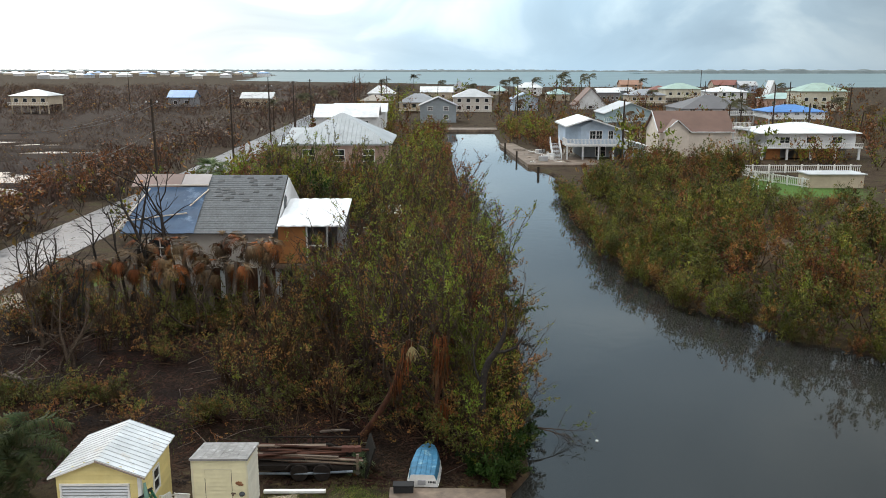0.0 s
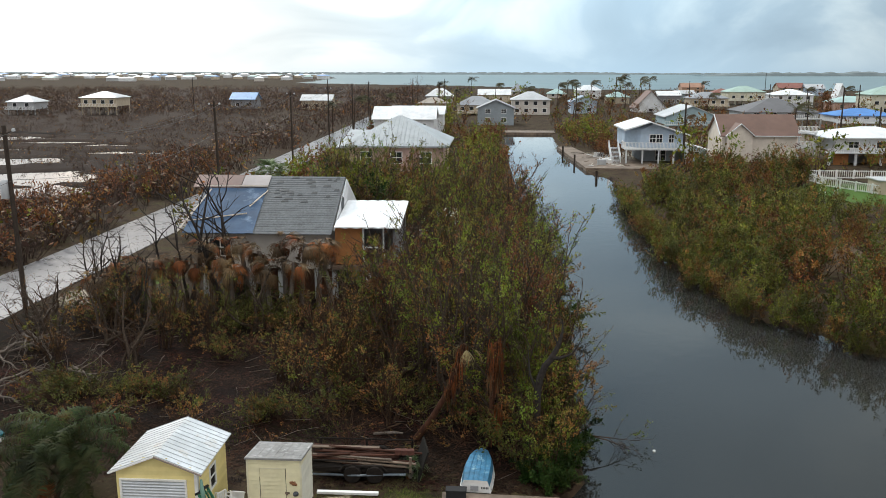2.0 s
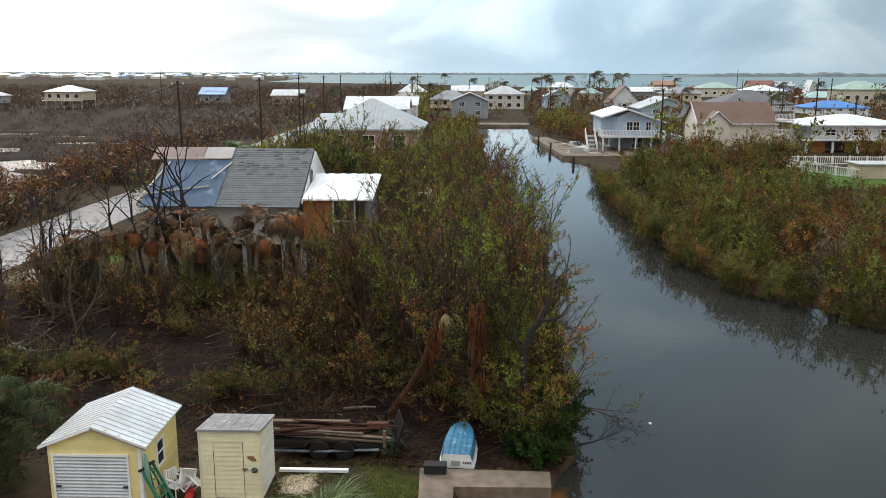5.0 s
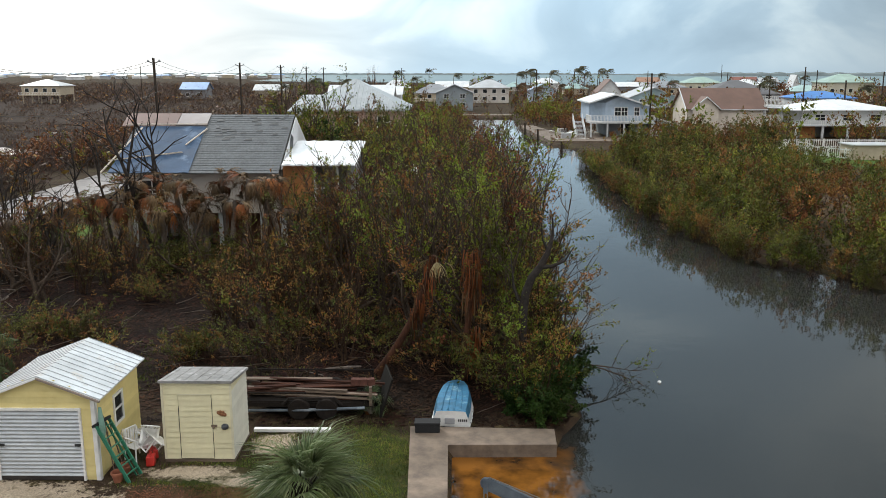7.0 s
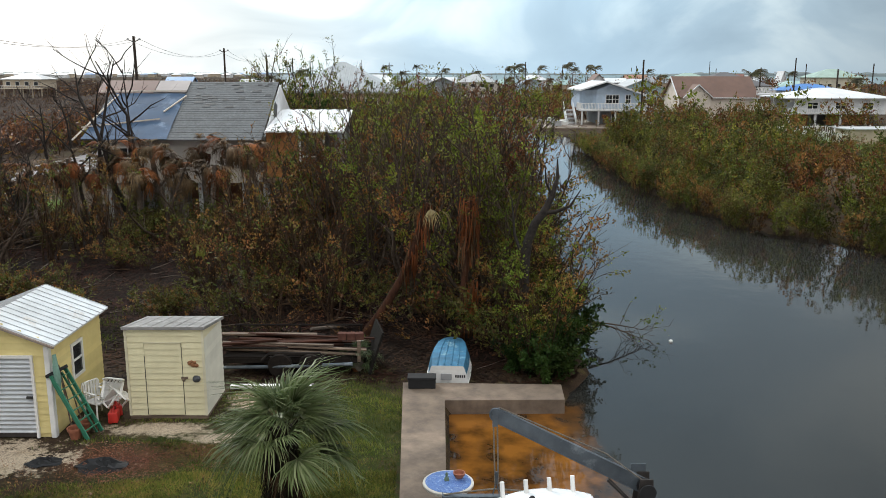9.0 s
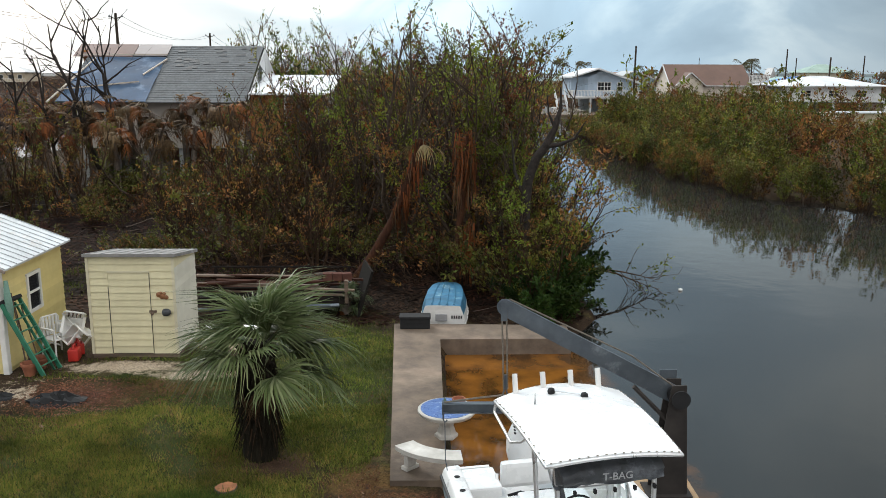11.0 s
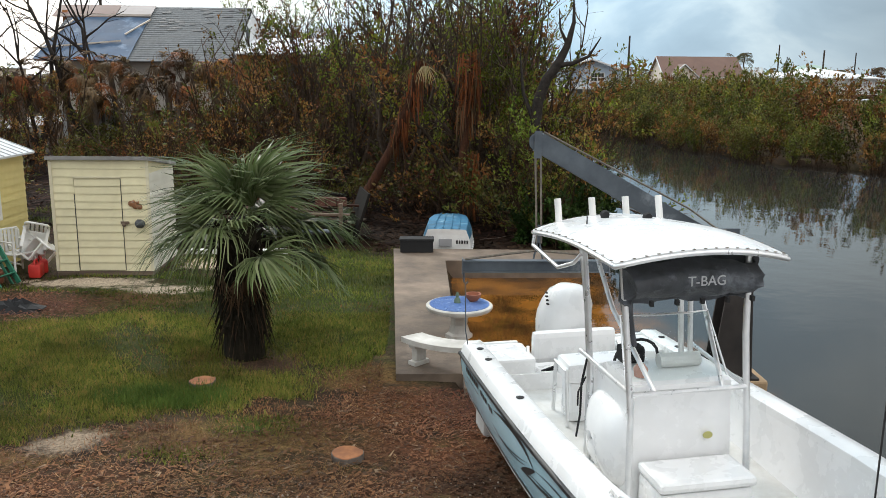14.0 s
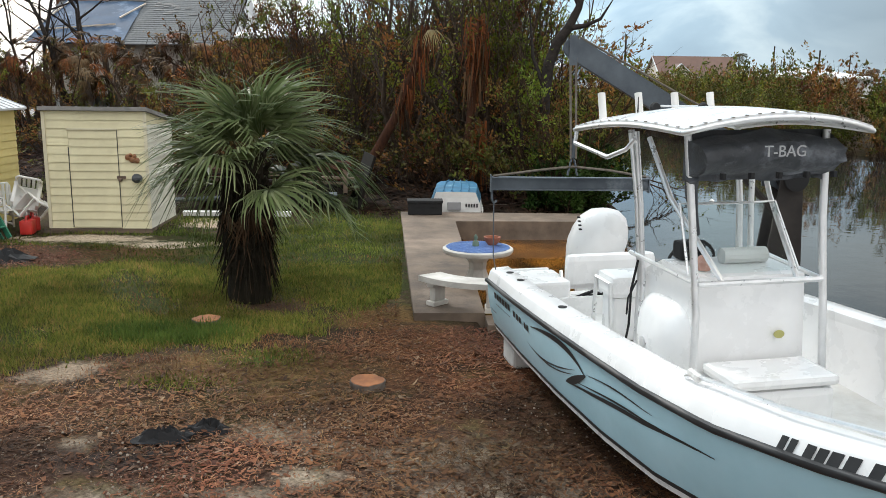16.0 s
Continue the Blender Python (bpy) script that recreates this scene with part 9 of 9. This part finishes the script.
def hanging_strips(n, spine, spread, length, width, seed):
    """Torn strips of dead frond that leave a spine of points sideways and hang down."""
    r = np.random.RandomState(seed)
    p = Plant()
    spine = np.asarray(spine, float)
    t = r.rand(n) * (len(spine) - 1)
    c = np.minimum(t.astype(int), len(spine) - 2)
    a0 = spine[c] + (spine[c + 1] - spine[c]) * (t - c)[:, None]
    a = r.rand(n) * 2 * math.pi
    L = length * (0.35 + 0.9 * r.rand(n))
    out = np.stack([np.cos(a), np.sin(a), 0.5 * r.rand(n)], 1) * (spread * (0.2 + 0.9 * r.rand(n)))[:, None]
    a1 = a0 + out
    a2 = a1 + np.stack([0.12 * out[:, 0] + 0.06 * r.normal(size=n), 0.12 * out[:, 1] + 0.06 * r.normal(size=n), -L], 1)
    a2[:, 2] = np.maximum(a2[:, 2], 0.05)
    p.sliver(a0, a1, width, 1, r)
    p.sliver(a1, a2, width, 1, r)
    p.done()
    return quads("hanging_fronds", p.v, p.f, [twig_m, rust_m, deadfrond_m], np.where(r.rand(len(p.f)) < 0.65, 1, 2))


part("hanging_fronds", hanging_strips(150, [(-2.05, 32.65, 2.2), (-1.7, 32.7, 3.2), (-1.35, 32.7, 4.3)], 0.2, 0.8, 0.02, 1), None, leaning, "rust-red torn hanging fronds")
upright = thing("dead_palm", "dead upright palm wrapped in rust-red hanging fronds", "palm", pose(-0.35, 32.4, 0))
part("trunk", Geo().tube([(0, 0, -0.1), (0.1, 0, 1.6), (0.22, 0.1, 3.2), (0.34, 0.2, 4.4)], [0.13, 0.11, 0.10, 0.07], 9), red_bark_m, upright, smooth=60)
pale_live = [frond_mesh(fan_frond(760 + i, 0.5, 1.2, 1.0, 0.6, 12, 0.5), pale_frond_m) for i in range(2)]
part("hanging_fronds", hanging_strips(190, [(0.2, 0.1, 2.8), (0.27, 0.12, 3.6), (0.34, 0.2, 4.5)], 0.34, 0.95, 0.022, 2), None, upright, "rust-red torn hanging fronds")
part("hanging_fronds", hanging_strips(110, [(0.35, -0.05, 1.2), (0.3, -0.05, 1.9)], 0.22, 1.3, 0.022, 3), None, upright, "rust-red torn hanging fronds")
for i in range(3):
    part("frond", pale_live[i % 2], None, leaning, "broken yellow-green frond", m=Matrix.Translation((-1.3, 32.7, 4.3)) @ pose(0, 0, 0, 0, 0, 137.5 * i) @ pose(0, 0, 0, 0, 35 - 50 * i / 6, 0) @ Matrix.Scale(0.7, 4))

# dark leaning dead tree at the canal's edge
snag = thing("dead_tree", "dark leaning dead tree with a hooked crown", "tree", pose(1.75, 31.0, 0))
part("trunk", Geo().tube([(-0.35, 0.2, -0.1), (-0.2, 0.5, 1.5), (-0.18, 0.5, 2.7), (-0.12, 0.5, 3.3), (0.08, 0.5, 3.86), (0.34, 0.5, 4.2), (0.58, 0.5, 4.7), (0.72, 0.5, 5.26), (0.7, 0.5, 5.8)], [0.17, 0.15, 0.14, 0.14, 0.13, 0.12, 0.09, 0.05, 0.02], 9), charred_m, snag, smooth=60)
for pts, r in (([(0.34, 0.5, 4.2), (0.7, 0.4, 4.25), (1.1, 0.4, 4.42), (1.4, 0.4, 4.9)], [0.08, 0.06, 0.04, 0.012]), ([(0.58, 0.5, 4.7), (0.4, 0.6, 5.1), (0.35, 0.6, 5.6)], [0.05, 0.03, 0.01]),
               ([(-0.18, 0.5, 2.7), (-0.5, 0.6, 3.5), (-0.6, 0.7, 4.6)], [0.07, 0.045, 0.012]), ([(-0.25, 0.4, 1.0), (-0.75, 0.2, 1.4), (-0.9, 0.1, 2.4)], [0.09, 0.06, 0.015])):
    part("limb", Geo().tube(pts, r, 7), charred_m, snag, smooth=60)
log_ = thing("broken_limb", "fallen grey limb lying in the leaf litter", "branch", pose(0, 0, 0))
part("limb", Geo().tube([(-5.2, 33.2, 0.06), (-4.4, 33.0, 0.22), (-3.9, 32.6, 0.4)], [0.07, 0.06, 0.03], 7), pale_bark_m, log_)
drift = bush(800, 3.4, 0.7, 2, 10, 5, 0.10, 4, (1, 4), 0.8, thick=0.04, fork=0.3, reach=1.4)
plant_tree("fallen_branch", tree_parts("fallen_branch", drift, [twig_m, green_m, olive_m, brown_m, bright_m]), pose(3.9, 32.6, 0.45, 0, 97, 2), "bare branch fallen into the canal", "branch")
solid("float", Geo().lathe([(0.01, -0.05), (0.06, -0.03), (0.07, 0.02), (0.02, 0.06)], 10), white_m, "small white float on the water", "float", pose(6.5, 32.9, WATER + 0.02))

# storm-blown palms among the far houses
feather = Plant()
rnd = np.random.RandomState(9)
for i in range(11):
    a = rnd.normal() * 1.2 + 0.4
    el = 0.1 + 1.2 * rnd.rand()
    pts = [np.array((0.0, 0, 0))]
    d = np.array((math.cos(a) * math.cos(el), math.sin(a) * math.cos(el), math.sin(el)))
    for k in range(5):
        d = d + np.array((0.15, 0, -0.20))
        d /= np.linalg.norm(d)
        pts.append(pts[-1] + d * 0.5)
    feather.stick(pts, 0.03, 0.01, 1)
    for k in range(1, 6):
        for u in (0.0, 0.33, 0.66):
            q = pts[k] * (1 - u) + pts[k - 1] * u
            for s in (-1, 1):
                w = np.array((-math.sin(a) * s, math.cos(a) * s, -0.55)) * 0.5 + np.array((0.15, 0, -0.05))
                w = w * (0.9 + 0.4 * rnd.rand())
                e = (pts[k] - pts[k - 1]) * 0.10
                feather.put(np.stack([q - e, q + e, q + w + e * 0.3, q + w - e * 0.3]), np.array([(0, 1, 2, 3)]), 1)
feather.done()
crown_me = quads("palm_crown", feather.v, feather.f, [twig_m, leaf_mat("far_palm_fronds", [(0.05, 0.06, 0.03), (0.09, 0.085, 0.045), (0.10, 0.07, 0.04)])], np.ones(len(feather.f)))
browncrown_me = quads("palm_crown", feather.v * (0.8, 0.8, 1), feather.f, [twig_m, deadfrond_m], np.ones(len(feather.f)))
for i, (x, y, h, s) in enumerate(((-22, 330, 10, 1.5), (-34, 262, 7.5, 1.2), (-37.5, 250, 7, 1.2), (-40, 205, 7, 1.2), (-36, 215, 8, 1.3), (-12, 420, 11, 1.6), (24, 330, 9.5, 1.6), (28, 335, 10.5, 1.6), (40, 360, 10, 1.7), (33, 370, 9, 1.5), (52, 345, 9.5, 1.5),
                                  (56, 400, 11, 1.8), (61, 420, 12, 1.8), (66, 390, 10, 1.6), (72, 430, 11, 1.7), (82, 460, 11, 1.6), (20, 275, 6, 1.4), (22, 240, 5.5, 1.3), (36, 300, 5.5, 1.3), (74, 300, 6.5, 1.5), (58, 168, 8.0, 1.4), (96, 190, 6, 1.3),
                                  (112, 240, 6, 1.4), (118, 330, 8, 1.5), (140, 350, 8, 1.5), (100, 420, 9, 1.5), (44, 198, 4.5, 1.0), (12, 340, 8, 1.4), (-14, 300, 8, 1.3), (0, 360, 9, 1.4))):
    t = thing("coconut_palm", "wind-bent coconut palm among the houses", "palm", pose(x, y, 0, 0, 0, 40 * rnd.normal() - 20), "far palms")
    part("trunk", Geo().tube([(-0.6, 0, -0.2), (-0.25, 0, h * 0.5), (0, 0, h)], [0.2, 0.15, 0.12], 6), bark_m, t)
    part("crown", browncrown_me if i in (16, 17, 18, 21, 26) else crown_me, None, t, m=Matrix.Translation((0, 0, h)) @ Matrix.Scale(s, 4))
near_leaf_m = leaf_mat("dark_palm_fronds", [(0.010, 0.018, 0.006), (0.024, 0.038, 0.011), (0.042, 0.05, 0.016), (0.055, 0.032, 0.014)], 0.2, 0.62)


def feather_frond(seed):
    """One arching feather frond with two rows of narrow drooping leaflets."""
    r = np.random.RandomState(seed)
    p = Plant()
    pts = [np.array((0.0, 0.0, 0.0))]
    el = 1.15 + 0.2 * r.rand()
    for k in range(9):
        pts.append(pts[-1] + 0.26 * np.array((math.cos(el), 0.03 * r.normal(), math.sin(el))))
        el -= 0.20 + 0.05 * r.rand()
    p.stick(pts, 0.025, 0.008, 1)
    for k in range(2, 10):
        for u in (0.0, 0.2, 0.4, 0.6, 0.8):
            q = pts[k] * (1 - u) + pts[k - 1] * u
            ax = (pts[k] - pts[k - 1]) / 0.26
            for s in (-1, 1):
                if r.rand() < 0.12:
                    continue
                n = (0.5 + 0.2 * r.rand()) * (1.0 if k < 8 else 0.65)
                w1 = (ax * 0.35 + np.array((0, s * (0.7 + 0.2 * r.rand()), 0.15 * r.normal() - 0.05))) * n * 0.5
                w2 = w1 + (ax * 0.25 + np.array((0, s * 0.35, -0.75 - 0.2 * r.rand()))) * n * 0.5
                e = ax * 0.017
                p.put(np.stack([q - e, q + e, q + w1 + e, q + w1 - e, q + w2 + e * 0.2, q + w2 - e * 0.2]), np.array([(0, 1, 2, 3), (3, 2, 4, 5)]), 1)
    p.done()
    return quads("frond", p.v, p.f, [twig_m, near_leaf_m], np.ones(len(p.f)))


feathers = [feather_frond(860 + i) for i in range(4)]
part("trunk", Geo().tube([(0.25, 0, -0.1), (0.5, -0.1, 0.8), (0.85, -0.15, 1.7)], [0.11, 0.10, 0.09], 8), bark_m, near_palm, smooth=60)
for i in range(44):
    top = (0.95 * (i % 2), -0.15 * (i % 2), 1.6 + 0.01 * i + 0.15 * (i % 2))
    part("frond", feathers[i % 4], None, near_palm, m=Matrix.Translation(top) @ pose(0, 0, 0, 0, 0, 137.5 * i) @ pose(0, 0, 0, 6 * math.sin(5.0 * i), 72 - 1.8 * i, 0) @ Matrix.Scale(0.95 + 0.25 * math.sin(2.3 * i) ** 2, 4))
for i, (x, y, h) in enumerate(((-30.5, 330, 13), (-33, 335, 12), (-27, 400, 9))):
    t = thing("pine_tree", "slim dark wind-stripped pine on the skyline", "tree", pose(x, y, 0, 0, 0, 50 * i), "skyline pines")
    part("trunk", Geo().tube([(0, 0, -0.2), (0, 0, h)], [0.25, 0.05], 6), bark_m, t)
    part("crown", tall_me[2][1][1], None, t, m=Matrix.Translation((0, 0, h * 0.25)) @ Matrix.Diagonal((0.5, 0.5, h / 10, 1)))

# trees and scrub among the far houses, clear of their walls
bpy.context.view_layer.update()
boxes_ = []
for h_ in [o for o in scene.objects if o.name.split(".")[0] == "house"]:
    cs = [c.matrix_world @ Vector(v) for c in h_.children if c.type == "MESH" for v in c.bound_box]
    boxes_.append((min(v.x for v in cs) - 1.5, max(v.x for v in cs) + 1.5, min(v.y for v in cs) - 1.5, max(v.y for v in cs) + 1.5))
rr = np.random.RandomState(91)
spots = []
while len(spots) < 430:
    y = 128 + 300 * rr.rand() ** 1.3
    x = (19 if y < 207 else -30) + (0.62 * y - 10) * rr.rand()
    if any(a - 1 < x < b + 1 and c - 1 < y < d + 1 for a, b, c, d in boxes_) or x < 27 and y < 170 or 43 < x < 63 and y < 124:
        continue
    spots.append((x, y, 0, (0.7 + 1.3 * rr.rand() ** 2) * (1 + y / 600), (1, 3, 4, 0, 1, 5)[rr.randint(6)]))
for _ in range(26):
    spots.append((18.5 + 4.0 * rr.rand(), 143 + 22 * rr.rand(), 0, 0.7 + 0.7 * rr.rand(), (1, 3)[rr.randint(2)]))
while len(spots) < 580:
    y = 112 + 95 * rr.rand()
    x = 30 + (0.62 * y - 24) * rr.rand()
    if any(a - 1 < x < b + 1 and c - 1 < y < d + 1 for a, b, c, d in boxes_) or 42 < x < 66 and y < 126 or x < 34 and y < 150:
        continue
    spots.append((x, y, 0, 0.45 + 0.6 * rr.rand(), (0, 2, 4, 5, 1, 3)[rr.randint(6)]))
scatter("town_scrub", far_brush, spots, LEAF_MATS, "storm-browned trees and scrub between the far houses", "scrub", 9)

# ---- grass, litter ----
rr = np.random.RandomState(55)


def carpet(name, n, x0, x1, y0, y1, keep, blade, width, material, label, flat=False):
    x, y = x0 + (x1 - x0) * rr.rand(n), y0 + (y1 - y0) * rr.rand(n)
    ok = np.array([keep(a, b) > rr.rand() for a, b in zip(x, y)])
    x, y = x[ok], y[ok]
    z = ground_height(x, y)
    ok = z > -0.1
    x, y, z = x[ok], y[ok], z[ok]
    k = len(x)
    a = rr.rand(k) * 2 * math.pi
    L = blade * (0.5 + rr.rand(k))
    base = np.stack([x, y, z], 1)
    side = np.stack([np.cos(a), np.sin(a), np.zeros(k)], 1) * (width * (0.6 + 0.8 * rr.rand(k)))[:, None]
    if flat:
        d = np.stack([-np.sin(a), np.cos(a), 0.25 * rr.normal(size=k)], 1) * L[:, None]
        base[:, 2] += 0.01 + 0.03 * rr.rand(k)
        v = np.stack([base - side, base + side, base + side * 0.7 + d, base - side * 0.7 + d], 1)
    else:
        d = np.stack([rr.normal(size=k) * 0.5, rr.normal(size=k) * 0.5, np.full(k, 1.0)], 1)
        d = d / np.linalg.norm(d, axis=1, keepdims=True) * L[:, None]
        base[:, 2] -= 0.01
        v = np.stack([base - side, base + side, base + d + side * 0.15, base + d - side * 0.15], 1)
    return tagged(new(name, quads(name, v.reshape(-1, 3), np.arange(4 * k).reshape(-1, 4), [material])), label, "ground cover", kind="stuff")


def bump_at(x, y, cx, cy, rx, ry):
    return max(0.0, 1.25 - math.sqrt(((x - cx) / rx) ** 2 + ((y - cy) / ry) ** 2))


def off_slab(x, y):
    return 0.0 if (x > -1.9 and 19.9 < y < 28.4) or (-12.6 < x < -9.8 and 25 < y < 28.1) or (-8.7 < x < -6.6 and 26.1 < y < 27.9) else 1.0


def lawn_edge(x, y):
    """Metres behind the ragged line where the lawn gives way to straw and mulch."""
    line = np.interp(x, (-14, -6.6, -5.6, -4.8, -3.8, -2.9, -2.3, -1.9), (17.9, 17.9, 18.3, 18.9, 19.1, 19.5, 20.4, 21.2))
    return y - line + 0.35 * noise.noise((x * 1.7, y * 1.7, 3.0)) + 0.2 * noise.noise((x * 5, y * 5, 8.0))


def lawn(x, y):
    g = min(1.0, max(0.0, lawn_edge(x, y) / 0.3)) * min(1.0, max(bump_at(x, y, -5.0, 22.5, 4.4, 5.5) * 2, bump_at(x, y, -10.0, 20.3, 5.0, 2.7) * 2, bump_at(x, y, -3.2, 25.5, 2.2, 3.2) * 2))
    g = max(g, 0.7 * bump_at(x, y, -3.3, 18.75, 0.55, 0.3), 0.4 * bump_at(x, y, -3.9, 18.0, 0.5, 0.2))
    g *= 0.72 + 1.1 * noise.noise((x * 1.1, y * 1.1, 1.7))
    g *= 1 - min(1.0, bump_at(x, y, -3.6, 20.95, 0.9, 0.5)) - 0.7 * min(1.0, bump_at(x, y, -5.2, 18.5, 0.5, 0.4) * 2)
    return g * off_slab(x, y) * (0 if bump_at(x, y, -7.2, 25.4, 1.9, 0.6) > 0.4 or bump_at(x, y, -12, 23.4, 3, 1.6) > 0.35 or bump_at(x, y, -8.2, 23.8, 1.8, 1.0) > 0.3 else 1)


def dry(x, y):
    e = lawn_edge(x, y)
    g = max(0.0, 1 - abs(e + 0.35) / 0.75) if x > -9 else 0.3
    g = max(g, bump_at(x, y, -2.9, 17.75, 0.8, 0.2), 0.35 * bump_at(x, y, -4.4, 21.2, 1.5, 0.7), 0.1 + 0.55 * max(0.0, -noise.noise((x * 1.1, y * 1.1, 1.7))) if e > 0 else 0)
    return g * off_slab(x, y) * (0.75 + 0.9 * noise.noise((x * 1.6, y * 1.6, 5.1)))


def littered(x, y):
    e = lawn_edge(x, y)
    g = min(1.0, max(0.0, (-e - 0.2) / 0.8)) if y < 21.5 else bump_at(x, y, -8.2, 23.8, 2.4, 1.6) * 0.8
    g *= 1 - 0.8 * min(1.0, max(bump_at(x, y, -5.2, 18.5, 0.5, 0.4), bump_at(x, y, -2.5, 16.15, 0.4, 0.2), bump_at(x, y, -4.42, 16.8, 0.2, 0.2)) * 2)
    return g * off_slab(x, y) * (0.7 + 0.8 * noise.noise((x * 1.3, y * 1.3, 9.3)))


carpet("lawn_grass", 170000, -16, -1.7, 17, 29, lawn, 0.065, 0.010, blade_m, "short green lawn grass")
carpet("lawn_tufts", 170000, -10.5, -1.7, 17.6, 23.4, lawn, 0.07, 0.0065, warm_blade_m, "fresh green lawn grass")
carpet("green_mound", 16000, -5.6, -3.4, 18.9, 20.4, lambda x, y: min(1.0, 2 * bump_at(x, y, -4.5, 19.65, 0.72, 0.36)), 0.12, 0.006, mound_m, "low mound of fine bright green grass")
carpet("straw", 110000, -8, 1.2, 13, 20.8, lambda x, y: max(0.5 * dry(x, y), 0.55 * littered(x, y)), 0.055, 0.0022, dryblade_m, "dry straw and palm shreds on the mulch", True)
carpet("dry_grass", 110000, -11, 0.5, 14, 24, dry, 0.05, 0.005, dryblade_m, "dead straw-coloured grass")
carpet("leaf_mulch", 210000, -9, 2.0, 12, 24.8, littered, 0.03, 0.006, litter_m, "brown leaf litter and mulch", True)
carpet("shaded_grass", 30000, -15, -2, 30.5, 42, lambda x, y: max(bump_at(x, y, -11.8, 33.4, 1.2, 2.6), bump_at(x, y, -4.8, 39.1, 2.0, 1.4), 0.6 * bump_at(x, y, -7.2, 33.6, 1.6, 0.7)) * (0.5 + 1.2 * noise.noise((x * 1.2, y * 1.2, 4.4))), 0.11, 0.018, blade_m, "rank olive grass in the clearings behind the sheds")
carpet("bark_chips", 42000, -9, 2.0, 12, 24.8, littered, 0.055, 0.014, litter_m, "coarse chips, twigs and torn leaves on the mulch", True)
carpet("forest_litter", 90000, -28, 3, 28.5, 46, lambda x, y: off_slab(x, y) * (0.85 if y > 30 or x > -3 else 0.3), 0.12, 0.03, shaded_floor_m, "leaf litter and twigs under the brush, darkened like its shade", True)
rr = np.random.RandomState(56)
rubble = Plant()
for _ in range(14000):
    x, y = -7 + 8.5 * rr.rand(), 14.0 + 3.6 * rr.rand()
    if max(bump_at(x, y, -2.95, 16.97, 0.5, 0.35), bump_at(x, y, -2.45, 16.4, 0.6, 0.5), bump_at(x, y, -1.4, 16.3, 1.0, 0.5), 0.25) < rr.rand():
        continue
    if littered(x, y) * (0.5 + noise.noise((x * 1.5, y * 1.5, 2.0))) < 0.2 * rr.rand():
        continue
    s = 0.003 + 0.008 * rr.rand() ** 2
    q = np.array([(-1, -1, -0.5), (1, -1, -0.5), (1, 1, -0.5), (-1, 1, -0.5), (-0.7, -0.6, 0.7), (0.6, -0.7, 0.8), (0.7, 0.6, 0.6), (-0.6, 0.7, 0.75)]) * s * (0.7 + 0.6 * rr.rand(8, 3)) + (x, y, 0.01)
    rubble.put(q, np.array([(4, 5, 6, 7), (0, 1, 5, 4), (1, 2, 6, 5), (2, 3, 7, 6), (3, 0, 4, 7)]), 0)
rubble.done()
tagged(new("coral_gravel", quads("coral_gravel", rubble.v, rubble.f, [paint("coral_stone", (0.26, 0.21, 0.165), 0.95, 8)])), "scattered pale coral gravel in the mulch", "gravel", kind="stuff")

# ---- parked car at the drive ----
car_m = mat("dark_teal_paint", (0.02, 0.10, 0.115), (0.012, 0.07, 0.08), 2, 0.25, stain=0.2, clear=0.5)
car = thing("parked_car", "dark teal saloon car parked in the mud", "car", pose(-22.4, 30.6, 0, 0, 0, -12))
prof = [(-2.2, 0.45), (-2.25, 0.75), (-1.6, 0.95), (-1.0, 1.38), (0.2, 1.42), (0.95, 0.98), (2.0, 0.86), (2.25, 0.7), (2.25, 0.42)]
part("body", Geo().grid([[(x, y * k, z) for x, z in prof] for y, k in ((-0.85, 1), (-0.8, 1), (0.8, 1), (0.85, 1))]).add([(x, -0.85, z) for x, z in prof], [tuple(range(9))[::-1]]).add([(x, 0.85, z) for x, z in prof], [tuple(range(9))]), car_m, car, smooth=30)
part("windscreen", Geo().add([(0.27, -0.72, 1.40), (0.92, -0.76, 1.02), (0.92, 0.76, 1.02), (0.27, 0.72, 1.40)], [(0, 1, 2, 3)]), pane_m, car, m=pose(0.012, 0, 0.012))
part("side_window", Geo().add([(-0.95, -0.86, 1.3), (-1.3, -0.86, 1.02), (0.75, -0.86, 1.02), (0.2, -0.86, 1.34)], [(0, 1, 2, 3)]), pane_m, car)
part("bumper", Geo().tube([(2.18, -0.8, 0.5), (2.3, -0.5, 0.52), (2.32, 0.5, 0.52), (2.18, 0.8, 0.5)], 0.07, 8), alu_m, car)
for x in (-1.4, 1.45):
    for y in (-0.8, 0.8):
        w_ = part("wheel", Geo().lathe([(0.18, -0.1), (0.3, -0.1), (0.33, -0.05), (0.33, 0.05), (0.3, 0.1), (0.18, 0.1)], 20, pose(x, y, 0.33, 90)), rubber_m, car, smooth=40)
        part("rim", Geo().lathe([(0.02, -0.06), (0.17, -0.08), (0.17, 0.08), (0.02, 0.06)], 14, pose(x, y, 0.33, 90)), alu_m, w_)
for y in (-0.6, 0.6):
    part("headlight", Geo().cbox(2.2, 2.28, y - 0.16, y + 0.16, 0.62, 0.74, 0.02), glass_m, car)
